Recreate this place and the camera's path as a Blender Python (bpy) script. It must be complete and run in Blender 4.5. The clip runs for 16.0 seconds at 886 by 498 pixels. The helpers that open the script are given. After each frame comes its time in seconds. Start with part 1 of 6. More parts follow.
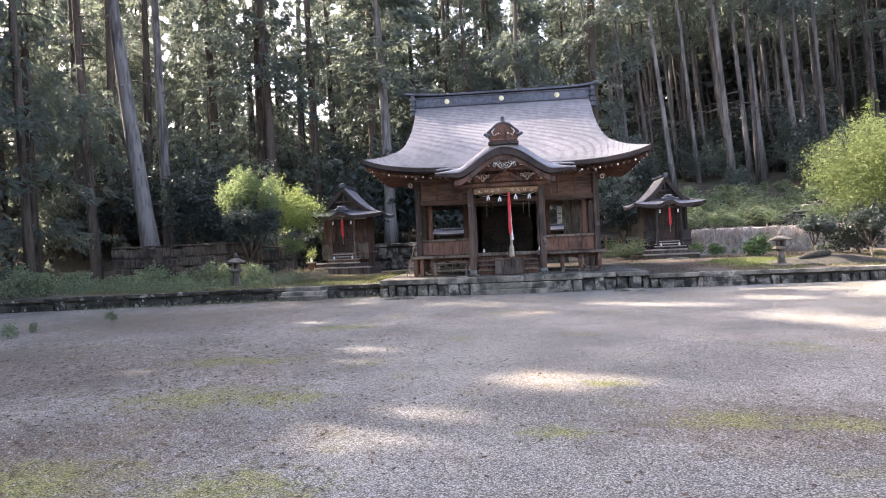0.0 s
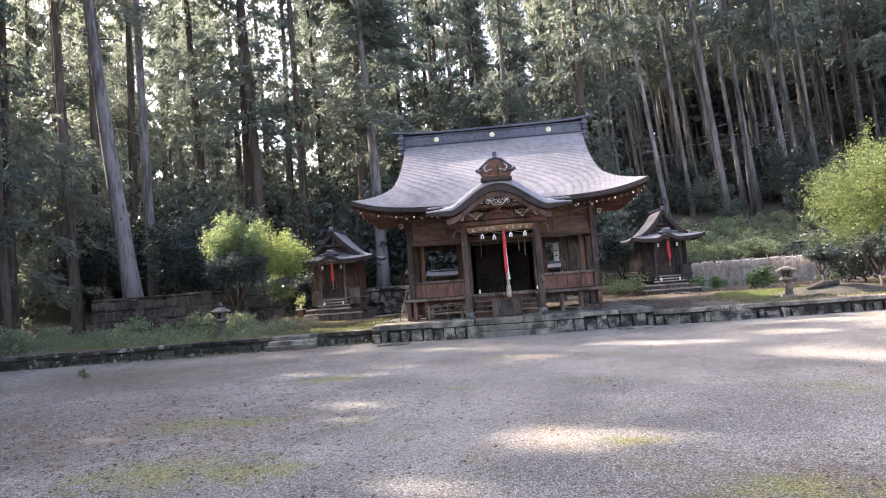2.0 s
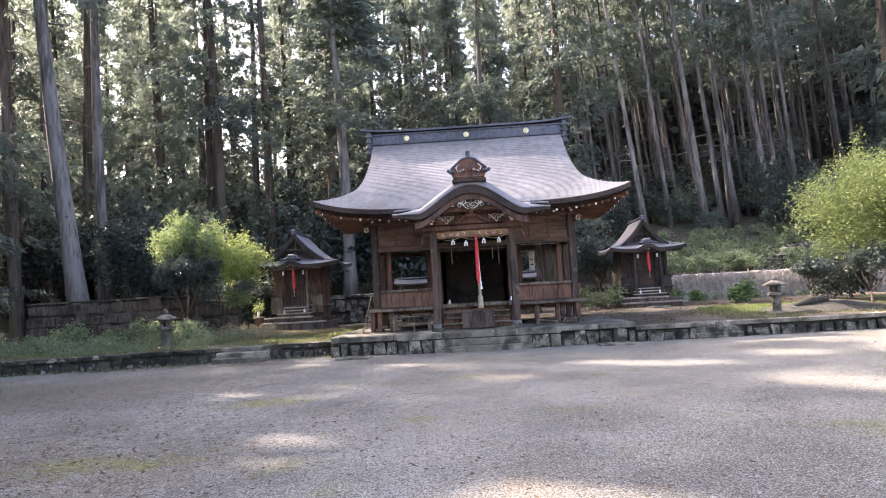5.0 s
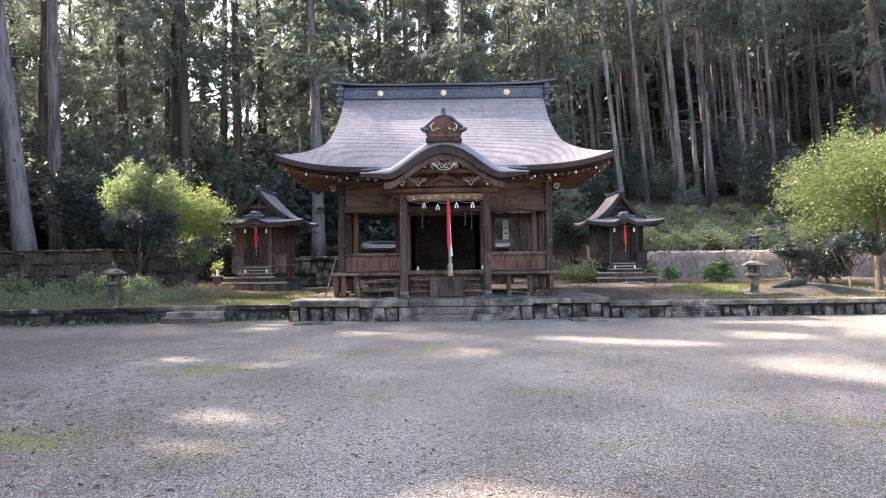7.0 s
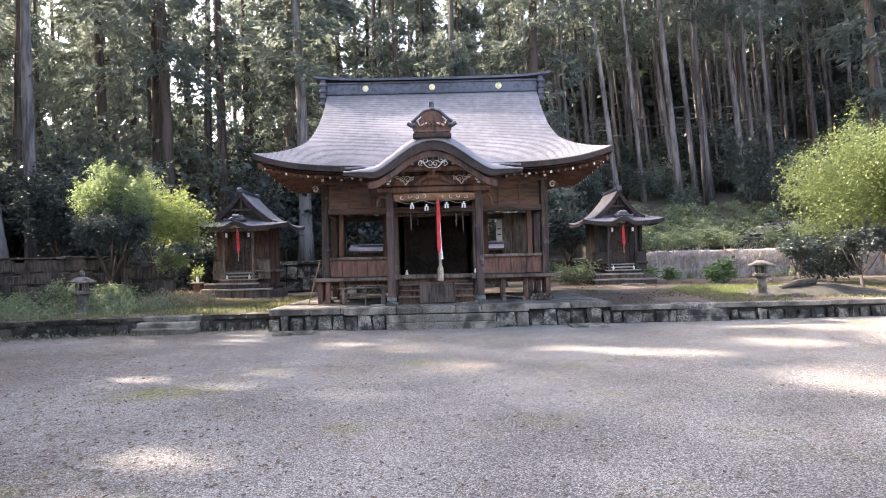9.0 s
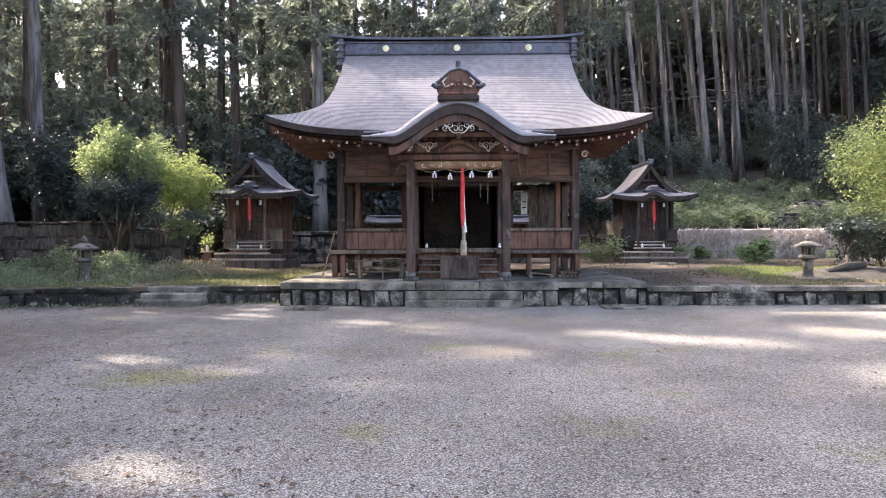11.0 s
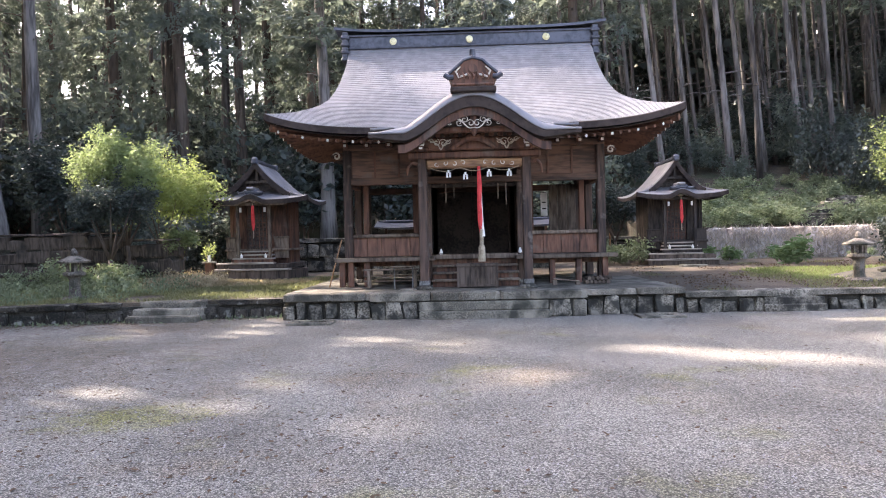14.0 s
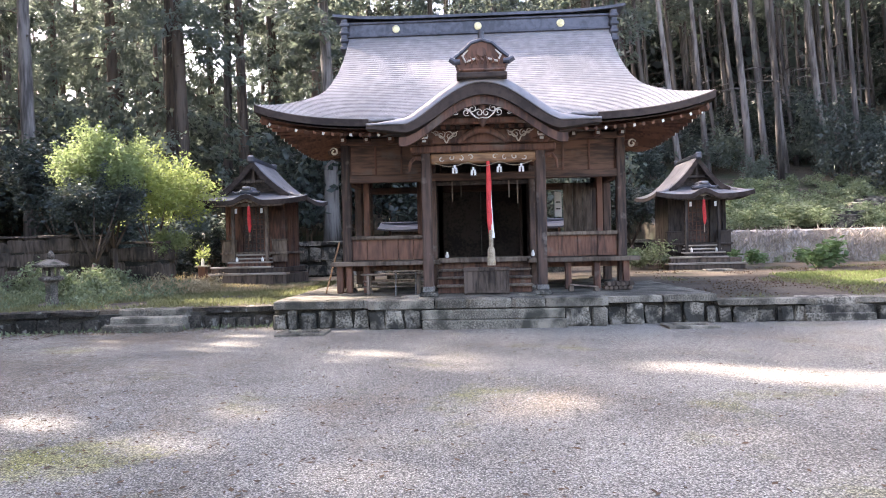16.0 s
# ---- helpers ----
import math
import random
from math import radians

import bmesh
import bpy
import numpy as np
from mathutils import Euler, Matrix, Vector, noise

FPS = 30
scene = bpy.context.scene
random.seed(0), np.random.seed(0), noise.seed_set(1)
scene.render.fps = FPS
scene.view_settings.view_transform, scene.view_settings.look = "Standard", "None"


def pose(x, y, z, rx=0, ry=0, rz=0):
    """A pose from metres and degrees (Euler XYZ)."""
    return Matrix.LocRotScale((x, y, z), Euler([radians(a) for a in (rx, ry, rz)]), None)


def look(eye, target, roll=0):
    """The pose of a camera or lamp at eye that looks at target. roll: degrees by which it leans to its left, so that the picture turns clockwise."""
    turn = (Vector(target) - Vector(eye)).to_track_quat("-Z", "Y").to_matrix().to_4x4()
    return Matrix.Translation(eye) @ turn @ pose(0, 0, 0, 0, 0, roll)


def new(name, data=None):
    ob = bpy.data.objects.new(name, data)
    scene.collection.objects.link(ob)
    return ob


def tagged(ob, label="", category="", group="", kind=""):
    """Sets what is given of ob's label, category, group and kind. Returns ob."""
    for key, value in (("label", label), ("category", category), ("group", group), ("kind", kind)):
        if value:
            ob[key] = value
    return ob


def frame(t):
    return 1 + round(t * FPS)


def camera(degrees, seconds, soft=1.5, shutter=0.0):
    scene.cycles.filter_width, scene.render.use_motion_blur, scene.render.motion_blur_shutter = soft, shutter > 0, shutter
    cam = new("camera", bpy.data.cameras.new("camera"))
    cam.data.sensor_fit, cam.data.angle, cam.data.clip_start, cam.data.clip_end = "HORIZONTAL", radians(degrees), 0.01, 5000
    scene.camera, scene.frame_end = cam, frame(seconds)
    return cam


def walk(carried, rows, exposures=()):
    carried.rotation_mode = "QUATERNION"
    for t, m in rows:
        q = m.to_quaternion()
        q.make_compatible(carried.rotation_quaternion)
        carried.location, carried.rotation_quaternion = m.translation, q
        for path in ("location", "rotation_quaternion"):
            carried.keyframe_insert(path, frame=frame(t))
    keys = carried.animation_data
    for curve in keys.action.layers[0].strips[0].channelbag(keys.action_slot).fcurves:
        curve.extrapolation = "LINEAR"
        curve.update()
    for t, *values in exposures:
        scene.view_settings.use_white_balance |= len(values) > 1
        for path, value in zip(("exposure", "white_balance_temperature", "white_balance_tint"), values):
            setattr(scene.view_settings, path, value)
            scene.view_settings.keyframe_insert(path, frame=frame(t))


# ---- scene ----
cam = camera(67.2, 16.0, soft=1.0)
PATH = [
    (0, (-0.173, -21.376, 1.602), (-0.363, -19.385, 1.595), -2.4),
    (0.5, (-0.206, -21.094, 1.587), (-0.303, -19.096, 1.583), -2.4),
    (1, (-0.19, -20.851, 1.592), (-0.272, -18.853, 1.625), -2.4),
    (1.5, (-0.192, -20.648, 1.606), (-0.33, -18.656, 1.717), -4.9),
    (2, (-0.268, -20.442, 1.589), (-0.43, -18.452, 1.707), -4.2),
    (2.5, (-0.376, -20.166, 1.611), (-0.474, -18.174, 1.751), -2.6),
    (3, (-0.332, -19.859, 1.587), (-0.39, -17.864, 1.716), -2.5),
    (3.2, (-0.31, -19.718, 1.593), (-0.364, -17.724, 1.74), -2.4),
    (5.3, (-0.14, -18.673, 1.62), (-0.242, -16.68, 1.758), -3.7),
    (5.5, (-0.111, -18.595, 1.621), (-0.294, -16.609, 1.768), -3.6),
    (6, (-0.132, -18.347, 1.584), (-0.245, -16.356, 1.739), -2.4),
    (6.5, (-0.154, -18.016, 1.579), (-0.134, -16.017, 1.617), -0.1),
    (7, (-0.115, -17.728, 1.581), (-0.124, -15.729, 1.619), -0.7),
    (7.5, (-0.142, -17.519, 1.576), (-0.345, -15.53, 1.636), -0.7),
    (8, (-0.152, -17.221, 1.603), (-0.214, -15.223, 1.657), -0.5),
    (8.5, (-0.076, -16.892, 1.594), (-0.005, -14.893, 1.616), -1.2),
    (9, (-0.016, -16.595, 1.629), (-0.006, -14.595, 1.672), -1.4),
    (11.5, (-0.319, -15.243, 1.638), (-0.348, -13.244, 1.582), -0.1),
    (12, (-0.337, -15.122, 1.654), (-0.361, -13.124, 1.588), -0.1),
    (12.5, (-0.314, -14.917, 1.616), (-0.334, -12.918, 1.544), -0.2),
    (13, (-0.321, -14.674, 1.636), (-0.369, -12.755, 1.584), -0.2),
    (13.5, (-0.389, -14.341, 1.635), (-0.451, -12.342, 1.604), -0.2),
    (14, (-0.39, -14.067, 1.643), (-0.455, -12.068, 1.621), -1.3),
    (14.5, (-0.295, -13.732, 1.645), (-0.393, -11.735, 1.632), -1.8),
    (15, (-0.358, -13.444, 1.637), (-0.582, -11.457, 1.646), -2.2),
    (15.5, (-0.441, -13.112, 1.647), (-0.548, -11.115, 1.636), -1.7),
    (16, (-0.357, -12.746, 1.598), (-0.45, -10.748, 1.589), -1.3),
]
walk(cam, [(t, look(eye, target, roll)) for t, eye, target, roll in PATH],
     exposures=[(0, 2.74, 6950, 20), (8.0, 2.75, 6950, 20), (9.0, 2.86, 6950, 20), (11.5, 2.7, 6950, 20), (14.5, 2.86, 6950, 20), (15.5, 2.98, 6950, 20), (16, 3.06, 6950, 20)])

# ---- world, sun ----
SUN_AZ, SUN_EL = -64.0, 41.0          # degrees left of straight ahead (+y), and above the horizon
world = bpy.data.worlds.new("sky")
scene.world = world
world.use_nodes = True
wn = world.node_tree
sky = wn.nodes.new("ShaderNodeTexSky")
sky.sky_type, sky.sun_disc = "NISHITA", False
sky.sun_elevation, sky.sun_rotation = radians(SUN_EL), radians(SUN_AZ)
sky.air_density, sky.dust_density = 1.0, 5.0
wn.nodes["Background"].inputs["Strength"].default_value = 0.15
wn.links.new(sky.outputs[0], wn.nodes["Background"].inputs["Color"])
sun_data = bpy.data.lights.new("sun", "SUN")
sun_data.energy, sun_data.angle, sun_data.color = 2.9, radians(0.7), (1.0, 0.93, 0.82)
sun = new("sun", sun_data)
TO_SUN = Vector((math.sin(radians(SUN_AZ)) * math.cos(radians(SUN_EL)), math.cos(radians(SUN_AZ)) * math.cos(radians(SUN_EL)), math.sin(radians(SUN_EL))))
sun.matrix_world = look(TO_SUN * 80, (0, 0, 0))

# ---- materials ----
def surf(name, dark, light, rough=0.8, coarse=1.5, fine=30.0, bump=0.3, metal=0.0, stretch=(1, 1, 1), vary=0.0, stain=None, stain_at=(0.55, 0.72), stain_scale=1.2, depth=0.01):
    """A weathered surface: two colours in coarse patches, fine grain, relief, stains, and piece to piece variation."""
    m = bpy.data.materials.new(name)
    m.use_nodes = True
    nt = m.node_tree
    n, link = nt.nodes, nt.links
    bsdf = n["Principled BSDF"]
    where = n.new("ShaderNodeNewGeometry")
    mp = n.new("ShaderNodeMapping")
    mp.inputs["Scale"].default_value = stretch
    link.new(where.outputs["Position"], mp.inputs["Vector"])
    big = n.new("ShaderNodeTexNoise")
    big.inputs["Scale"].default_value, big.inputs["Detail"].default_value = coarse, 5
    small = n.new("ShaderNodeTexNoise")
    small.inputs["Scale"].default_value, small.inputs["Detail"].default_value = fine, 4
    link.new(mp.outputs[0], big.inputs["Vector"])
    link.new(mp.outputs[0], small.inputs["Vector"])
    mixf = n.new("ShaderNodeMath")
    mixf.operation = "MULTIPLY_ADD"
    link.new(small.outputs[0], mixf.inputs[0])
    mixf.inputs[1].default_value = 0.9
    link.new(big.outputs[0], mixf.inputs[2])
    ramp = n.new("ShaderNodeValToRGB")
    ramp.color_ramp.elements[0].position, ramp.color_ramp.elements[0].color = 0.72, (*dark, 1)
    ramp.color_ramp.elements[1].position, ramp.color_ramp.elements[1].color = 1.18 - 0.2, (*light, 1)
    half = n.new("ShaderNodeMath")
    half.operation = "MULTIPLY"
    half.inputs[1].default_value = 0.92
    link.new(mixf.outputs[0], half.inputs[0])
    link.new(half.outputs[0], ramp.inputs[0])
    colour = ramp.outputs[0]
    if stain:
        sn = n.new("ShaderNodeTexNoise")
        sn.inputs["Scale"].default_value, sn.inputs["Detail"].default_value = stain_scale, 6
        link.new(where.outputs["Position"], sn.inputs["Vector"])
        sr = n.new("ShaderNodeMapRange")
        sr.inputs["From Min"].default_value, sr.inputs["From Max"].default_value = stain_at
        link.new(sn.outputs[0], sr.inputs["Value"])
        mx = n.new("ShaderNodeMix")
        mx.data_type = "RGBA"
        link.new(sr.outputs[0], mx.inputs["Factor"])
        link.new(colour, mx.inputs["A"])
        mx.inputs["B"].default_value = (*stain, 1)
        colour = mx.outputs["Result"]
    if vary:
        info = n.new("ShaderNodeObjectInfo")
        rnd = n.new("ShaderNodeMapRange")
        rnd.inputs["To Min"].default_value, rnd.inputs["To Max"].default_value = 1 - vary, 1 + vary
        link.new(info.outputs["Random"], rnd.inputs["Value"])
        hsv = n.new("ShaderNodeHueSaturation")
        link.new(rnd.outputs[0], hsv.inputs["Value"])
        link.new(colour, hsv.inputs["Color"])
        colour = hsv.outputs[0]
    link.new(colour, bsdf.inputs["Base Color"])
    bsdf.inputs["Roughness"].default_value, bsdf.inputs["Metallic"].default_value = rough, metal
    if bump:
        bp = n.new("ShaderNodeBump")
        bp.inputs["Strength"].default_value, bp.inputs["Distance"].default_value = bump, depth
        link.new(mixf.outputs[0], bp.inputs["Height"])
        link.new(bp.outputs[0], bsdf.inputs["Normal"])
    return m


def leafy(name, dark, light, through_col, rough=0.5, share=0.4):
    """Leaves: colour differs from leaf to leaf and from plant to plant, and light shines through them."""
    m = bpy.data.materials.new(name)
    m.use_nodes = True
    nt = m.node_tree
    n, link = nt.nodes, nt.links
    bsdf = n["Principled BSDF"]
    where, info = n.new("ShaderNodeNewGeometry"), n.new("ShaderNodeObjectInfo")
    add = n.new("ShaderNodeMath")
    add.operation = "MULTIPLY_ADD"
    add.inputs[1].default_value = 0.45
    link.new(info.outputs["Random"], add.inputs[0])
    half = n.new("ShaderNodeMath")
    half.operation = "MULTIPLY"
    half.inputs[1].default_value = 0.55
    link.new(where.outputs["Random Per Island"], half.inputs[0])
    link.new(half.outputs[0], add.inputs[2])
    ramp = n.new("ShaderNodeValToRGB")
    ramp.color_ramp.elements[0].color, ramp.color_ramp.elements[1].color = (*dark, 1), (*light, 1)
    link.new(add.outputs[0], ramp.inputs[0])
    link.new(ramp.outputs[0], bsdf.inputs["Base Color"])
    bsdf.inputs["Roughness"].default_value = rough
    bsdf.inputs["Specular IOR Level"].default_value = 0.3
    tr = n.new("ShaderNodeBsdfTranslucent")
    tr.inputs["Color"].default_value = (*through_col, 1)
    mix = n.new("ShaderNodeMixShader")
    mix.inputs[0].default_value = share
    link.new(bsdf.outputs[0], mix.inputs[1])
    link.new(tr.outputs[0], mix.inputs[2])
    link.new(mix.outputs[0], n["Material Output"].inputs["Surface"])
    return m


def gravel_material():
    """Grey crushed gravel with mossy and bare earthy patches."""
    m = surf("gravel", (0.205, 0.195, 0.174), (0.365, 0.349, 0.312), 0.9, 0.5, 45.0, 0.0)
    nt = m.node_tree
    n, link = nt.nodes, nt.links
    bsdf = n["Principled BSDF"]
    base = bsdf.inputs["Base Color"].links[0].from_socket
    where = n.new("ShaderNodeNewGeometry")
    cells = n.new("ShaderNodeTexVoronoi")
    cells.inputs["Scale"].default_value = 80.0
    link.new(where.outputs["Position"], cells.inputs["Vector"])
    grey = n.new("ShaderNodeSeparateColor")
    link.new(cells.outputs["Color"], grey.inputs[0])
    rng = n.new("ShaderNodeMapRange")
    rng.inputs["To Min"].default_value, rng.inputs["To Max"].default_value = 0.34, 1.7
    link.new(grey.outputs[0], rng.inputs["Value"])
    colour = base
    for scale, lo, hi, tint, off in ((0.55, 0.57, 0.72, (0.25, 0.245, 0.085), 3.0), (0.42, 0.54, 0.74, (0.27, 0.21, 0.15), 17.0)):
        mp = n.new("ShaderNodeMapping")
        mp.inputs["Location"].default_value = (off, off * 1.7, 0)
        link.new(where.outputs["Position"], mp.inputs["Vector"])
        nz = n.new("ShaderNodeTexNoise")
        nz.inputs["Scale"].default_value, nz.inputs["Detail"].default_value, nz.inputs["Roughness"].default_value = scale, 8, 0.65
        link.new(mp.outputs[0], nz.inputs["Vector"])
        mr = n.new("ShaderNodeMapRange")
        mr.inputs["From Min"].default_value, mr.inputs["From Max"].default_value, mr.inputs["To Max"].default_value = lo, hi, 0.8
        link.new(nz.outputs[0], mr.inputs["Value"])
        mx = n.new("ShaderNodeMix")
        mx.data_type = "RGBA"
        link.new(mr.outputs[0], mx.inputs["Factor"])
        link.new(colour, mx.inputs["A"])
        mx.inputs["B"].default_value = (*tint, 1)
        colour = mx.outputs["Result"]
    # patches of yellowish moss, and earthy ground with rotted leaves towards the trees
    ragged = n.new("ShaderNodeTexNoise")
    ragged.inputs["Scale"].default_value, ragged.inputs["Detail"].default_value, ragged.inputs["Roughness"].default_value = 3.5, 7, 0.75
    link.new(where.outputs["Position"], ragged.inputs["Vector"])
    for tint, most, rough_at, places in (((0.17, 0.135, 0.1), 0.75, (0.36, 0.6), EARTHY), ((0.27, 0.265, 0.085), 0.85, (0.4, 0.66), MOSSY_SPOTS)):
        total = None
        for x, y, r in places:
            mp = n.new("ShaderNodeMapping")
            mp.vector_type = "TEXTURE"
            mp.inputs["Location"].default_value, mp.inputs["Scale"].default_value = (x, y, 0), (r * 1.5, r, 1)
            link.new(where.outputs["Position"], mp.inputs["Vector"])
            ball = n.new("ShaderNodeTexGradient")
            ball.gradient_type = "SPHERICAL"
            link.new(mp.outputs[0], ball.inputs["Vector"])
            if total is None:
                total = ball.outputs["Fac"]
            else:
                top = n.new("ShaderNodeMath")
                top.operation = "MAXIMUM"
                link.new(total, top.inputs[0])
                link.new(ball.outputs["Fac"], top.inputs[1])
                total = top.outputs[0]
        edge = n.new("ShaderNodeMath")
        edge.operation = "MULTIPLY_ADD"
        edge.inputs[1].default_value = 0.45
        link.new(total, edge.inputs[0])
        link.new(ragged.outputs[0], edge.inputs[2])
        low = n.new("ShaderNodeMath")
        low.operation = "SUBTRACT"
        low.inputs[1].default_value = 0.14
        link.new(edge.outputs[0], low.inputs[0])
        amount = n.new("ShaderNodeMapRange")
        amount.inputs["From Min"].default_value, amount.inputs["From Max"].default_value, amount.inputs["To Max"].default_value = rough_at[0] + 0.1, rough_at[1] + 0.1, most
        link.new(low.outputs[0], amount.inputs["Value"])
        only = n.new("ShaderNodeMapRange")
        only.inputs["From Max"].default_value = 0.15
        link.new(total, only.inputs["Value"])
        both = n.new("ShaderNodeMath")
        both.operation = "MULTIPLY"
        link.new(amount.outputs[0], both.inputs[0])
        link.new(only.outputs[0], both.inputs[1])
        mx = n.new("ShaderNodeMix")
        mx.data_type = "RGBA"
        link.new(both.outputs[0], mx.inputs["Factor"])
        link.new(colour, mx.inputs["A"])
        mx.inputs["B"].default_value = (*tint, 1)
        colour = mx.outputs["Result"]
    mul = n.new("ShaderNodeMix")
    mul.data_type, mul.blend_type = "RGBA", "MULTIPLY"
    mul.inputs["Factor"].default_value = 1.0
    link.new(colour, mul.inputs["A"])
    link.new(rng.outputs[0], mul.inputs["B"])
    # dirt and shade between the stones, painted in as darker cell edges
    gaps = n.new("ShaderNodeMapRange")
    gaps.inputs["From Max"].default_value, gaps.inputs["To Min"].default_value, gaps.inputs["To Max"].default_value = 0.75, 1.3, 0.35
    link.new(cells.outputs["Distance"], gaps.inputs["Value"])
    gap_shade = n.new("ShaderNodeMix")
    gap_shade.data_type, gap_shade.blend_type = "RGBA", "MULTIPLY"
    gap_shade.inputs["Factor"].default_value = 1.0
    link.new(mul.outputs["Result"], gap_shade.inputs["A"])
    link.new(gaps.outputs[0], gap_shade.inputs["B"])
    colour = gap_shade.outputs["Result"]
    link.new(colour, bsdf.inputs["Base Color"])
    bp = n.new("ShaderNodeBump")
    bp.inputs["Strength"].default_value, bp.inputs["Distance"].default_value = 0.9, 0.015
    link.new(cells.outputs["Distance"], bp.inputs["Height"])
    bp.invert = True
    link.new(bp.outputs[0], bsdf.inputs["Normal"])
    return m


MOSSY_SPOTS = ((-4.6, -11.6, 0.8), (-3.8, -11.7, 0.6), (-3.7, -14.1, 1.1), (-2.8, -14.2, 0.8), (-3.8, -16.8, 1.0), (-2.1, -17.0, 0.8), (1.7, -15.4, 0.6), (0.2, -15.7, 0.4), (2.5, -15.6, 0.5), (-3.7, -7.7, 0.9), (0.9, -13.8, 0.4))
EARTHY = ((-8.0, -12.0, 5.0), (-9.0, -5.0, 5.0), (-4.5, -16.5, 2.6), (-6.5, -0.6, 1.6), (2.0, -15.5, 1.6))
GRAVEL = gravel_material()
SOIL = surf("soil", (0.042, 0.032, 0.023), (0.12, 0.092, 0.066), 0.95, 0.9, 25, 0.6, stain=(0.085, 0.08, 0.045), stain_at=(0.5, 0.72), stain_scale=0.6, depth=0.03)
FLOOR_DARK = surf("forest_floor", (0.025, 0.022, 0.016), (0.08, 0.065, 0.045), 0.95, 1.2, 20, 0.7, stain=(0.03, 0.04, 0.018), stain_at=(0.45, 0.6), stain_scale=0.4, depth=0.04)
WOOD = surf("aged_wood", (0.056, 0.025, 0.017), (0.185, 0.087, 0.055), 0.7, 2.0, 14, 0.35, stretch=(1, 1, 0.18), vary=0.25, stain=(0.17, 0.14, 0.115), stain_at=(0.56, 0.78), stain_scale=2.5)
WOOD_POST = surf("dark_weathered_post_wood", (0.026, 0.017, 0.014), (0.115, 0.07, 0.052), 0.75, 2.0, 14, 0.4, stretch=(1, 1, 0.12), vary=0.2, stain=(0.17, 0.145, 0.125), stain_at=(0.6, 0.78), stain_scale=4.0)
WOOD_CHAR = surf("blackened_old_wood", (0.014, 0.011, 0.01), (0.065, 0.052, 0.045), 0.85, 2.0, 14, 0.35, stretch=(1, 1, 0.2), vary=0.25)
WOOD_FLAT = surf("aged_board", (0.05, 0.028, 0.02), (0.165, 0.09, 0.058), 0.7, 2.0, 14, 0.35, stretch=(0.15, 1, 1), vary=0.25, stain=(0.15, 0.12, 0.1), stain_at=(0.58, 0.78), stain_scale=2.5)
WOOD_RED = surf("reddish_wood", (0.085, 0.04, 0.028), (0.2, 0.095, 0.06), 0.65, 2.0, 12, 0.3, stretch=(1, 1, 0.2), vary=0.2)
WOOD_PALE = surf("newer_wood", (0.17, 0.085, 0.04), (0.36, 0.2, 0.1), 0.6, 3.5, 14, 0.25, stretch=(0.2, 1, 1), stain=(0.3, 0.17, 0.09))
WOOD_GREY = surf("greyed_wood", (0.07, 0.05, 0.038), (0.2, 0.155, 0.12), 0.85, 2.0, 14, 0.35, stretch=(1, 1, 0.2), vary=0.25)
WOOD_PALE_GREY = surf("pale_grey_wood", (0.2, 0.17, 0.14), (0.42, 0.37, 0.32), 0.85, 2.0, 14, 0.3, stretch=(0.2, 1, 1), vary=0.2)
WOOD_DIM = surf("dark_grey_brown_wood", (0.035, 0.025, 0.02), (0.12, 0.09, 0.072), 0.85, 2.0, 14, 0.35, stretch=(1, 1, 0.2), vary=0.25)
# near-black wood: the shade of recesses is put into its colour
WOOD_SHADE = surf("shade_dark_wood", (0.03, 0.022, 0.019), (0.085, 0.065, 0.055), 0.8, 2.0, 14, 0.2, vary=0.2)
COPPER = surf("weathered_copper_sheet", (0.168, 0.165, 0.174), (0.238, 0.232, 0.242), 0.5, 0.5, 5, 0.05, metal=0.2, vary=0.03, stain=(0.3, 0.278, 0.285), stain_at=(0.5, 0.85), stain_scale=0.5, depth=0.003)
COPPER_DARK = surf("dark_copper", (0.055, 0.06, 0.075), (0.1, 0.105, 0.13), 0.45, 1.0, 8, 0.08, metal=0.4, vary=0.08)
FASCIA = surf("dark_eave_edge", (0.028, 0.02, 0.017), (0.058, 0.042, 0.036), 0.92, 1.0, 8, 0.08)
GOLD = surf("gilded_disc", (0.62, 0.55, 0.3), (0.85, 0.78, 0.5), 0.4, 6, 30, 0.1, metal=0.4)
WHITE = surf("white_paint", (0.68, 0.66, 0.6), (0.85, 0.83, 0.78), 0.7, 5, 40, 0.1)
SCROLL = surf("faded_white_carving_paint", (0.42, 0.36, 0.3), (0.68, 0.62, 0.54), 0.8, 8, 60, 0.2)
RED = surf("red_cloth", (0.5, 0.03, 0.035), (0.75, 0.07, 0.07), 0.85, 4, 60, 0.3)
ROPE = surf("rope_fibre", (0.25, 0.2, 0.14), (0.45, 0.38, 0.28), 0.9, 8, 80, 0.5)
PAPER = surf("white_paper", (0.78, 0.77, 0.74), (0.88, 0.87, 0.84), 0.8, 6, 50, 0.05)
STONE = surf("grey_stone", (0.06, 0.054, 0.042), (0.28, 0.255, 0.21), 0.92, 2.2, 26, 0.8, vary=0.45, stain=(0.03, 0.029, 0.024), stain_at=(0.42, 0.58), stain_scale=3.2, depth=0.03)
SLAB = surf("dressed_granite", (0.078, 0.07, 0.055), (0.26, 0.235, 0.19), 0.9, 1.6, 40, 0.5, vary=0.22, stain=(0.04, 0.039, 0.03), stain_at=(0.45, 0.68), stain_scale=2.6)
MOSSY = surf("dark_mossy_stone", (0.014, 0.013, 0.01), (0.065, 0.056, 0.045), 0.95, 2.5, 26, 0.8, vary=0.4, stain=(0.24, 0.235, 0.21), stain_at=(0.6, 0.66), stain_scale=5.0, depth=0.02)
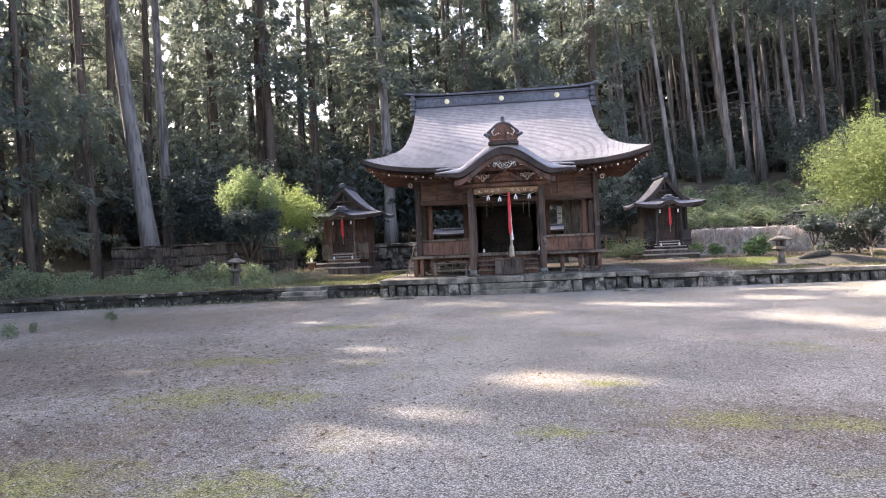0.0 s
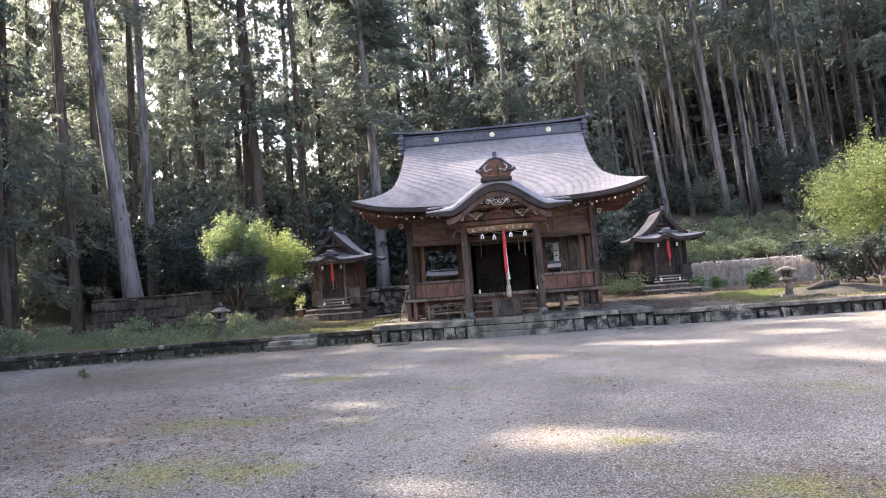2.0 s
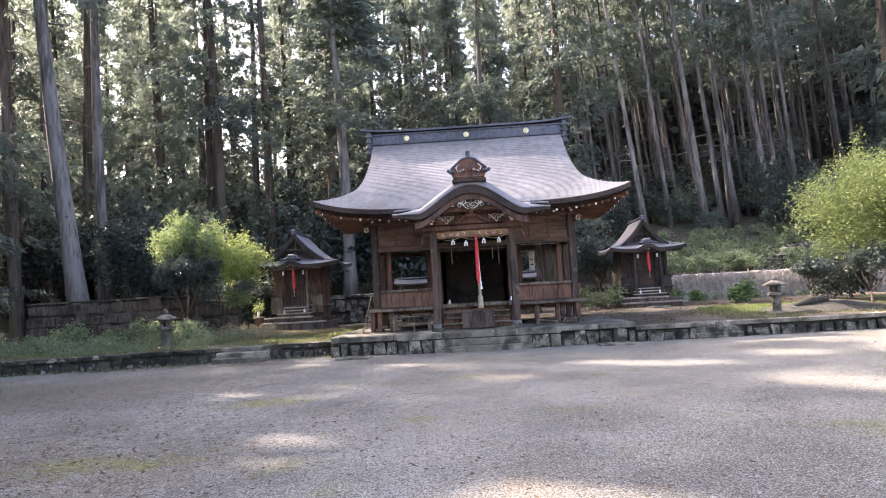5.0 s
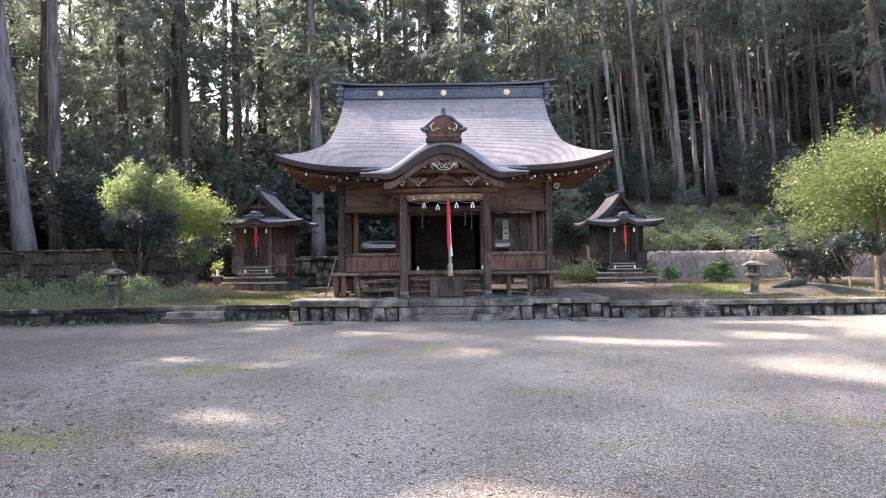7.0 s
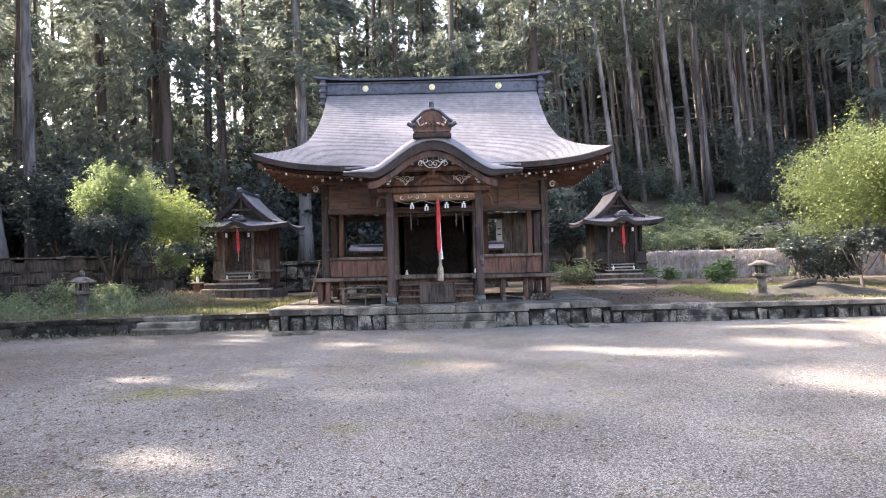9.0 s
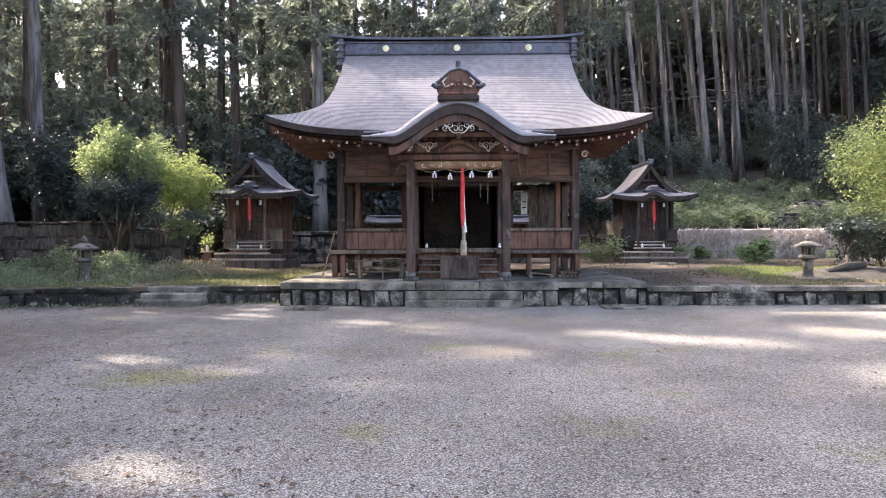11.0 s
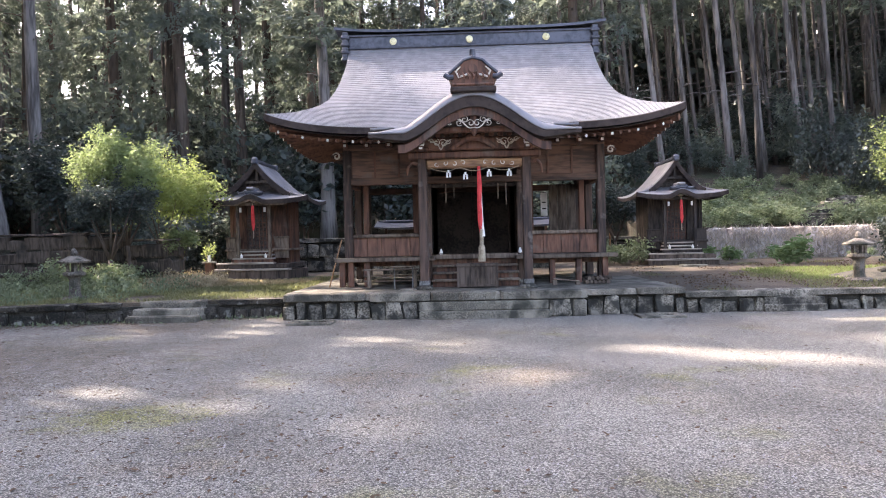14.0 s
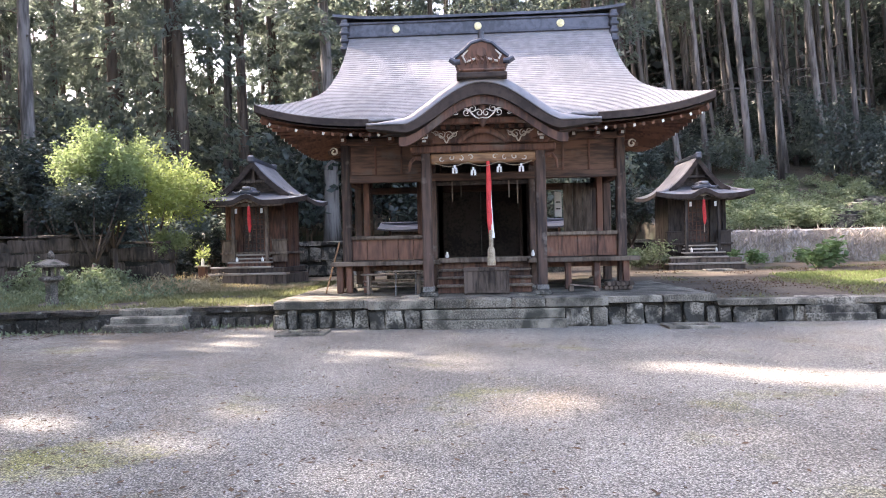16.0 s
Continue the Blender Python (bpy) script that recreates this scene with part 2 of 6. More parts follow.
PALE_WALL = surf("pale_weathered_stonework", (0.3, 0.275, 0.265), (0.6, 0.565, 0.55), 0.95, 3.0, 14, 0.8, stretch=(1, 1, 0.3), vary=0.16, stain=(0.24, 0.19, 0.15), stain_at=(0.52, 0.7), stain_scale=1.1, depth=0.03)
WALL_BROWN = surf("brown_streaked_stone", (0.042, 0.031, 0.024), (0.13, 0.1, 0.08), 0.95, 2.0, 16, 0.8, stretch=(1, 1, 0.15), vary=0.1, stain=(0.035, 0.03, 0.024), stain_at=(0.45, 0.66), stain_scale=1.8, depth=0.03)
LANTERN = surf("brownish_lantern_stone", (0.05, 0.043, 0.036), (0.19, 0.165, 0.14), 0.95, 3.0, 30, 0.7, vary=0.15, stain=(0.04, 0.042, 0.03), stain_at=(0.5, 0.7), stain_scale=4.0, depth=0.02)
JOINT = surf("dark_joint_earth", (0.02, 0.02, 0.016), (0.06, 0.055, 0.045), 1.0, 4, 40, 0.4)
BARK = surf("cedar_bark", (0.045, 0.039, 0.036), (0.14, 0.124, 0.115), 0.95, 2.5, 9, 0.8, stretch=(1, 1, 0.12), vary=0.3, depth=0.03)
BARK_PALE = surf("pale_cedar_bark", (0.085, 0.076, 0.072), (0.24, 0.22, 0.21), 0.95, 2.5, 9, 0.8, stretch=(1, 1, 0.12), vary=0.25, depth=0.03)
BARK_DARK = surf("shaded_bark", (0.05, 0.038, 0.03), (0.13, 0.1, 0.08), 0.95, 2.5, 9, 0.8, stretch=(1, 1, 0.12), vary=0.3, depth=0.03)
METAL = surf("grey_iron", (0.1, 0.1, 0.1), (0.25, 0.25, 0.25), 0.5, 6, 40, 0.1, metal=0.8)
# forest haze is put into the next two leaf colours as a bluish tint
NEEDLE = leafy("haze_blue_cedar_foliage", (0.034, 0.05, 0.055), (0.112, 0.145, 0.145), (0.27, 0.32, 0.24), share=0.44)
BROAD = leafy("evergreen_leaves", (0.022, 0.033, 0.034), (0.08, 0.1, 0.094), (0.1, 0.13, 0.09), rough=0.3, share=0.25)
LIME = leafy("yellow_green_leaves", (0.085, 0.115, 0.035), (0.21, 0.25, 0.08), (0.36, 0.44, 0.16), share=0.47)
GREENER = leafy("broad_tree_leaves", (0.075, 0.105, 0.038), (0.19, 0.235, 0.085), (0.22, 0.28, 0.11), share=0.4)
MAPLE = leafy("fresh_green_leaves", (0.085, 0.115, 0.065), (0.23, 0.275, 0.15), (0.33, 0.42, 0.18), share=0.52)
WEED = leafy("weed_leaves", (0.085, 0.11, 0.068), (0.28, 0.325, 0.215), (0.22, 0.29, 0.14), share=0.35)
PLANT = leafy("broad_green_leaves", (0.06, 0.11, 0.06), (0.16, 0.25, 0.13), (0.2, 0.3, 0.1), share=0.35)
GRASS = leafy("grass_blades", (0.08, 0.09, 0.045), (0.24, 0.235, 0.13), (0.22, 0.24, 0.1), share=0.4)
MOSS = leafy("yellowish_moss", (0.13, 0.14, 0.05), (0.3, 0.31, 0.12), (0.2, 0.22, 0.06), rough=0.9, share=0.15)
LAWN = leafy("bright_grass", (0.11, 0.145, 0.05), (0.26, 0.31, 0.13), (0.24, 0.3, 0.1), share=0.4)
BROWN = leafy("brown_fallen_leaves", (0.06, 0.04, 0.026), (0.2, 0.135, 0.085), (0.12, 0.08, 0.045), rough=0.85, share=0.1)
# dry grass, paled further so that sunlight is in its colour
DRY = leafy("sunlit_dry_grass", (0.26, 0.2, 0.12), (0.5, 0.43, 0.29), (0.3, 0.24, 0.12), share=0.3)
LITTER = leafy("fallen_leaves", (0.03, 0.022, 0.016), (0.16, 0.1, 0.06), (0.1, 0.07, 0.04), rough=0.8, share=0.1)

# ---- building helpers ----
def base_of(ob):
    return base_of(ob.parent) if ob.parent else ob.location.copy()


def part(name, bm, material, parent=None, label="", smooth=False, kind=""):
    """Links a bmesh, made in world metres, as one mesh object under a thing or a part."""
    if parent is not None:
        bmesh.ops.translate(bm, verts=bm.verts, vec=-base_of(parent))
    me = bpy.data.meshes.new(name)
    bm.to_mesh(me)
    bm.free()
    me.materials.append(material)
    if smooth:
        me.polygons.foreach_set("use_smooth", [True] * len(me.polygons))
    ob = new(name, me)
    ob.parent = parent
    if label or kind:
        tagged(ob, label, kind=kind)
    return ob


def thing(name, at, label, category, group="", kind=""):
    ob = new(name)
    ob.location = at
    ob.empty_display_size = 0.2
    return tagged(ob, label, category, group, kind)


def box(x0, x1, y0, y1, z0, z1, bevel=0.0, bm=None, turn=None):
    """A box, its edges chamfered; turn: a matrix set on it about its own centre."""
    out = bm or bmesh.new()
    one = bmesh.new()
    bmesh.ops.create_cube(one, size=1)
    bmesh.ops.scale(one, vec=(abs(x1 - x0), abs(y1 - y0), abs(z1 - z0)), verts=one.verts)
    if bevel:
        bmesh.ops.bevel(one, geom=one.edges[:], offset=bevel, segments=1, affect="EDGES", profile=0.5)
    if turn is not None:
        one.transform(turn)
    bmesh.ops.translate(one, verts=one.verts, vec=((x0 + x1) / 2, (y0 + y1) / 2, (z0 + z1) / 2))
    join(out, one)
    return out


def join(out, one):
    """Adds the bmesh one to out and frees it."""
    vs = [out.verts.new(v.co) for v in one.verts]
    for i, v in enumerate(one.verts):
        v.index = i
    for f in one.faces:
        out.faces.new([vs[v.index] for v in f.verts])
    one.free()
    return out


def tube(points, radii, sides=8, bm=None, flat=1.0):
    """A round bar of changing radius along points, with closed ends."""
    out = bm or bmesh.new()
    pts = [Vector(p) for p in points]
    rings = []
    for i, p in enumerate(pts):
        d = (pts[min(i + 1, len(pts) - 1)] - pts[max(i - 1, 0)]).normalized()
        a = d.cross(Vector((0, 1, 0)) if abs(d.y) < 0.9 else Vector((1, 0, 0))).normalized()
        b = d.cross(a)
        r = radii[i] if not isinstance(radii, (int, float)) else radii
        rings.append([out.verts.new(p + (a * math.cos(k * math.tau / sides) + b * math.sin(k * math.tau / sides) * flat) * r) for k in range(sides)])
    for u, v in zip(rings, rings[1:]):
        for k in range(sides):
            out.faces.new((u[k], u[(k + 1) % sides], v[(k + 1) % sides], v[k]))
    out.faces.new(rings[0][::-1])
    out.faces.new(rings[-1])
    return out


def lathe(profile, sides=16, at=(0, 0, 0), bm=None, squash=(1, 1)):
    """A turned shape: profile is (radius, height) from the bottom up."""
    out = bm or bmesh.new()
    rings = [[out.verts.new((at[0] + r * squash[0] * math.cos((k + 0.5) * math.tau / sides), at[1] + r * squash[1] * math.sin((k + 0.5) * math.tau / sides), at[2] + z)) for k in range(sides)] for r, z in profile]
    for u, v in zip(rings, rings[1:]):
        for k in range(sides):
            out.faces.new((u[k], u[(k + 1) % sides], v[(k + 1) % sides], v[k]))
    out.faces.new(rings[0][::-1])
    out.faces.new(rings[-1])
    return out


def shell(fn, nu, nv, thick, bm=None):
    """A curved sheet fn(u, v), u and v from 0 to 1, with its thickness below it."""
    out = bm or bmesh.new()
    top = [[out.verts.new(fn(i / nu, j / nv)) for j in range(nv + 1)] for i in range(nu + 1)]
    low = [[out.verts.new(v.co - Vector((0, 0, thick))) for v in row] for row in top]
    for i in range(nu):
        for j in range(nv):
            out.faces.new((top[i][j], top[i + 1][j], top[i + 1][j + 1], top[i][j + 1]))
            out.faces.new((low[i][j], low[i][j + 1], low[i + 1][j + 1], low[i + 1][j]))
    for i in range(nu):
        out.faces.new((top[i][0], low[i][0], low[i + 1][0], top[i + 1][0]))
        out.faces.new((top[i][nv], top[i + 1][nv], low[i + 1][nv], low[i][nv]))
    for j in range(nv):
        out.faces.new((top[0][j], top[0][j + 1], low[0][j + 1], low[0][j]))
        out.faces.new((top[nu][j], low[nu][j], low[nu][j + 1], top[nu][j + 1]))
    bmesh.ops.recalc_face_normals(out, faces=out.faces[:])
    return out


def leaves_mesh(name, centres, length, width, material, seed, droop=0.3, up=0.0, fold=True):
    """Many single leaves (bent quads) at the given places."""
    rng = np.random.default_rng(seed)
    c = np.asarray(centres, float)
    k = len(c)
    d = rng.normal(size=(k, 3))
    d[:, 2] = d[:, 2] * 0.5 - droop + up
    d /= np.linalg.norm(d, axis=1)[:, None]
    s = np.cross(d, rng.normal(size=(k, 3)))
    s /= np.linalg.norm(s, axis=1)[:, None] + 1e-9
    size = rng.uniform(0.6, 1.3, k)[:, None]
    a, b = d * length * size, s * width * size
    v = np.empty((k, 4, 3))
    v[:, 0], v[:, 1], v[:, 2], v[:, 3] = c, c + a * 0.5 + b * 0.5, c + a, c + a * 0.5 - b * 0.5
    me = bpy.data.meshes.new(name)
    me.vertices.add(k * 4)
    me.vertices.foreach_set("co", v.ravel())
    me.loops.add(k * 4)
    me.loops.foreach_set("vertex_index", np.arange(k * 4))
    me.polygons.add(k)
    me.polygons.foreach_set("loop_start", np.arange(k) * 4)
    me.update(calc_edges=True)
    me.materials.append(material)
    return me

# ---- ground ----
C = -0.135              # the middle line of the worship hall
PLAT = 0.56             # top of its stone platform


def wall_line(x):
    """Where the low terrace wall runs: y at x."""
    if x < -4.4:
        return 1.15 + (x + 4.4) * 0.155
    return 0.35 if x < 4.3 else 0.35 + (x - 4.3) * 0.03


def lerp(a, b, f):
    return a + (b - a) * min(1.0, max(0.0, f))


def height(x, y):
    """Height of the ground."""
    off = y - wall_line(x)
    if off < 0.2:
        h = 0.0
    else:
        h = 0.41 + lerp(0.05, 0.24, (x + 5) / 8) * min(1.0, off / 8)
    if x < -18.2:
        h = lerp(0.0, 0.5, (y + 4) / 6) if off < 0.2 else h
    start = lerp(11, 17, (x + 16) / 8)
    slope = lerp(0.22, 0.3, (x + 14) / 26)
    if x > 7.5 and y > 14.6:
        h += 1.25 + 0.35 * min(1.0, (y - 14.6) / 2.5)
    if y > start:
        h += slope * (y - start) * (1 if y < 90 else 90 / y)
    if x > 26:
        h += (x - 26) * 0.3 * lerp(0, 1, (y + 10) / 20)
    if off > 0.5:
        h += 0.08 * noise.noise((x * 0.35, y * 0.35, 0))
    return h


def build_ground():
    offs = [-400, -150, -80, -50, -36, -28, -24, -20, -16, -12, -8, -5, -3, -2, -1, -0.4, 0.0, 0.15, 0.21, 0.5, 1, 1.6, 2.3, 3, 4, 5, 6, 7, 8, 9, 10, 11, 12, 13, 14, 14.2, 14.6, 15.2, 16, 17, 19, 21, 24, 27, 31, 36, 42, 50, 60, 75, 100, 140, 220, 400]
    xs = [-400, -200, -120, -80, -60, -50, -42, -36, -31, -27, -24, -21, -19.5, -18.3, -18.1, -17, -16, -15, -14] + [-13 + i for i in range(0, 9)] + [-4.41, -4.39, -3, -1.5, 0, 1.5, 3, 4.3, 5, 6, 7, 7.4, 7.6, 8.2] + [9 + i for i in range(12)] + [22, 24, 26, 28, 31, 35, 40, 46, 54, 65, 80, 120, 200, 400]
    bm = bmesh.new()
    rows = []
    for o in offs:
        rows.append([bm.verts.new((x, wall_line(max(-30, min(30, x))) + o, height(x, wall_line(max(-30, min(30, x))) + o))) for x in xs])
    for i in range(len(offs) - 1):
        for j in range(len(xs) - 1):
            f = bm.faces.new((rows[i][j], rows[i][j + 1], rows[i + 1][j + 1], rows[i + 1][j]))
            f.material_index = 2 if offs[i] >= 15.2 else 1 if offs[i] >= 0.1 or xs[j] < -18.2 or xs[j] > 25 else 0
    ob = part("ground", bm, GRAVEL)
    ob.data.materials.append(SOIL)
    ob.data.materials.append(FLOOR_DARK)
    tagged(ob, "grey gravel courtyard rising to an earthen wooded slope", "ground", kind="structure")


build_ground()

# ---- worship hall ----
def slope_z(y):
    """Height of the main roof's front slope on its middle line."""
    s = (4.35 - y) / 3.15
    return 7.0 - 2.72 * (1.38 * s - 0.38 * s * s) if s <= 1 else 4.28 - (s - 1) * 0.55


def half_width(s):
    """Half the width of the front slope, from the ridge (0) to the eave (1)."""
    return 3.32 + 0.3 * (s / 0.56) ** 2 if s < 0.56 else 3.62 + 1.24 * ((s - 0.56) / 0.44) ** 1.25


def roof_point(u, s, back=False):
    """u from -1 to 1 across, s from 0 at the ridge to 1 at the eave."""
    w = half_width(s)
    y = 4.35 - 3.15 * s
    lift = 0.44 * abs(u) ** 4.5 * max(0.0, (s - 0.35) / 0.65) ** 2
    z = slope_z(y) + lift
    y2 = y + 0.22 * abs(u) ** 5 * s
    return Vector((C + u * w, 9.2 - y2 if back else y2, z))


GABLE_S = 0.56


def side_point(side, v, s):
    """The hipped side skirts: v from front (0) to back (1), s from 0 at the gable's foot to 1 at the eave."""
    f = roof_point(side, GABLE_S + (1 - GABLE_S) * s)
    b = roof_point(side, GABLE_S + (1 - GABLE_S) * s, True)
    p = f.lerp(b, v)
    sag = 4 * v * (1 - v)
    p.z -= sag * (0.30 * s * s + 0.02)
    p.x -= side * sag * 0.12 * s
    return p


def gable_z(x):
    """The curved gable over the porch: height of its roof at x from the middle line."""
    a = abs(x) / 1.5
    return 4.06 + (0.76 * (0.5 * (1 + math.cos(math.pi * a))) ** 0.72 if a < 1 else 0.0)


def band(x):
    """Height of the rounded copper edge that rolls over the curved gable."""
    return 0.22 - 0.17 * min(1.0, max(0.0, (abs(x) - 1.2) / 0.9))


def porch_roof_point(x, y):
    g = gable_z(x) + band(x) - 0.1 + 0.03 * y
    m = slope_z(min(y, 4.0)) - 0.03 if y > 1.15 else lerp(4.06, slope_z(1.15) - 0.03, y / 1.15)
    k = 14.0
    return Vector((C + x, y, math.log(math.exp(k * g) + math.exp(k * m)) / k - (0.05 if abs(g - m) < 0.02 else 0.0)))


hall = thing("worship_hall", (C, 4.6, PLAT), "old open-fronted wooden shrine hall with curved copper roof", "shrine hall")


def hall_roof():
    roof = part("roof", shell(lambda a, b: roof_point(a * 2 - 1, 0.02 + 0.975 * b) - Vector((0, 0, 0.03)), 40, 24, 0.1), FASCIA, hall, "sweeping hipped and gabled roof of grey copper", smooth=False)
    # the slope to the back, and the hipped sides
    part("back_slope", shell(lambda a, b: roof_point(a * 2 - 1, b, True), 24, 14, 0.1), COPPER, roof, smooth=True)
    for side in (-1, 1):
        part("side_slope", shell(lambda a, b: side_point(side, a, b), 20, 10, 0.1), COPPER, roof, smooth=True)
        # gable wall closing the end under the ridge
        bm = bmesh.new()
        pts = []
        for i in range(13):
            pts.append(roof_point(side * 0.95, GABLE_S * (1 - i / 12)))
        for i in range(1, 13):
            pts.append(roof_point(side * 0.95, GABLE_S * i / 12, True))
        vs = [bm.verts.new((C + side * 3.2, p.y, p.z - 0.06)) for p in pts]
        vo = [bm.verts.new((C + side * 3.14, p.y, p.z - 0.06)) for p in pts]
        bm.faces.new(vs)
        bm.faces.new(vo[::-1])
        for i in range(len(vs)):
            bm.faces.new((vs[i], vo[i], vo[(i + 1) % len(vs)], vs[(i + 1) % len(vs)]))
        bmesh.ops.recalc_face_normals(bm, faces=bm.faces[:])
        part("gable_wall", bm, WOOD, roof)
    # copper courses, each lapping over the next
    n = 46
    for i in range(n):
        s0, s1 = i / n, (i + 1.18) / n
        bm = bmesh.new()
        m = 60
        end = min(s1, 1.0)
        rows = []
        for sr, up in ((s0, 0.004), (end, 0.016), (end, 0.0161), (end, -0.004)):
            rows.append([bm.verts.new(roof_point(a / m * 2 - 1, sr) + Vector((0, 0, up))) for a in range(m + 1)])
        for a in range(m):
            bm.faces.new((rows[1][a], rows[1][a + 1], rows[0][a + 1], rows[0][a]))
            bm.faces.new((rows[3][a], rows[3][a + 1], rows[2][a + 1], rows[2][a]))
        part("course", bm, COPPER, roof, smooth=True)
    # thick eave edges
    for side in (-1, 1):
        def edge(a, b, side=side):
            u = side * (0.455 + 0.545 * a)
            p = roof_point(u, 0.955 + 0.05 * b)
            p.z -= 0.0
            return p - Vector((0, 0.012, 0.005))
        part("eave_board", shell(edge, 24, 1, 0.145), FASCIA, roof, "dark thick layered eave edge")
        part("eave_board", shell(lambda a, b: side_point(side, a, 0.93 + 0.08 * b) + Vector((side * 0.012, 0, -0.008)), 20, 1, 0.145), FASCIA, roof, "dark thick layered eave edge")
    part("eave_board", shell(lambda a, b: roof_point(a * 2 - 1, 0.955 + 0.05 * b, True) + Vector((0, 0.012, -0.005)), 24, 1, 0.25), FASCIA, roof)
    # ridge
    ridge = part("ridge", box(C - 3.34, C + 3.34, 4.36, 4.84, 6.9, 7.42, 0.015), COPPER_DARK, roof, "tall box ridge of dark copper")
    part("ridge_moulding", box(C - 3.4, C + 3.4, 4.3, 4.9, 7.0, 7.06, 0.012), COPPER_DARK, ridge)
    part("ridge_moulding", box(C - 3.4, C + 3.4, 4.32, 4.88, 7.34, 7.39, 0.012), COPPER_DARK, ridge)
    part("ridge_cap", shell(lambda a, b: Vector((C + (a * 2 - 1) * 3.72, 4.26 + 0.68 * b, 7.5 + 0.12 * abs(a * 2 - 1) ** 5 + 0.04 * math.sin(math.pi * b))), 24, 4, 0.07), COPPER_DARK, ridge)
    for side in (-1, 1):
        bm = box(C + side * 3.34, C + side * 3.5, 4.22, 4.98, 6.72, 7.46, 0.02)
        for k in range(4):
            box(C + side * 3.3, C + side * 3.53, 4.18, 5.02, 6.66 + k * 0.2, 6.76 + k * 0.2, 0.025, bm)
        part("ridge_end", bm, COPPER_DARK, ridge, "stepped ridge-end ornament")
    for x in (-2.1, 0.0, 2.1):
        bm = lathe([(0.0, 0), (0.095, 0.0), (0.1, 0.01), (0.1, 0.02), (0.075, 0.03), (0.07, 0.022), (0.02, 0.03), (0.0, 0.03)], 20)
        bm.transform(Matrix.Translation((C + x, 4.362, 7.2)) @ Matrix.Rotation(radians(90), 4, "X"))
        part("crest_disc", bm, GOLD, ridge, "gilded round crest")
    # porch roof with its curved gable
    porch = part("porch_roof", shell(lambda a, b: porch_roof_point((a * 2 - 1) * 2.24, 0.3 + 2.05 * b), 72, 16, 0.05), COPPER, hall, "copper porch roof with an undulating curved gable", smooth=True)
    # rolled edge along the gable curve
    part("gable_roll", shell(lambda a, b: Vector((C + (a * 2 - 1) * 2.24, -0.04 + 0.38 * b * b, gable_z((a * 2 - 1) * 2.24) - 0.1 + band((a * 2 - 1) * 2.24) * math.sin(b * math.pi / 2))), 72, 8, 0.03), COPPER, porch, "rounded copper edge rolling over the gable", smooth=True)

    def board(lo, hi, y0, y1, half=2.24, thin=0.0, pull=1.0):
        bm = bmesh.new()
        m = 64
        rows = []
        for i in range(m + 1):
            x = (i / m * 2 - 1) * half
            zt, zb = gable_z(x) - lo, gable_z(x * pull) - hi + thin * min(1.0, max(0.0, (abs(x) - 0.9) / 1.2))
            rows.append([bm.verts.new((C + x, y, z)) for y, z in ((y0, zt), (y1, zt), (y1, zb), (y0, zb))])
        for a, b in zip(rows, rows[1:]):
            for k in range(4):
                bm.faces.new((a[k], a[(k + 1) % 4], b[(k + 1) % 4], b[k]))
        bm.faces.new(rows[0][::-1])
        bm.faces.new(rows[-1])
        bmesh.ops.recalc_face_normals(bm, faces=bm.faces[:])
        return bm
    part("gable_edge", board(0.1, 0.35, -0.03, 0.3, thin=0.16), FASCIA, porch, "thick dark copper-clad curved edge")
    part("bargeboard", board(0.35, 0.52, 0.06, 0.16, 1.62), WOOD, porch, "brown curved bargeboard")
    # tympanum under the curve, its recess shade put into the dark colour
    bm = bmesh.new()
    xs = [(i / 32 * 2 - 1) * 1.3 for i in range(33)]
    f = [bm.verts.new((C + x, 1.02, gable_z(x) - 0.2)) for x in xs] + [bm.verts.new((C + x, 1.02, 3.9)) for x in xs[::-1]]
    b = [bm.verts.new((v.co.x, 1.08, v.co.z)) for v in f]
    bm.faces.new(f)
    bm.faces.new(b[::-1])
    for i in range(len(f)):
        bm.faces.new((f[i], b[i], b[(i + 1) % len(f)], f[(i + 1) % len(f)]))
    bmesh.ops.recalc_face_normals(bm, faces=bm.faces[:])
    part("tympanum", bm, WOOD_SHADE, porch)
    # crest box on top of the gable
    zt = gable_z(0)
    bm = bmesh.new()
    prof = [(-0.5, 0.0), (-0.56, 0.22), (-0.64, 0.26), (-0.6, 0.33), (-0.42, 0.44), (-0.24, 0.58), (-0.08, 0.64), (0.08, 0.64), (0.24, 0.58), (0.42, 0.44), (0.6, 0.33), (0.64, 0.26), (0.56, 0.22), (0.5, 0.0)]
    fr = [bm.verts.new((C + x * 0.82, -0.1, zt + z)) for x, z in prof]
    bk = [bm.verts.new((C + x * 0.74, 0.9, zt + z)) for x, z in prof]
    bm.faces.new(fr)
    bm.faces.new(bk[::-1])
    for i in range(len(fr)):
        bm.faces.new((fr[i], bk[i], bk[(i + 1) % len(fr)], fr[(i + 1) % len(fr)]))
    bmesh.ops.recalc_face_normals(bm, faces=bm.faces[:])
    crest = part("crest_box", bm, WOOD, porch, "carved brown gable crest with upturned tips")
    part("crest_base", box(C - 0.48, C + 0.48, -0.14, 0.85, zt - 0.06, zt + 0.05, 0.02), FASCIA, crest)
    part("crest_base", box(C - 0.44, C + 0.44, -0.13, 0.7, zt + 0.07, zt + 0.12, 0.015), WOOD, crest)
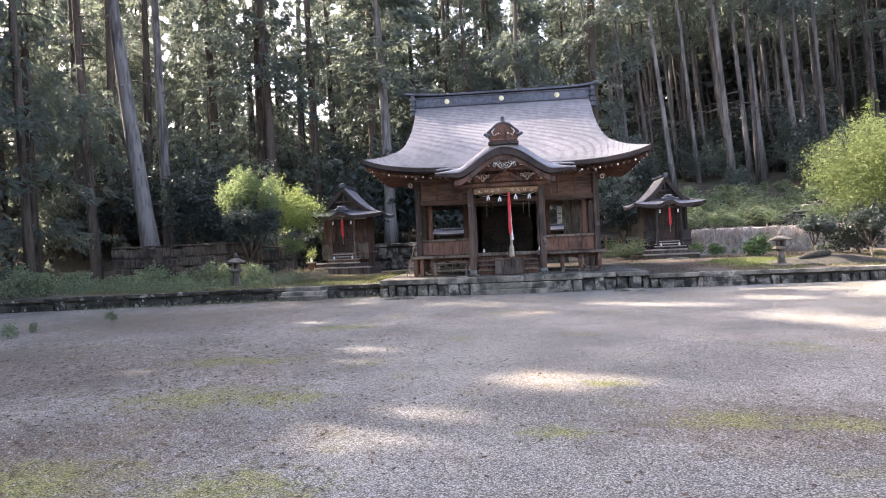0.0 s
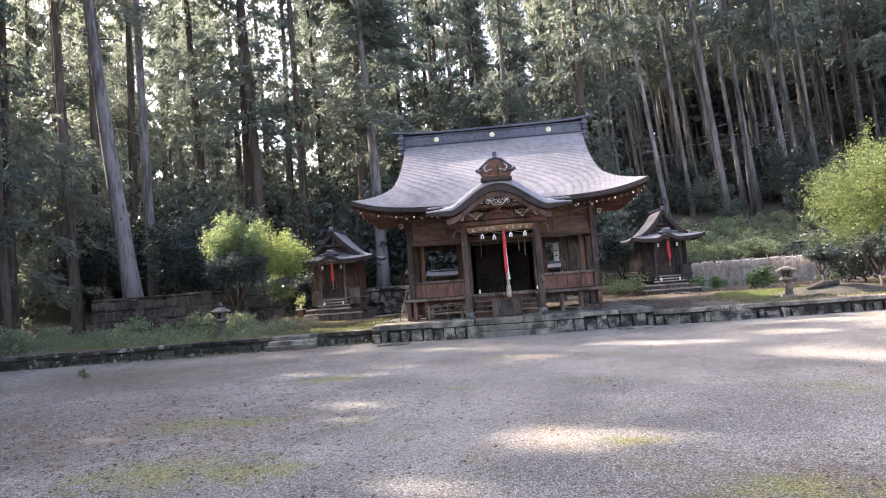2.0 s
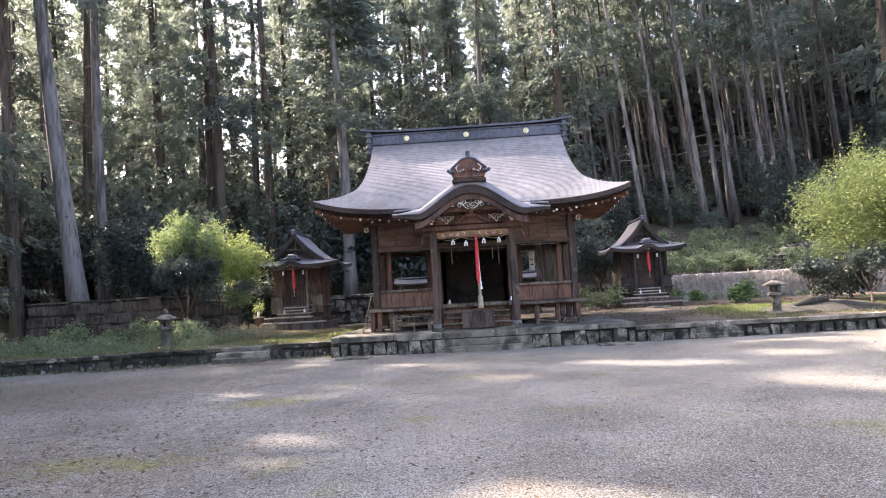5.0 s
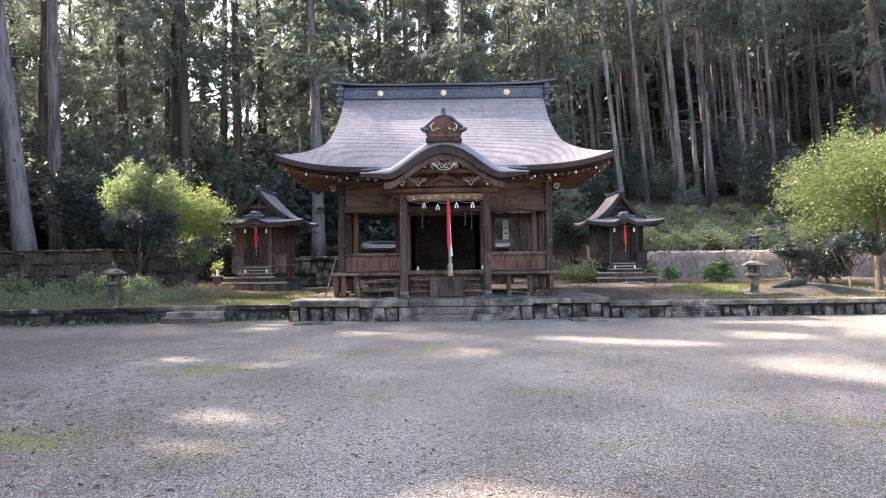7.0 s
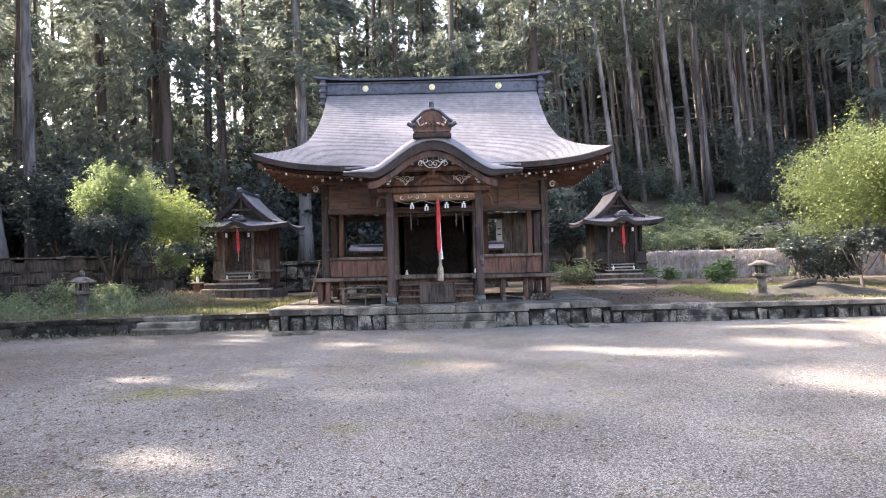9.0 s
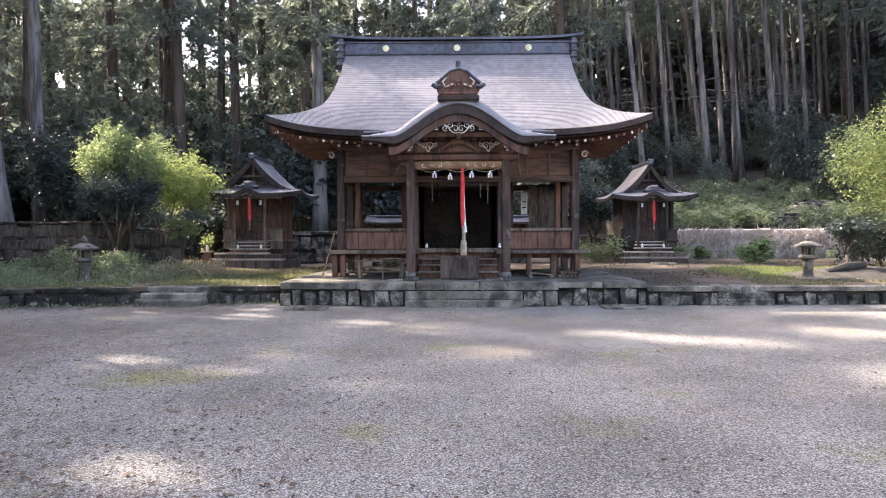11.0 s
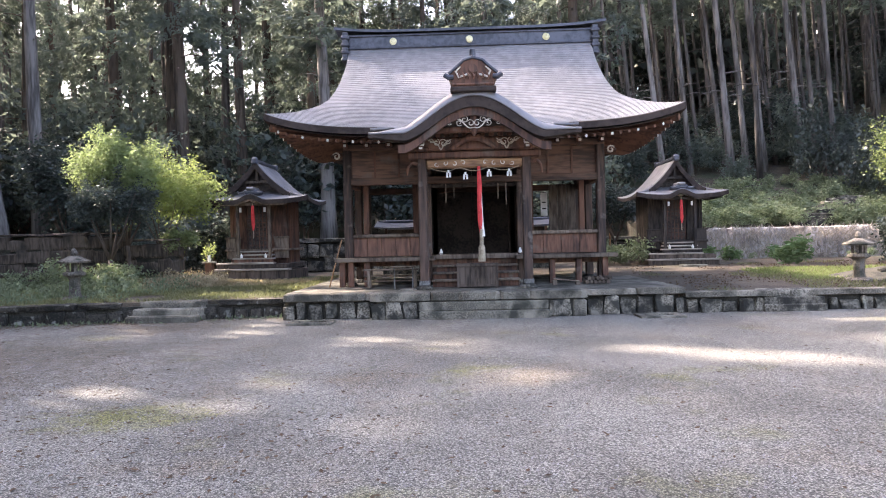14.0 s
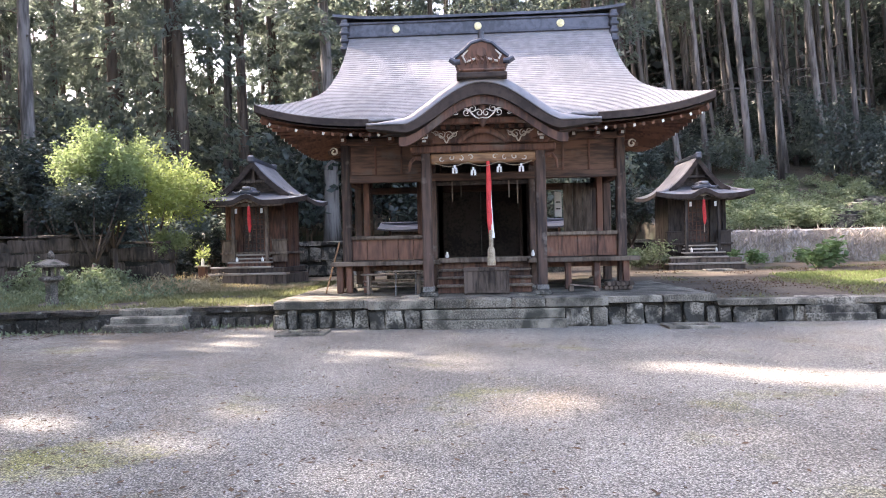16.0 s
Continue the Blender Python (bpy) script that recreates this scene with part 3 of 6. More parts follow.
    for side in (-1, 1):
        part("crest_tip", tube([(C + side * 0.41, -0.12, zt + 0.25), (C + side * 0.51, -0.13, zt + 0.24), (C + side * 0.6, -0.13, zt + 0.3)], [0.05, 0.06, 0.05], 8), COPPER_DARK, crest)
        part("crest_carving", tube([(C + side * 0.12, -0.125, zt + 0.3), (C + side * 0.3, -0.125, zt + 0.24), (C + side * 0.36, -0.125, zt + 0.36), (C + side * 0.26, -0.125, zt + 0.46)], [0.02, 0.03, 0.025, 0.012], 6), SCROLL, crest)
        part("crest_moulding", tube([(C + side * 0.51, -0.11, zt + 0.33), (C + side * 0.35, -0.11, zt + 0.46), (C + side * 0.2, -0.11, zt + 0.6), (C, -0.11, zt + 0.66)], 0.035, 6), COPPER_DARK, crest)
    for k in range(7):
        a = C - 0.3 + k * 0.1
        part("crest_carving", tube([(a, -0.12, zt + 0.18 + 0.03 * (k % 2)), (a + 0.02, -0.13, zt + 0.26), (a - 0.02, -0.12, zt + 0.34)], [0.012, 0.03, 0.012], 6), WOOD_RED, crest)
    part("crest_disc", tube([(C, -0.105, zt + 0.42), (C, -0.14, zt + 0.42)], 0.09, 14), WOOD_RED, crest)
    part("finial", tube([(C, 0.0, zt + 0.62), (C, -0.02, zt + 0.84)], [0.07, 0.06], 10), COPPER_DARK, crest, "short dark round finial")


def eased(pts, k=4):
    """The same line with rounded bends."""
    out = []
    for i in range(len(pts) - 1):
        a, b, c, d = (Vector(pts[max(0, min(len(pts) - 1, i + q))]) for q in (-1, 0, 1, 2))
        for s in range(k):
            t = s / k
            out.append(0.5 * (2 * b + (c - a) * t + (2 * a - 5 * b + 4 * c - d) * t * t + (3 * b - a - 3 * c + d) * t ** 3))
    return out + [Vector(pts[-1])]


def scroll(points, r, y):
    """A curling flat carving line in the plane y."""
    points = eased(points) if len(points) < 12 else points
    n = len(points)
    return tube([(p[0], y, p[1]) for p in points], [r * (0.45 + 0.75 * math.sin(math.pi * (i + 0.6) / (n + 0.4))) for i in range(n)], 6)


def curl(x, z, r0, a0, turns, side=1, n=14):
    return [(x + side * r0 * (1 - 0.75 * i / n) * math.cos(a0 + turns * math.tau * i / n), z + r0 * (1 - 0.75 * i / n) * math.sin(a0 + turns * math.tau * i / n)) for i in range(n + 1)]


def hall_carvings():
    for side in (-1, 1):
        # cloud scrolls hanging in the gable
        pts = [(0.0, 4.05), (0.09, 4.04), (0.18, 4.1), (0.27, 4.2), (0.37, 4.24), (0.48, 4.21), (0.58, 4.23), (0.68, 4.2), (0.77, 4.15), (0.84, 4.15)]
        part("gable_scroll", scroll([(C + side * a, b) for a, b in pts], 0.015, 0.095), SCROLL, hall, "white-painted carved cloud scroll")
        for cx, cz, r, a in ((0.07, 4.14, 0.08, 0.5), (0.2, 4.22, 0.075, 2.0), (0.31, 4.15, 0.07, 4.0), (0.44, 4.27, 0.06, 1.0), (0.52, 4.16, 0.055, 3.6), (0.63, 4.26, 0.05, 0.3), (0.71, 4.15, 0.045, 4.4), (0.8, 4.2, 0.04, 1.4)):
            part("gable_scroll", scroll(curl(C + side * cx, cz, r, a, 1.15, side), 0.0105, 0.088), SCROLL, hall)
        # leaf scrolls on the carved beam
        for cx, cz, r, a in ((0.68, 3.86, 0.1, 0.3), (0.84, 3.88, 0.085, 1.8), (0.95, 3.91, 0.06, 0.0), (0.58, 3.89, 0.06, 2.2)):
            part("leaf_scroll", scroll(curl(C + side * cx, cz, r, a, 1.2, side), 0.012, 0.965), SCROLL, hall)
        part("leaf_scroll", scroll([(C + side * 0.5, 3.95), (C + side * 0.66, 3.84), (C + side * 0.74, 3.72), (C + side * 0.82, 3.84), (C + side * 1.05, 3.95)], 0.014, 0.965), SCROLL, hall)
        # elephant-nose beam ends at the corner posts
        part("beam_end_scroll", scroll([(C + side * 2.45, 3.86), (C + side * 2.62, 3.91), (C + side * 2.76, 3.84), (C + side * 2.9, 3.92), (C + side * 3.0, 3.88), (C + side * 2.94, 3.79)], 0.026, 2.98), SCROLL, hall)
        part("beam_end", tube([(C + side * 3.2, 2.9, 3.86), (C + side * 3.45, 2.86, 3.88), (C + side * 3.6, 2.84, 3.83)], [0.1, 0.09, 0.05], 8), WOOD, hall)
        part("beam_end_scroll", scroll(curl(C + side * 3.45, 3.86, 0.1, 0.4, 1.2, side), 0.022, 2.76), SCROLL, hall)
    part("gable_pendant", lathe([(0.02, -0.2), (0.07, -0.12), (0.1, 0.0), (0.06, 0.12), (0.1, 0.3), (0.08, 0.36)], 10, (C, 0.2, 4.08)), WOOD_RED, hall, "carved wooden gable pendant")
    part("carved_beam", box(C - 1.3, C + 1.3, 0.98, 1.22, 3.7, 3.99, 0.03), WOOD, hall, "dark beam carved with leaf scrolls")
    part("cross_beam", box(C - 1.2, C + 1.2, 0.5, 0.66, 4.02, 4.14, 0.02), WOOD, hall)
    for k in range(9):
        a = C - 0.8 + k * 0.2
        part("bracket_block", box(a - 0.06, a + 0.06, 0.95, 1.2, 3.995, 4.08, 0.02), WOOD, hall)


def hall_frame():
    # stone pads and posts
    for side in (-1, 1):
        for x, y, r in ((1.18, 1.15, 0.105), (3.2, 2.9, 0.105), (1.18, 2.95, 0.1), (3.2, 4.6, 0.1), (3.2, 6.3, 0.1), (1.18, 6.3, 0.1)):
            porch = y < 2
            top = 3.72 if porch else 4.35
            part("post_base", lathe([(0.2, 0.0), (0.22, 0.02), (0.18, 0.08), (0.15, 0.1)], 12, (C + side * x, y, PLAT - 0.01)), STONE, hall)
            p = part("post", box(C + side * x - r, C + side * x + r, y - r, y + r, PLAT + 0.08, top, 0.022), WOOD_POST, hall, "square weathered wooden post")
            if porch:
                part("post_shoe", box(C + side * x - 0.125, C + side * x + 0.125, y - 0.125, y + 0.125, PLAT + 0.09, PLAT + 0.2, 0.012), METAL, p)
                # bracket block and white caps on the post head
                part("bracket", box(C + side * x - 0.19, C + side * x + 0.19, y - 0.19, y + 0.19, 3.68, 3.8, 0.04), WOOD, hall)
                part("bracket", box(C + side * x - 0.42, C + side * x + 0.42, y - 0.09, y + 0.09, 3.8, 3.9, 0.03), WOOD, hall)
                for k in (-1, 0, 1):
                    part("bracket_block", box(C + side * x + k * 0.33 - 0.09, C + side * x + k * 0.33 + 0.09, y - 0.12, y + 0.12, 3.9, 4.0, 0.025), WOOD, hall)
                part("white_cap", box(C + side * x - 0.075, C + side * x + 0.075, y - 0.46, y - 0.44, 3.77, 3.81, 0.006), WHITE, hall)
                part("bracket_arm", box(C + side * x - 0.06, C + side * x + 0.06, y - 0.44, y - 0.1, 3.68, 3.8, 0.02), WOOD, hall)
                part("white_cap", box(C + side * x - 0.04, C + side * x + 0.04, y - 0.455, y - 0.438, 3.7, 3.75, 0.006), WHITE, hall)
                part("white_cap", box(C + side * x - 0.085, C + side * x - 0.06, y - 0.46, y - 0.44, 3.8, 3.86, 0.004), WHITE, hall)
                part("white_cap", box(C + side * x + 0.06, C + side * x + 0.085, y - 0.46, y - 0.44, 3.8, 3.86, 0.004), WHITE, hall)
    # tie from the porch posts to the hall
    for side in (-1, 1):
        part("tie_beam", tube([(C + side * 1.18, 1.2, 3.55), (C + side * 1.18, 1.7, 3.66), (C + side * 1.18, 2.3, 3.66), (C + side * 1.18, 2.9, 3.5)], [0.1, 0.12, 0.12, 0.1], 8), WOOD, hall)
    # porch lintel
    lintel = part("porch_lintel", box(C - 1.08, C + 1.08, 0.98, 1.2, 3.3, 3.5, 0.03), WOOD_PALE, hall, "paler wooden lintel carved with scrolls")
    for side in (-1, 1):
        for k in range(4):
            part("lintel_carving", scroll(curl(C + side * (0.25 + 0.2 * k), 3.4 + 0.01 * (-1) ** k, 0.06, 0.6 + k, 0.8, side), 0.011, 0.975), SCROLL, lintel)
        part("nosing", tube([(C + side * 1.28, 1.1, 3.42), (C + side * 1.42, 1.08, 3.44), (C + side * 1.5, 1.07, 3.34), (C + side * 1.53, 1.07, 3.16)], [0.05, 0.045, 0.035, 0.02], 8), WOOD, hall)
    part("porch_beam", box(C - 1.5, C + 1.5, 1.0, 1.3, 3.52, 3.68, 0.03), WOOD, hall)
    part("porch_purlin", box(C - 2.2, C + 2.2, 1.03, 1.27, 4.0, 4.1, 0.02), WOOD, hall)
    part("frog_leg_strut", tube([(C - 0.5, 0.85, 3.7), (C - 0.3, 0.85, 3.85), (C - 0.1, 0.85, 3.95), (C + 0.1, 0.85, 3.95), (C + 0.3, 0.85, 3.85), (C + 0.5, 0.85, 3.7)], [0.05, 0.07, 0.08, 0.08, 0.07, 0.05], 8), WOOD, hall)
    # beams round the hall
    for y in (2.9, 6.3):
        for z0, z1, d in ((3.12, 3.3, 0.09), (4.0, 4.16, 0.11), (4.28, 4.42, 0.13)):
            part("beam", box(C - 3.3, C + 3.3, y - d, y + d, z0, z1, 0.015), WOOD_FLAT, hall)
    for side in (-1, 1):
        for z0, z1, d in ((3.125, 3.29, 0.085), (4.005, 4.155, 0.105), (4.285, 4.415, 0.125)):
            part("beam", box(C + side * 3.2 - d, C + side * 3.2 + d, 2.86, 6.42, z0, z1, 0.015), WOOD, hall)
        # brackets with white ends on the front wall
        for k, x in enumerate((1.55, 2.1, 2.65, 3.2)):
            part("wall_bracket", box(C + side * x - 0.08, C + side * x + 0.08, 2.55, 2.8, 4.04, 4.16, 0.03), WOOD, hall)
            part("white_cap", box(C + side * x - 0.035, C + side * x + 0.035, 2.535, 2.55, 4.06, 4.13, 0.006), WHITE, hall)
    # boarded panels above the openings
    for side in (-1, 1):
        x0, x1 = sorted((C + side * 1.28, C + side * 3.1))
        n = 3
        for k in range(n):
            a, b = x0 + (x1 - x0) * k / n, x0 + (x1 - x0) * (k + 1) / n
            part("wall_panel", box(a + 0.006, b - 0.006, 2.9, 2.94, 3.3, 4.0, 0.006), WOOD_FLAT, hall)
        for k in range(n + 1):
            a = x0 + (x1 - x0) * k / n
            part("batten", box(a - 0.025, a + 0.025, 2.87, 2.9, 3.3, 4.0, 0.006), WOOD, hall)
        # low panels and rail
        part("rail", box(x0 - 0.02, x1 + 0.02, 2.83, 2.97, 1.78, 1.87, 0.015), WOOD_GREY, hall)
        n = 5 if side < 0 else 4
        for k in range(n):
            a, b = x0 + (x1 - x0) * k / n, x0 + (x1 - x0) * (k + 1) / n
            # west panels get a redder wood in place of sun on them
            part("low_panel", box(a + 0.005, b - 0.005, 2.98, 2.92, 1.3, 1.78, 0.006), WOOD_RED if side < 0 else WOOD, hall)
        # veranda bench
        part("veranda", box(min(C + side * 1.0, C + side * 3.48), max(C + side * 1.0, C + side * 3.48), 2.3, 2.86, 1.18, 1.28, 0.012), WOOD_GREY, hall, "weathered veranda plank")
        for x in (1.9, 2.55, 3.2) if side > 0 else (2.7, 3.1, 3.32):
            part("veranda_leg", box(C + side * x - 0.07, C + side * x + 0.07, 2.45, 2.6, PLAT, 1.18, 0.012), WOOD, hall)
        # side walls: low panels, open above
        part("side_rail", box(C + side * 3.2 - 0.05, C + side * 3.2 + 0.05, 3.0, 6.2, 1.78, 1.87, 0.012), WOOD, hall)
        for k in range(5):
            part("side_panel", box(C + side * 3.2 - 0.02, C + side * 3.2 + 0.02, 3.01 + 0.64 * k, 3.63 + 0.64 * k, 1.3, 1.78, 0.006), WOOD, hall)
        part("upper_side_panel", box(C + side * 3.2 - 0.02, C + side * 3.2 + 0.02, 3.0, 6.2, 3.3, 4.0, 0.006), WOOD, hall)
        # inner posts and mullions by the window bays
        for x in (2.85,):
            part("inner_post", box(C + side * x - 0.07, C + side * x + 0.07, 3.6, 3.75, 1.3, 4.1, 0.012), WOOD, hall)
        part("inner_post", box(C + side * 1.55 - 0.12, C + side * 1.55 + 0.12, 4.5, 4.62, 1.3, 4.1, 0.012), WOOD, hall)
        # back wall beside the window
        part("back_panel", box(min(C + side * 1.2, C + side * 1.75), max(C + side * 1.2, C + side * 1.75), 6.27, 6.33, 1.3, 4.0, 0.006), WOOD, hall)
        part("back_rail", box(min(C + side * 1.2, C + side * 3.1), max(C + side * 1.2, C + side * 3.1), 6.25, 6.35, 1.55, 1.65, 0.01), WOOD, hall)
        part("back_low_panel", box(min(C + side * 1.2, C + side * 3.1), max(C + side * 1.2, C + side * 3.1), 6.28, 6.32, 1.3, 1.55, 0.006), WOOD, hall)
        # inner partitions are coloured dark for the shade inside the hall
        part("partition", box(C + side * 1.18 - 0.025, C + side * 1.18 + 0.025, 3.05, 6.2, 1.3, 4.0, 0.006), WOOD_SHADE, hall)
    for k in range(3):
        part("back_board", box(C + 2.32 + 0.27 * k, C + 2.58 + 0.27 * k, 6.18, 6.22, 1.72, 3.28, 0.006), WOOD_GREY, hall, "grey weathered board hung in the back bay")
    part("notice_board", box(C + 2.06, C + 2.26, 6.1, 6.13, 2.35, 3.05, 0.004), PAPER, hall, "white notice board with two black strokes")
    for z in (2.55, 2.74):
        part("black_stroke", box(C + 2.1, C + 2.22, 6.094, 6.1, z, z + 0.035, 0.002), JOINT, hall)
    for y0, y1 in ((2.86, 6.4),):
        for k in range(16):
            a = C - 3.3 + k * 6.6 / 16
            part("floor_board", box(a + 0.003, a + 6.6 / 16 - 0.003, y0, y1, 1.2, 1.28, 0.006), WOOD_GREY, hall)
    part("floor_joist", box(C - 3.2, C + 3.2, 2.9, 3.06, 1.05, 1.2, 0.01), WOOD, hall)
    # ceiling, back doors, inner lintel and jambs have indoor shade in their colour
    part("ceiling_board", box(C - 3.25, C + 3.25, 2.95, 6.3, 4.17, 4.2), WOOD_SHADE, hall)
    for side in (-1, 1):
        part("back_door", box(C + side * 0.575 - 0.57, C + side * 0.575 + 0.57, 6.27, 6.33, 1.28, 4.0, 0.006), WOOD_SHADE, hall)
    part("inner_lintel", box(C - 1.1, C + 1.1, 2.98, 3.0, 3.02, 3.12, 0.012), WOOD_SHADE, hall)
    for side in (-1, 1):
        part("door_jamb", box(C + side * 0.98 - 0.05, C + side * 0.98 + 0.05, 2.98, 2.98, 1.28, 3.0, 0.01), WOOD_SHADE, hall)
    part("threshold", box(C - 1.08, C + 1.08, 2.72, 2.9, 1.2, 1.32, 0.012), WOOD_GREY, hall)
    for k in range(3):
        part("wooden_step", box(C - 1.05, C + 1.05, 1.75 + 0.3 * k, 2.1 + 0.3 * k, PLAT + 0.16 * (k + 1) - 0.05 + 0.02, PLAT + 0.16 * (k + 1) + 0.02, 0.012), WOOD_GREY, hall)
        part("step_riser", box(C - 1.03, C + 1.03, 1.85 + 0.3 * k, 1.88 + 0.3 * k, PLAT + 0.16 * k, PLAT + 0.16 * (k + 1) - 0.03, 0.004), WOOD, hall)
    for x, z in ((-0.7, 2.62), (-0.5, 2.75), (0.62, 2.7), (0.82, 2.55)):
        part("hanging_strip", box(C + x - 0.016, C + x + 0.016, 2.84, 2.85, z, 3.1, 0.003), WOOD_GREY, hall, "greyed wooden votive strip hanging in the doorway")
    # rafters under the eaves, some ends capped white
    for i in range(47):
        u = -0.97 + i * 1.94 / 46
        if abs(u) < 0.45:
            continue
        e = roof_point(u, 0.96)
        t = Vector((C + u * 3.9, 2.6, 4.42))
        a, b = t - Vector((0, 0, 0.05)), e - Vector((0, -0.02, 0.375))
        rf = part("rafter", tube([a, b], 0.045, 4), WOOD_RED, hall)
        if i % 3 == 0:
            part("white_cap", tube([b, b + (b - a).normalized() * 0.012], 0.042, 4), WHITE, hall)
    for side in (-1, 1):
        for i in range(22):
            v = 0.03 + i * 0.94 / 21
            e = side_point(side, v, 0.9)
            a, b = Vector((C + side * 3.2, 2.6 + v * 4.0, 4.39)), e - Vector((0, 0, 0.375))
            part("rafter", tube([a, b], 0.05, 4), WOOD_RED, hall)
            if i % 2 == 0:
                part("white_cap", tube([b, b + (b - a).normalized() * 0.012], 0.045, 4), WHITE, hall)
        part("hip_rafter", tube([(C + side * 3.2, 2.9, 4.42), roof_point(side, 0.97) - Vector((0, 0, 0.33))], 0.09, 4), WOOD_RED, hall)
        # soffit boards, the shade under the eaves painted into their dark wood
        part("soffit", shell(lambda a, b: Vector((C + side * 3.1, 2.7 + a * 3.8, 4.5)).lerp(side_point(side, a, 0.93) - Vector((0, 0, 0.24)), b), 8, 4, 0.02), WOOD_SHADE, hall)
        part("soffit", shell(lambda a, b: Vector((C + side * (1.3 + 2.0 * a), 2.85, 4.46)).lerp(roof_point(side * (0.44 + 0.55 * a), 0.96) - Vector((0, 0, 0.24)), b), 8, 4, 0.02), WOOD_SHADE, hall)
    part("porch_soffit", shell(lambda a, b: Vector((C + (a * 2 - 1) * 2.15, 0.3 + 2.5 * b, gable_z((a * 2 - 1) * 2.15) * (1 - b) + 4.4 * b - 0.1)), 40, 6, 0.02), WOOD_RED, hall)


hall_roof()
hall_carvings()
hall_frame()

# ---- the two small shrines beside the hall ----
def small_shrine(name, x, y, z, k, label, wide=1.6, wood=None):
    """A small gabled shrine with its ridge running front to back; x, y: middle of its front eave. k: size."""
    sh = thing(name, (x, y + 1.3 * k, z), label, "small shrine", "small shrines beside the hall")
    body_wood, grey = wood or WOOD, WOOD_GREY if wood is None else wood
    W, D = wide * k, 3.1 * k                 # half width of the eaves, depth of the roof
    ez, pz = z + 2.62 * k, z + 4.0 * k     # eave and ridge heights
    gy = y + 0.95 * k                       # where the gable stands

    def side_pt(s, a, b):
        """s: side, a: front to back, b: ridge to eave."""
        yy = gy - 0.25 * k * (1 - a) + (y + D - gy) * a
        xx = s * W * 0.98 * b
        zz = pz - (pz - ez) * (1.78 * b - 0.78 * b * b) + 0.3 * k * max(0, b - 0.6) * (2 * a - 1) ** 2
        yy = yy if b < 0.55 else yy - (1 - a) * (b - 0.55) / 0.45 * (gy - 0.25 * k - y)
        return Vector((x + xx, yy, zz))
    roof = part("roof", shell(lambda a, b: side_pt(-1, a, b), 12, 14, 0.07), COPPER, sh, "grey copper gabled roof with flared eaves", smooth=True)
    part("side_slope", shell(lambda a, b: side_pt(1, a, b), 12, 14, 0.07), COPPER, roof, smooth=True)

    def front_pt(a, b):
        """The front skirt under the gable, with a small hump over the steps."""
        u = a * 2 - 1
        w = W * (0.58 + 0.42 * b)
        hump = 0.2 * k * (0.5 * (1 + math.cos(math.pi * min(1, abs(u) * W * b / (0.55 * k)))) if b > 0 else 0) * b ** 2
        zz = lerp(side_pt(1, 0, 0.56).z, ez, b) + 0.12 * k * abs(u) ** 4 * b + hump - 0.1 * k * math.sin(math.pi * b) * 0.5
        return Vector((x + u * w, gy + 0.1 * k + (y - gy - 0.1 * k) * b, zz))
    part("front_slope", shell(front_pt, 36, 8, 0.07), COPPER, roof, smooth=True)
    part("eave_edge", shell(lambda a, b: front_pt(a, 0.95 + 0.06 * b) - Vector((0, 0.01, 0.02)), 36, 1, 0.15 * k), FASCIA, roof)
    for s in (-1, 1):
        part("eave_edge", shell(lambda a, b: side_pt(s, a, 0.95 + 0.06 * b) - Vector((0, 0.0, 0.02)), 12, 1, 0.12 * k), FASCIA, roof)
        # bargeboards of the gable
        part("bargeboard", shell(lambda a, b: side_pt(s, 0, 0.64 * b) + Vector((0, -0.07 + 0.08 * a, -0.03)), 1, 10, 0.24 * k), FASCIA, roof, "dark curved bargeboard")
    part("bargeboard", shell(lambda a, b: front_pt(0.5 + (a - 0.5) * 0.62, 1.0) + Vector((0, 0.03 + 0.06 * b, -0.14 * k)), 16, 1, 0.07 * k), grey, roof, "pale curved board under the porch hump")
    bm = bmesh.new()
    tri = [(-0.62 * W, side_pt(1, 0, 0.6).z), (0.62 * W, side_pt(1, 0, 0.6).z), (0.3 * W, side_pt(1, 0, 0.3).z), (0, pz - 0.1 * k), (-0.3 * W, side_pt(1, 0, 0.3).z)]
    f = [bm.verts.new((x + a, gy + 0.08 * k, b - 0.05)) for a, b in tri]
    r = [bm.verts.new((x + a, gy + 0.16 * k, b - 0.05)) for a, b in tri]
    bm.faces.new(f)
    bm.faces.new(r[::-1])
    for i in range(5):
        bm.faces.new((f[i], r[i], r[(i + 1) % 5], f[(i + 1) % 5]))
    bmesh.ops.recalc_face_normals(bm, faces=bm.faces[:])
    # near-black wood paints in the shade of the open gable
    part("gable_wall", bm, WOOD_SHADE, roof)
    part("gable_beam", box(x - 0.42 * k, x + 0.42 * k, gy - 0.16 * k, gy - 0.08 * k, ez + 0.62 * k, ez + 0.7 * k, 0.01), grey, roof)
    part("gable_strut", box(x - 0.05 * k, x + 0.05 * k, gy - 0.15 * k, gy - 0.08 * k, ez + 0.7 * k, ez + 1.1 * k, 0.01), grey, roof)
    ridge = part("ridge", box(x - 0.09 * k, x + 0.09 * k, gy - 0.35 * k, y + D, pz - 0.06, pz + 0.06 * k, 0.02), COPPER_DARK, roof, "dark ridge with end ornament")
    part("ridge_end", box(x - 0.12 * k, x + 0.12 * k, gy - 0.42 * k, gy - 0.3 * k, pz - 0.12 * k, pz + 0.12 * k, 0.05), COPPER_DARK, ridge)
    part("ridge_end", box(x - 0.12 * k, x + 0.12 * k, y + D - 0.1, y + D, pz - 0.1 * k, pz + 0.12 * k, 0.04), COPPER_DARK, ridge)
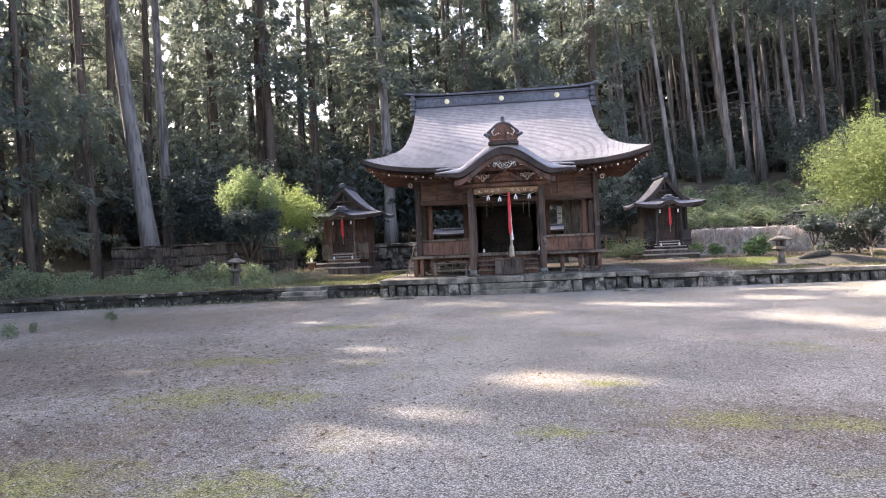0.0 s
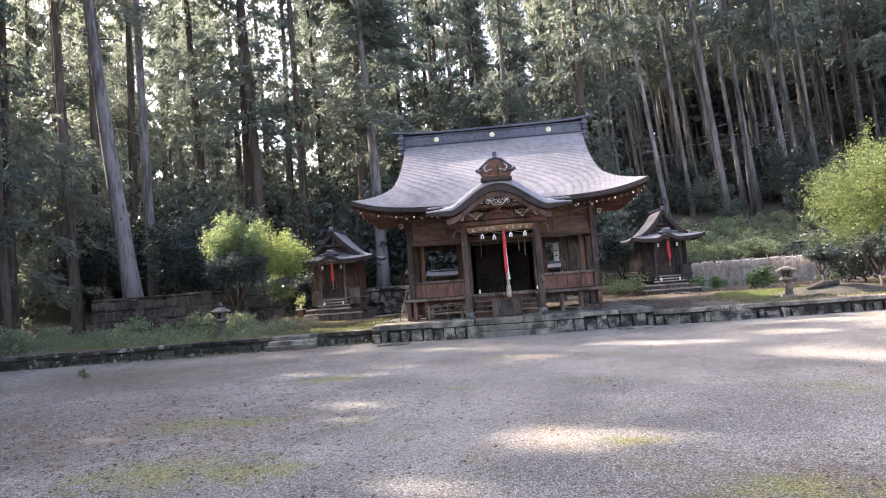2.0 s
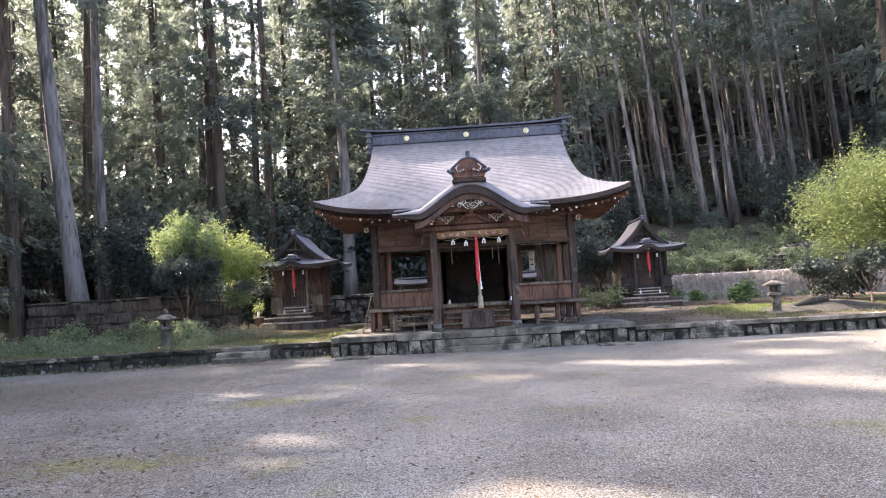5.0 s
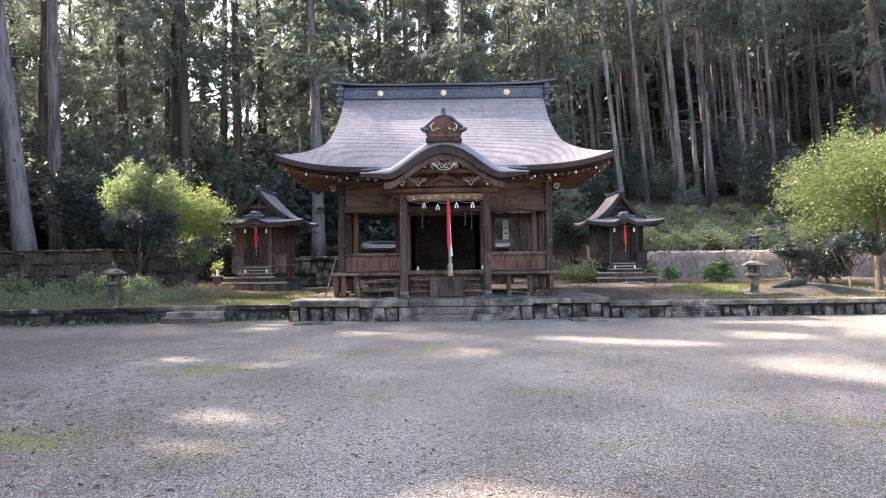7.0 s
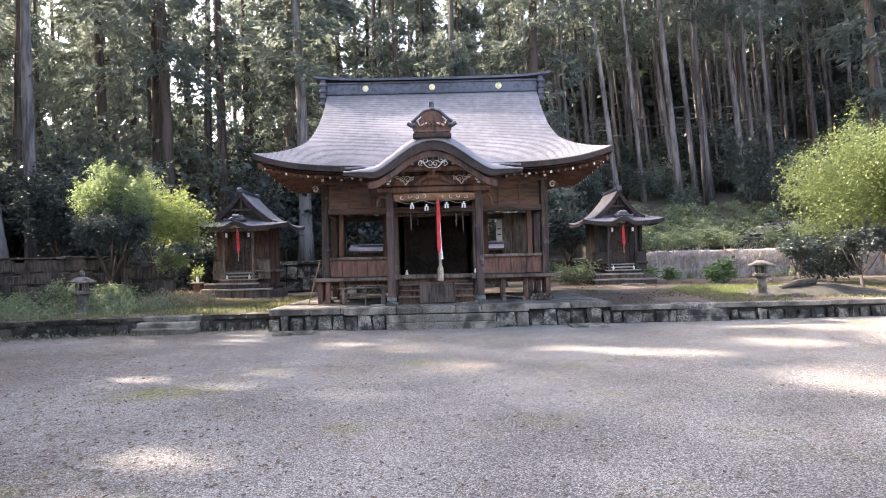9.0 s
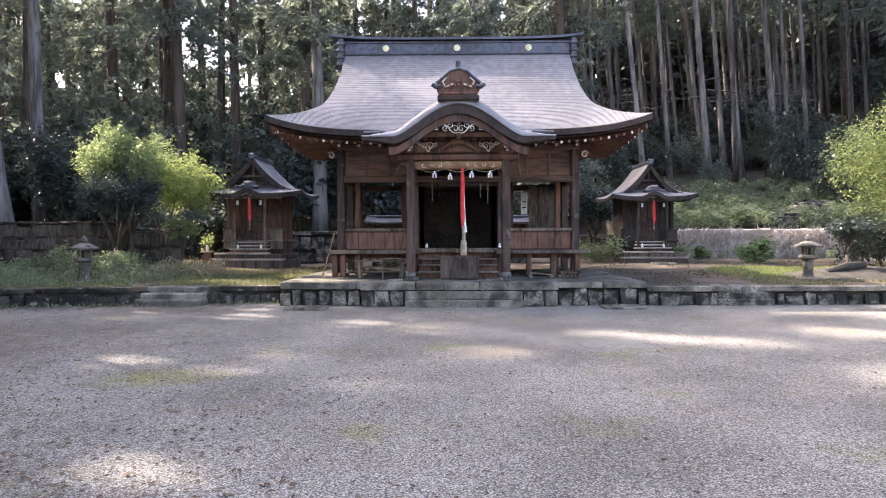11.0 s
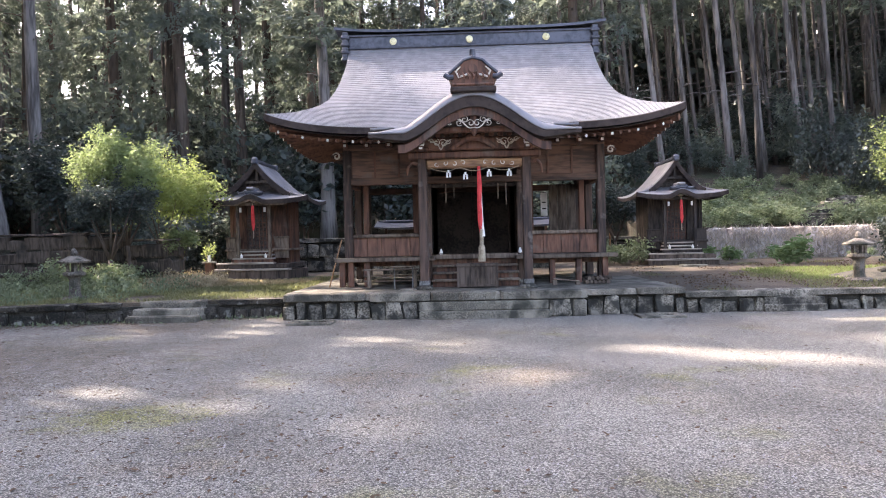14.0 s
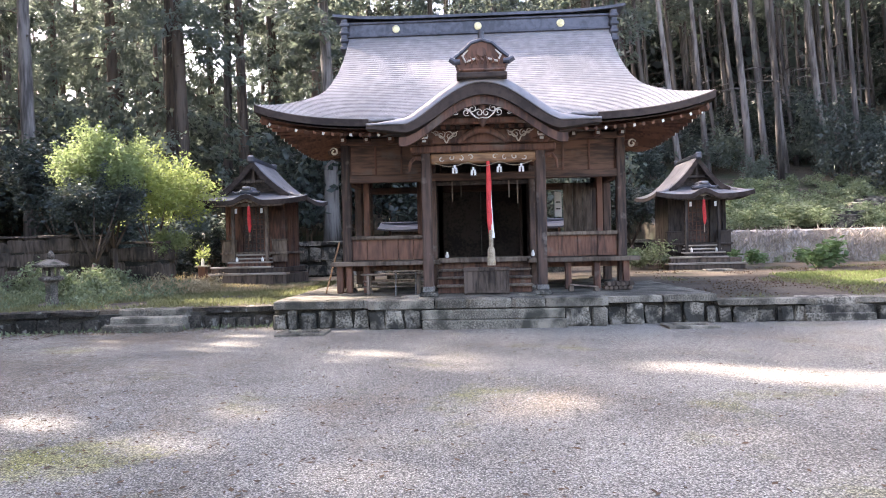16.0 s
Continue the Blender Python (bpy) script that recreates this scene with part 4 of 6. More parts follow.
    # crest on the porch hump
    hz = front_pt(0.5, 0.9).z
    crest = part("porch_crest", box(x - 0.24 * k, x + 0.24 * k, y + 0.02, y + 0.75 * k, hz, hz + 0.16 * k, 0.05 * k), COPPER_DARK, roof, "dark porch crest with turned-up tips")
    part("crest_top", box(x - 0.13 * k, x + 0.13 * k, y + 0.0, y + 0.7 * k, hz + 0.14 * k, hz + 0.25 * k, 0.03 * k), COPPER, crest)
    for s in (-1, 1):
        part("crest_tip", tube([(x + s * 0.2 * k, y + 0.03, hz + 0.05 * k), (x + s * 0.36 * k, y + 0.02, hz + 0.04 * k), (x + s * 0.44 * k, y + 0.02, hz + 0.09 * k)], [0.05 * k, 0.04 * k, 0.02 * k], 6), COPPER_DARK, crest)
    # body
    b0 = y + 0.95 * k
    for s in (-1, 1):
        for yy in (b0, b0 + 1.6 * k):
            part("post", box(x + s * 0.95 * k - 0.06 * k, x + s * 0.95 * k + 0.06 * k, yy - 0.06 * k, yy + 0.06 * k, z + 0.4 * k, ez + 0.1, 0.01), body_wood, sh)
        part("porch_post", box(x + s * 0.55 * k - 0.05 * k, x + s * 0.55 * k + 0.05 * k, y + 0.28 * k, y + 0.38 * k, z + 0.45 * k, ez - 0.1 * k, 0.01), grey, sh)
        part("side_wall", box(x + s * 0.95 * k - 0.02, x + s * 0.95 * k + 0.02, b0, b0 + 1.6 * k, z + 0.4 * k, ez + 0.1, 0.004), body_wood, sh)
        for q in range(6):
            part("side_board", box(x + s * 0.99 * k - 0.012, x + s * 0.99 * k + 0.012, b0 + 0.08 + q * 0.245 * k, b0 + 0.08 + (q + 0.93) * 0.245 * k, z + 0.35 * k, ez - 0.05, 0.004), body_wood, sh)
        part("front_wall", box(x + s * 0.45 * k, x + s * 0.93 * k, b0 - 0.02, b0 + 0.02, z + 0.85 * k, ez + 0.08, 0.004), body_wood, sh)
        part("fence_panel", box(x + s * 0.6 * k, x + s * 1.1 * k, b0 - 0.25 * k, b0 - 0.2 * k, z + 0.6 * k, z + 1.3 * k, 0.008), grey, sh, "greyed board veranda fence")
        part("fence_rail", box(x + s * 0.58 * k, x + s * 1.14 * k, b0 - 0.28 * k, b0 - 0.18 * k, z + 1.3 * k, z + 1.36 * k, 0.008), grey, sh)
        part("paper_streamer", box(x + s * 0.42 * k - 0.04 * k, x + s * 0.42 * k + 0.04 * k, y + 0.24 * k, y + 0.25 * k, ez - 0.42 * k, ez - 0.26 * k), PAPER, sh, "white folded paper streamer")
        part("sake_bottle", lathe([(0.035 * k, 0), (0.045 * k, 0.06 * k), (0.04 * k, 0.1 * k), (0.015 * k, 0.14 * k), (0.018 * k, 0.17 * k)], 10, (x + s * 0.42 * k, y + 0.24 * k, z + 0.62 * k)), PAPER, sh, "white porcelain offering bottle")
    part("back_wall", box(x - 0.95 * k, x + 0.95 * k, b0 + 1.58 * k, b0 + 1.62 * k, z + 0.4 * k, ez + 0.1, 0.004), body_wood, sh)
    # door backing is coloured near black for the shade behind the lattice
    doors = part("lattice_door", box(x - 0.44 * k, x + 0.44 * k, b0 + 0.02, b0 + 0.06, z + 0.95 * k, ez - 0.15 * k, 0.004), WOOD_SHADE, sh, "dark lattice doors")
    for q in range(7):
        a = x - 0.4 * k + q * 0.8 * k / 6
        part("lattice_bar", box(a - 0.012, a + 0.012, b0 - 0.005, b0 + 0.02, z + 0.97 * k, ez - 0.17 * k), WOOD, doors)
    for q in range(8):
        a = z + 1.05 * k + q * 0.16 * k
        part("lattice_bar", box(x - 0.43 * k, x + 0.43 * k, b0 - 0.008, b0 + 0.018, a, a + 0.02), WOOD, doors)
    part("lintel", box(x - 0.7 * k, x + 0.7 * k, y + 0.26 * k, y + 0.4 * k, ez - 0.2 * k, ez - 0.08 * k, 0.015), grey, sh)
    part("lintel_carving", scroll([(x + (i / 16 - 0.5) * 1.0 * k, ez - 0.03 * k + 0.03 * k * math.sin(i * 1.3)) for i in range(17)], 0.025 * k, y + 0.3 * k), SCROLL, sh, "faded carved band")
    part("front_beam", box(x - 1.05 * k, x + 1.05 * k, b0 - 0.06 * k, b0 + 0.06 * k, ez - 0.12 * k, ez + 0.02, 0.012), body_wood, sh)
    # base, steps
    part("floor", box(x - 1.14 * k, x + 1.14 * k, b0 - 0.32 * k, b0 + 1.78 * k, z + 0.86 * k, z + 0.94 * k, 0.012), grey, sh)
    part("under_floor", box(x - 1.0 * k, x + 1.0 * k, b0 - 0.1 * k, b0 + 1.65 * k, z + 0.3 * k, z + 0.86 * k, 0.01), body_wood, sh)
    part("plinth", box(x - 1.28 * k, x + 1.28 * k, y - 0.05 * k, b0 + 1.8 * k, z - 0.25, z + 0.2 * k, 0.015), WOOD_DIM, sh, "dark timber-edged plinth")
    part("plinth_step", box(x - 1.3 * k, x + 1.3 * k, y - 0.1 * k, y + 0.3 * k, z + 0.2 * k, z + 0.27 * k, 0.012), WOOD_PALE_GREY, sh)
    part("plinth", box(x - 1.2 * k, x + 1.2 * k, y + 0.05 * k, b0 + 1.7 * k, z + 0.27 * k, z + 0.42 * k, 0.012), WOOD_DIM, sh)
    part("plinth_step", box(x - 1.22 * k, x + 0.75 * k, y + 0.02 * k, y + 0.4 * k, z + 0.42 * k, z + 0.48 * k, 0.012), WOOD_PALE_GREY, sh)
    # treads are paler than the risers below them
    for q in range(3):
        part("step", box(x - (0.72 - 0.08 * q) * k, x + (0.72 - 0.08 * q) * k, y + (0.18 + 0.16 * q) * k, y + (0.42 + 0.16 * q) * k, z + (0.58 + 0.12 * q) * k, z + (0.63 + 0.12 * q) * k, 0.01), WOOD_PALE_GREY, sh)
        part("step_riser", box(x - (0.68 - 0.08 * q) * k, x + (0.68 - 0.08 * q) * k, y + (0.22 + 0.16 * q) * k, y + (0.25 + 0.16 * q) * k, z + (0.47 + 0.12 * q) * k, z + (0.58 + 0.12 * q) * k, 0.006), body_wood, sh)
    # red bell cloth
    part("bell_rope", tube([(x + 0.02, y + 0.22 * k, ez - 0.12 * k), (x + 0.03, y + 0.22 * k, z + 1.3 * k)], 0.015, 6), ROPE, sh)
    part("red_cloth", tube([(x + 0.02, y + 0.2 * k, ez - 0.2 * k), (x + 0.02, y + 0.2 * k, ez - 0.5 * k), (x + 0.035, y + 0.2 * k, ez - 0.85 * k), (x + 0.03, y + 0.2 * k, ez - 1.05 * k)], [0.045 * k, 0.06 * k, 0.062 * k, 0.025 * k], 8, flat=0.5), RED, sh, "red bell cloth")
    return sh


small_shrine("small_shrine", -7.62, 8.3, 0.6, 1.0, "small weathered wooden shrine with red bell cloth on the grassy terrace", 1.98)
small_shrine("small_shrine", 7.15, 9.2, 0.62, 0.95, "small greyed wooden shrine with red bell cloth before a pale wall", 1.65, WOOD_CHAR)

# ---- trees ----
def sprays_mesh(name, centres, heading, length, width, material, seed):
    """Needle sprays: slim pointed blades that start at centres and lie along heading."""
    rng = np.random.default_rng(seed)
    k = len(centres)
    d = heading + rng.normal(size=(k, 3)) * 0.55
    d /= np.linalg.norm(d, axis=1)[:, None] + 1e-9
    s = np.cross(d, rng.normal(size=(k, 3)))
    s /= np.linalg.norm(s, axis=1)[:, None] + 1e-9
    size = rng.uniform(0.6, 1.35, k)[:, None]
    v = np.empty((k, 3, 3))
    v[:, 0], v[:, 1], v[:, 2] = centres - s * width * size / 2, centres + s * width * size / 2, centres + d * length * size
    me = bpy.data.meshes.new(name)
    me.vertices.add(k * 3)
    me.vertices.foreach_set("co", v.ravel())
    me.loops.add(k * 3)
    me.loops.foreach_set("vertex_index", np.arange(k * 3))
    me.polygons.add(k)
    me.polygons.foreach_set("loop_start", np.arange(k) * 3)
    me.update(calc_edges=True)
    me.materials.append(material)
    return me


CROWN_POINTS = []


def cedar_crown(name, seed, tall, low, radius, count, leaf=0.35):
    """Drooping branches hung with tufts of sprays, with gaps between them; heights run from low to tall."""
    rng = np.random.default_rng(seed)
    pts, heads = [], []
    tuft = 11
    branches = max(18, count // (tuft * 9))
    per = max(2, count // (branches * tuft))
    for b in range(branches):
        f = rng.uniform(0, 1) ** 0.8
        z = low + (tall - low) * f
        r = radius * (1 - f) ** 0.7 * rng.uniform(0.5, 1.2) + 0.25
        a = rng.uniform(0, math.tau)
        out = np.array([math.cos(a), math.sin(a), 0.0])
        for t in rng.uniform(0.2, 1, per) ** 0.75:
            c = out * r * t + np.array([0, 0, z + 0.2 * r * t - 0.55 * r * t * t]) + rng.normal(size=3) * (0.1 + 0.3 * t) * np.array([1, 1, 0.5])
            pts.append(c + rng.normal(size=(tuft, 3)) * leaf * np.array([0.55, 0.55, 0.4]))
            heads.append(np.repeat((out * 0.8 + np.array([0, 0, -0.75]) + rng.normal(size=3) * 0.35)[None], tuft, 0))
    pts, heads = np.concatenate(pts), np.concatenate(heads)
    CROWN_POINTS.append(pts + heads * leaf * 0.4)
    return sprays_mesh(name, pts, heads, leaf * 1.25, leaf * 0.5, NEEDLE, seed)


def trunk_mesh(name, seed, tall, r, lean=0.0, material=None, bare=0.0):
    """A tapered, slightly wandering trunk with root flare, and stubs of dead branches."""
    rng = random.Random(seed)
    pts, rad = [], []
    n = 9
    dx, dy = rng.uniform(-0.1, 0.1), rng.uniform(-0.1, 0.1)
    for i in range(n + 1):
        f = i / n
        pts.append((lean * tall * f + dx * math.sin(f * 5), dy * math.sin(f * 4), tall * f - (0.6 if i == 0 else 0)))
        rad.append(r * (1 - 0.82 * f) * (1.35 if i == 0 else 1) + 0.02)
    bm = tube(pts, rad, 10)
    for k in range(9):
        z = tall * rng.uniform(0.15, 0.55)
        a, l = rng.uniform(0, math.tau), rng.uniform(0.5, 1.4)
        p = Vector((lean * z, 0, z))
        tube([p, p + Vector((math.cos(a) * l * 0.5, math.sin(a) * l * 0.5, 0.05)), p + Vector((math.cos(a) * l, math.sin(a) * l, -0.1))], [0.045, 0.03, 0.012], 4, bm)
    me = bpy.data.meshes.new(name)
    bm.to_mesh(me)
    bm.free()
    me.materials.append(material or BARK)
    me.polygons.foreach_set("use_smooth", [True] * len(me.polygons))
    return me


def cedar_kind(i, tall, low, radius, count, r, lean, bark, leaf=0.24):
    return trunk_mesh("trunk", 40 + i, tall, r, lean, bark), cedar_crown("crown", 60 + i, tall * 1.02, low, radius, count, leaf)


KINDS = [
    cedar_kind(0, 24, 7.0, 2.6, 8200, 0.26, 0.0, BARK),
    cedar_kind(1, 26, 4.0, 3.0, 9600, 0.3, 0.01, BARK_DARK),
    cedar_kind(2, 22, 9.0, 2.2, 7000, 0.2, -0.015, BARK_PALE),
    cedar_kind(3, 25, 2.5, 3.2, 10500, 0.3, 0.0, BARK_DARK),
    cedar_kind(4, 27, 14.0, 2.4, 3800, 0.175, -0.02, BARK_PALE),
    cedar_kind(5, 26, 10.5, 2.1, 3500, 0.115, -0.01, BARK),
    cedar_kind(6, 28, 15.0, 2.4, 6000, 0.33, 0.0, BARK_PALE),
    cedar_kind(7, 26, 3.5, 3.3, 2400, 0.32, 0.0, BARK_DARK, 0.5),
    cedar_kind(8, 28, 19.0, 2.0, 2600, 0.27, 0.0, BARK_DARK),
    cedar_kind(9, 28, 2.0, 3.0, 8500, 0.15, 0.0, BARK_DARK),
]


def cedar(kind, x, y, size=1.0, turn=0.0, wide=1.0, lean=0.0, label="tall dark cedar on the wooded slope", group="cedars of the forest"):
    tr = thing("cedar_tree", (x, y, height(x, y)), label, "tree", group)
    tr.rotation_euler = (0, radians(lean), 0)
    for nm, me in zip(("trunk", "crown"), KINDS[kind]):
        if nm == "crown" and x < -9:
            me = open_gaps(me, kind, x, y, size, turn, wide, lean)
        ob = new(nm, me)
        ob.parent = tr
        ob.rotation_euler = (0, 0, turn)
        ob.scale = (size * wide, size * wide, size)
    return tr


# bright ground patches for which the crowns are cut open: middle of each, and its radius
SUNNY = ((-8.4, 7.6, 1.0), (-9.2, 6.0, 1.0), (-8.0, 5.4, 0.8), (-9.8, 4.6, 0.7), (-6.8, 5.3, 1.3), (-7.7, 4.4, 1.0), (-6.1, 3.4, 1.3), (-5.8, 4.8, 0.9), (-7.6, 7.6, 0.8), (-3.6, 1.3, 0.7), (-2.7, -11.2, 0.35), (-1.6, -15.45, 0.45), (0.0, -13.5, 0.3), (0.8, -13.3, 0.25),
         (1.7, -4.0, 0.12), (2.3, -4.3, 0.14), (2.9, -4.6, 0.16), (3.5, -4.9, 0.16), (4.1, -5.2, 0.16), (-1.1, -3.8, 0.22), (-2.3, -2.8, 0.2),
         (-4.8, -6.5, 0.28), (-3.2, -7.2, 0.2), (-1.3, -7.8, 0.2), (-3.0, -6.1, 0.15), (0.0, -5.9, 0.2), (-7.2, -1.5, 0.35), (-5.0, -1.6, 0.2),
         (4.5, -7.4, 0.3), (5.4, -8.4, 0.4), (5.4, -7.1, 0.3), (6.2, -9.6, 0.5), (8.7, -4.0, 0.5), (10.0, -2.4, 0.5), (6.1, -4.0, 0.3), (-5.7, -11.8, 0.3))
DIM = [(x * 0.9 - 8.1, y * 0.9 - 15.3) for x in range(17) for y in range(17) if all(math.hypot(x * 0.9 - 8.1 - a, y * 0.9 - 15.3 - b) > r + 0.75 for a, b, r in SUNNY)]
DIM = np.array(DIM)
shade_depth = np.zeros(len(DIM))


def crown_world(kind, x, y, size, turn, wide, lean, step=1):
    p = CROWN_POINTS[kind][::step] * np.array([size * wide, size * wide, size])
    px, py = p[:, 0] * math.cos(turn) - p[:, 1] * math.sin(turn), p[:, 0] * math.sin(turn) + p[:, 1] * math.cos(turn)
    c, s = math.cos(radians(lean)), math.sin(radians(lean))
    return np.stack([px * c + p[:, 2] * s + x, py + y, p[:, 2] * c - px * s + height(x, y)], 1)


def shadows(p, level=0.2):
    """Where the shadows of points fall on the ground."""
    return p[:, :2] - (p[:, 2:] - level) * np.array([[TO_SUN.x, TO_SUN.y]]) / TO_SUN.z


def shade_of(*one):
    """How much of each dim spot a tree here would shade."""
    g = shadows(crown_world(*one, 3))
    near = (np.abs(g - np.array([0.0, -7.0])) < np.array([10.0, 10.0])).all(1)
    g = g[near]
    if not len(g):
        return np.zeros(len(DIM))
    d = ((g[:, None] - DIM[None]) ** 2).sum(2) < 0.2
    return d.sum(0) * (1.0 if one[0] == 7 else 0.25)


def open_gaps(crown, *one):
    """The crown with leaves cut away so that sun falls on the chosen patches of ground."""
    g = shadows(crown_world(*one))
    cut = np.zeros(len(g), bool)
    for x, y, r in SUNNY:
        near = np.nonzero((np.abs(g - np.array([x, y])) < r * 2 + 0.8).all(1))[0]
        for k in near:
            a, b = g[k]
            cut[k] |= math.hypot(a - x, b - y) / (r + 0.36) + 0.6 * noise.noise((a * 2.3, b * 2.3, r * 9)) < 1.25
    if not cut.any():
        return crown
    co = np.empty(len(crown.vertices) * 3)
    crown.vertices.foreach_get("co", co)
    v = co.reshape(-1, 3, 3)[~cut]
    me = bpy.data.meshes.new("crown")
    k = len(v)
    me.vertices.add(k * 3)
    me.vertices.foreach_set("co", v.ravel())
    me.loops.add(k * 3)
    me.loops.foreach_set("vertex_index", np.arange(k * 3))
    me.polygons.add(k)
    me.polygons.foreach_set("loop_start", np.arange(k) * 3)
    me.update(calc_edges=True)
    me.materials.append(NEEDLE)
    return me


def glade(x, y):
    """A narrow clearing up the slope, through which the sky shows."""
    return y > 26 and abs(x + 0.1 + 0.37 * (y + 18)) < 4.2


def forest():
    rng = random.Random(5)
    # trunks that stand out: kind, x, y, size, width, lean in degrees
    for kind, x, y, size, wide, lean in ((6, -17.3, 9.8, 1.0, 1.25, -6.5), (6, -19.5, 15.5, 1.0, 0.95, -1), (8, -20.95, 10.7, 1.0, 0.8, -2), (8, -23.2, 16.5, 0.95, 1.2, 0), (8, -25.6, 17.6, 1.0, 1.3, -2), (8, -16.2, 22.0, 1.0, 1.1, 0), (8, -13.2, 24.6, 1.0, 1.2, -1), (8, -23.8, 21.0, 1.0, 1.2, 1), (0, -18.9, 27.5, 1.05, 1.1, -1), (1, -20.1, 37.8, 1.1, 1.0, -1), (1, -10.2, 35.1, 1.1, 1.5, -1), (2, -7.45, 20.6, 1.0, 1.9, 0),
                                         (4, 17.6, 43.6, 1.0, 1.0, -3), (4, 19.2, 45.3, 1.05, 1.2, -5), (4, 20.5, 32.4, 0.95, 0.9, -3.5), (4, 19.6, 40, 1.0, 0.8, -5), (4, 24.2, 44, 1.0, 0.9, -4), (4, 25.3, 42, 1.0, 0.8, -3), (4, 14.6, 38, 1.0, 0.9, -1)):
        label = "tall pale-barked cedar trunk at the forest edge" if kind in (2, 4) else "tall dark cedar at the forest edge"
        turn = rng.uniform(0, 6)
        cedar(kind, x, y, size, turn, wide, lean, label)
        shade_depth[:] += shade_of(kind, x, y, size, turn, wide, lean)
    spots = [(-17.0, 9.6), (-19.6, 15.6), (-18.9, 27.5), (-7.3, 20.0), (17.6, 43.6), (21.5, 45.3), (20.5, 32.4)]

    def sow(count, x0, x1, y0, y1, gap, kinds, ok=lambda x, y: True, grow=1.0, slant=(-2, 1), pick=1):
        """Sows trees; pick: tries from which the one that shades the court best is kept."""
        made = tries = 0
        best = None
        while made < count and tries < count * 60:
            x, y = rng.uniform(x0, x1), rng.uniform(y0, y1)
            tries += 1
            if not ok(x, y) or glade(x, y) or any((x - a) ** 2 + (y - b) ** 2 < gap * gap for a, b in spots):
                continue
            one = (rng.choice(kinds), x, y, grow * rng.uniform(0.85, 1.15), rng.uniform(0, 6.28), rng.uniform(0.8, 1.15), rng.uniform(*slant))
            add = shade_of(*one) if x < -9 else np.zeros(len(DIM))
            score = np.minimum(add, np.maximum(0, 6 - shade_depth)).sum()
            if best is None or score > best[0]:
                best = (score, one, add)
            nth = seen_count[0] + 1
            seen_count[0] = nth
            if nth % pick:
                continue
            _, one, add = best
            best = None
            shade_depth[:] += add
            spots.append((one[1], one[2]))
            cedar(*one)
            made += 1
    seen_count = [0]
    # belt of cedars out of view, added to shade the court
    sow(38, -40, -17.5, -24, -1, 2.5, (7,), lambda x, y: x < -19 or y < -4, 1.25, pick=2)
    sow(11, -30, -20.5, 0, 12, 2.6, (9,), grow=1.1)
    # taller unseen cedars behind, added to shade the court's east side
    sow(15, -42, -26, -2, 13, 3.0, (7,), grow=1.36, pick=3)
    sow(26, -44, -14, 11, 46, 3.6, (0, 1, 0, 3), lambda x, y: (x < -17 or y > 18))
    sow(20, -16, 8, 24, 52, 3.2, (0, 1, 1, 3))
    sow(90, 9, 46, 31, 58, 1.4, (5, 4, 5, 5, 5), lambda x, y: y > 24 + max(0, (x - 14)) * 0.1, slant=(-6, -2))
    sow(14, 25, 46, 2, 26, 4.0, (3, 7))
    sow(32, -8, 65, 56, 85, 3.6, (7,))
    sow(38, -52, 2, 34, 62, 2.9, (7,))
    sow(8, -70, -8, 62, 85, 4.5, (7,))
    sow(10, -80, -46, 10, 60, 3.6, (7,), grow=1.1)
    sow(18, 8, 24, 25.5, 31, 1.5, (5, 5, 4), slant=(-6, -2))


forest()

# ---- terrace walls, platform, steps ----
def rock_mesh(name, seed, material, rough=0.12):
    """A unit block with uneven, worn corners, its base at z = 0."""
    rng = random.Random(seed)
    bm = bmesh.new()
    bmesh.ops.create_cube(bm, size=1)
    bmesh.ops.bevel(bm, geom=bm.edges[:], offset=0.11, segments=1, affect="EDGES", profile=0.5)
    for v in bm.verts:
        v.co += Vector((rng.uniform(-1, 1), rng.uniform(-1, 1), rng.uniform(-1, 1))) * rough * 0.5
        v.co.z += 0.5
    me = bpy.data.meshes.new(name)
    bm.to_mesh(me)
    bm.free()
    me.materials.append(material)
    return me


ROCKS = {k: [rock_mesh("stone", 100 + 10 * j + i, m, r) for i in range(6)] for j, (k, m, r) in enumerate((("stone", STONE, 0.22), ("slab", SLAB, 0.045), ("moss", MOSSY, 0.22), ("pale", PALE_WALL, 0.22), ("brown", WALL_BROWN, 0.2)))}
stone_rng = random.Random(11)


def stone(kind, x, y, z, w, d, h, parent, turn=0.0, name="stone"):
    """One block of a wall: middle of its foot, width, depth, height."""
    ob = new(name, stone_rng.choice(ROCKS[kind]))
    ob.parent = parent
    ob.location = Vector((x, y, z)) - base_of(parent)
    ob.rotation_euler = (0, 0, turn + stone_rng.choice((0, math.pi)))
    ob.scale = (w, d, h)
    return ob


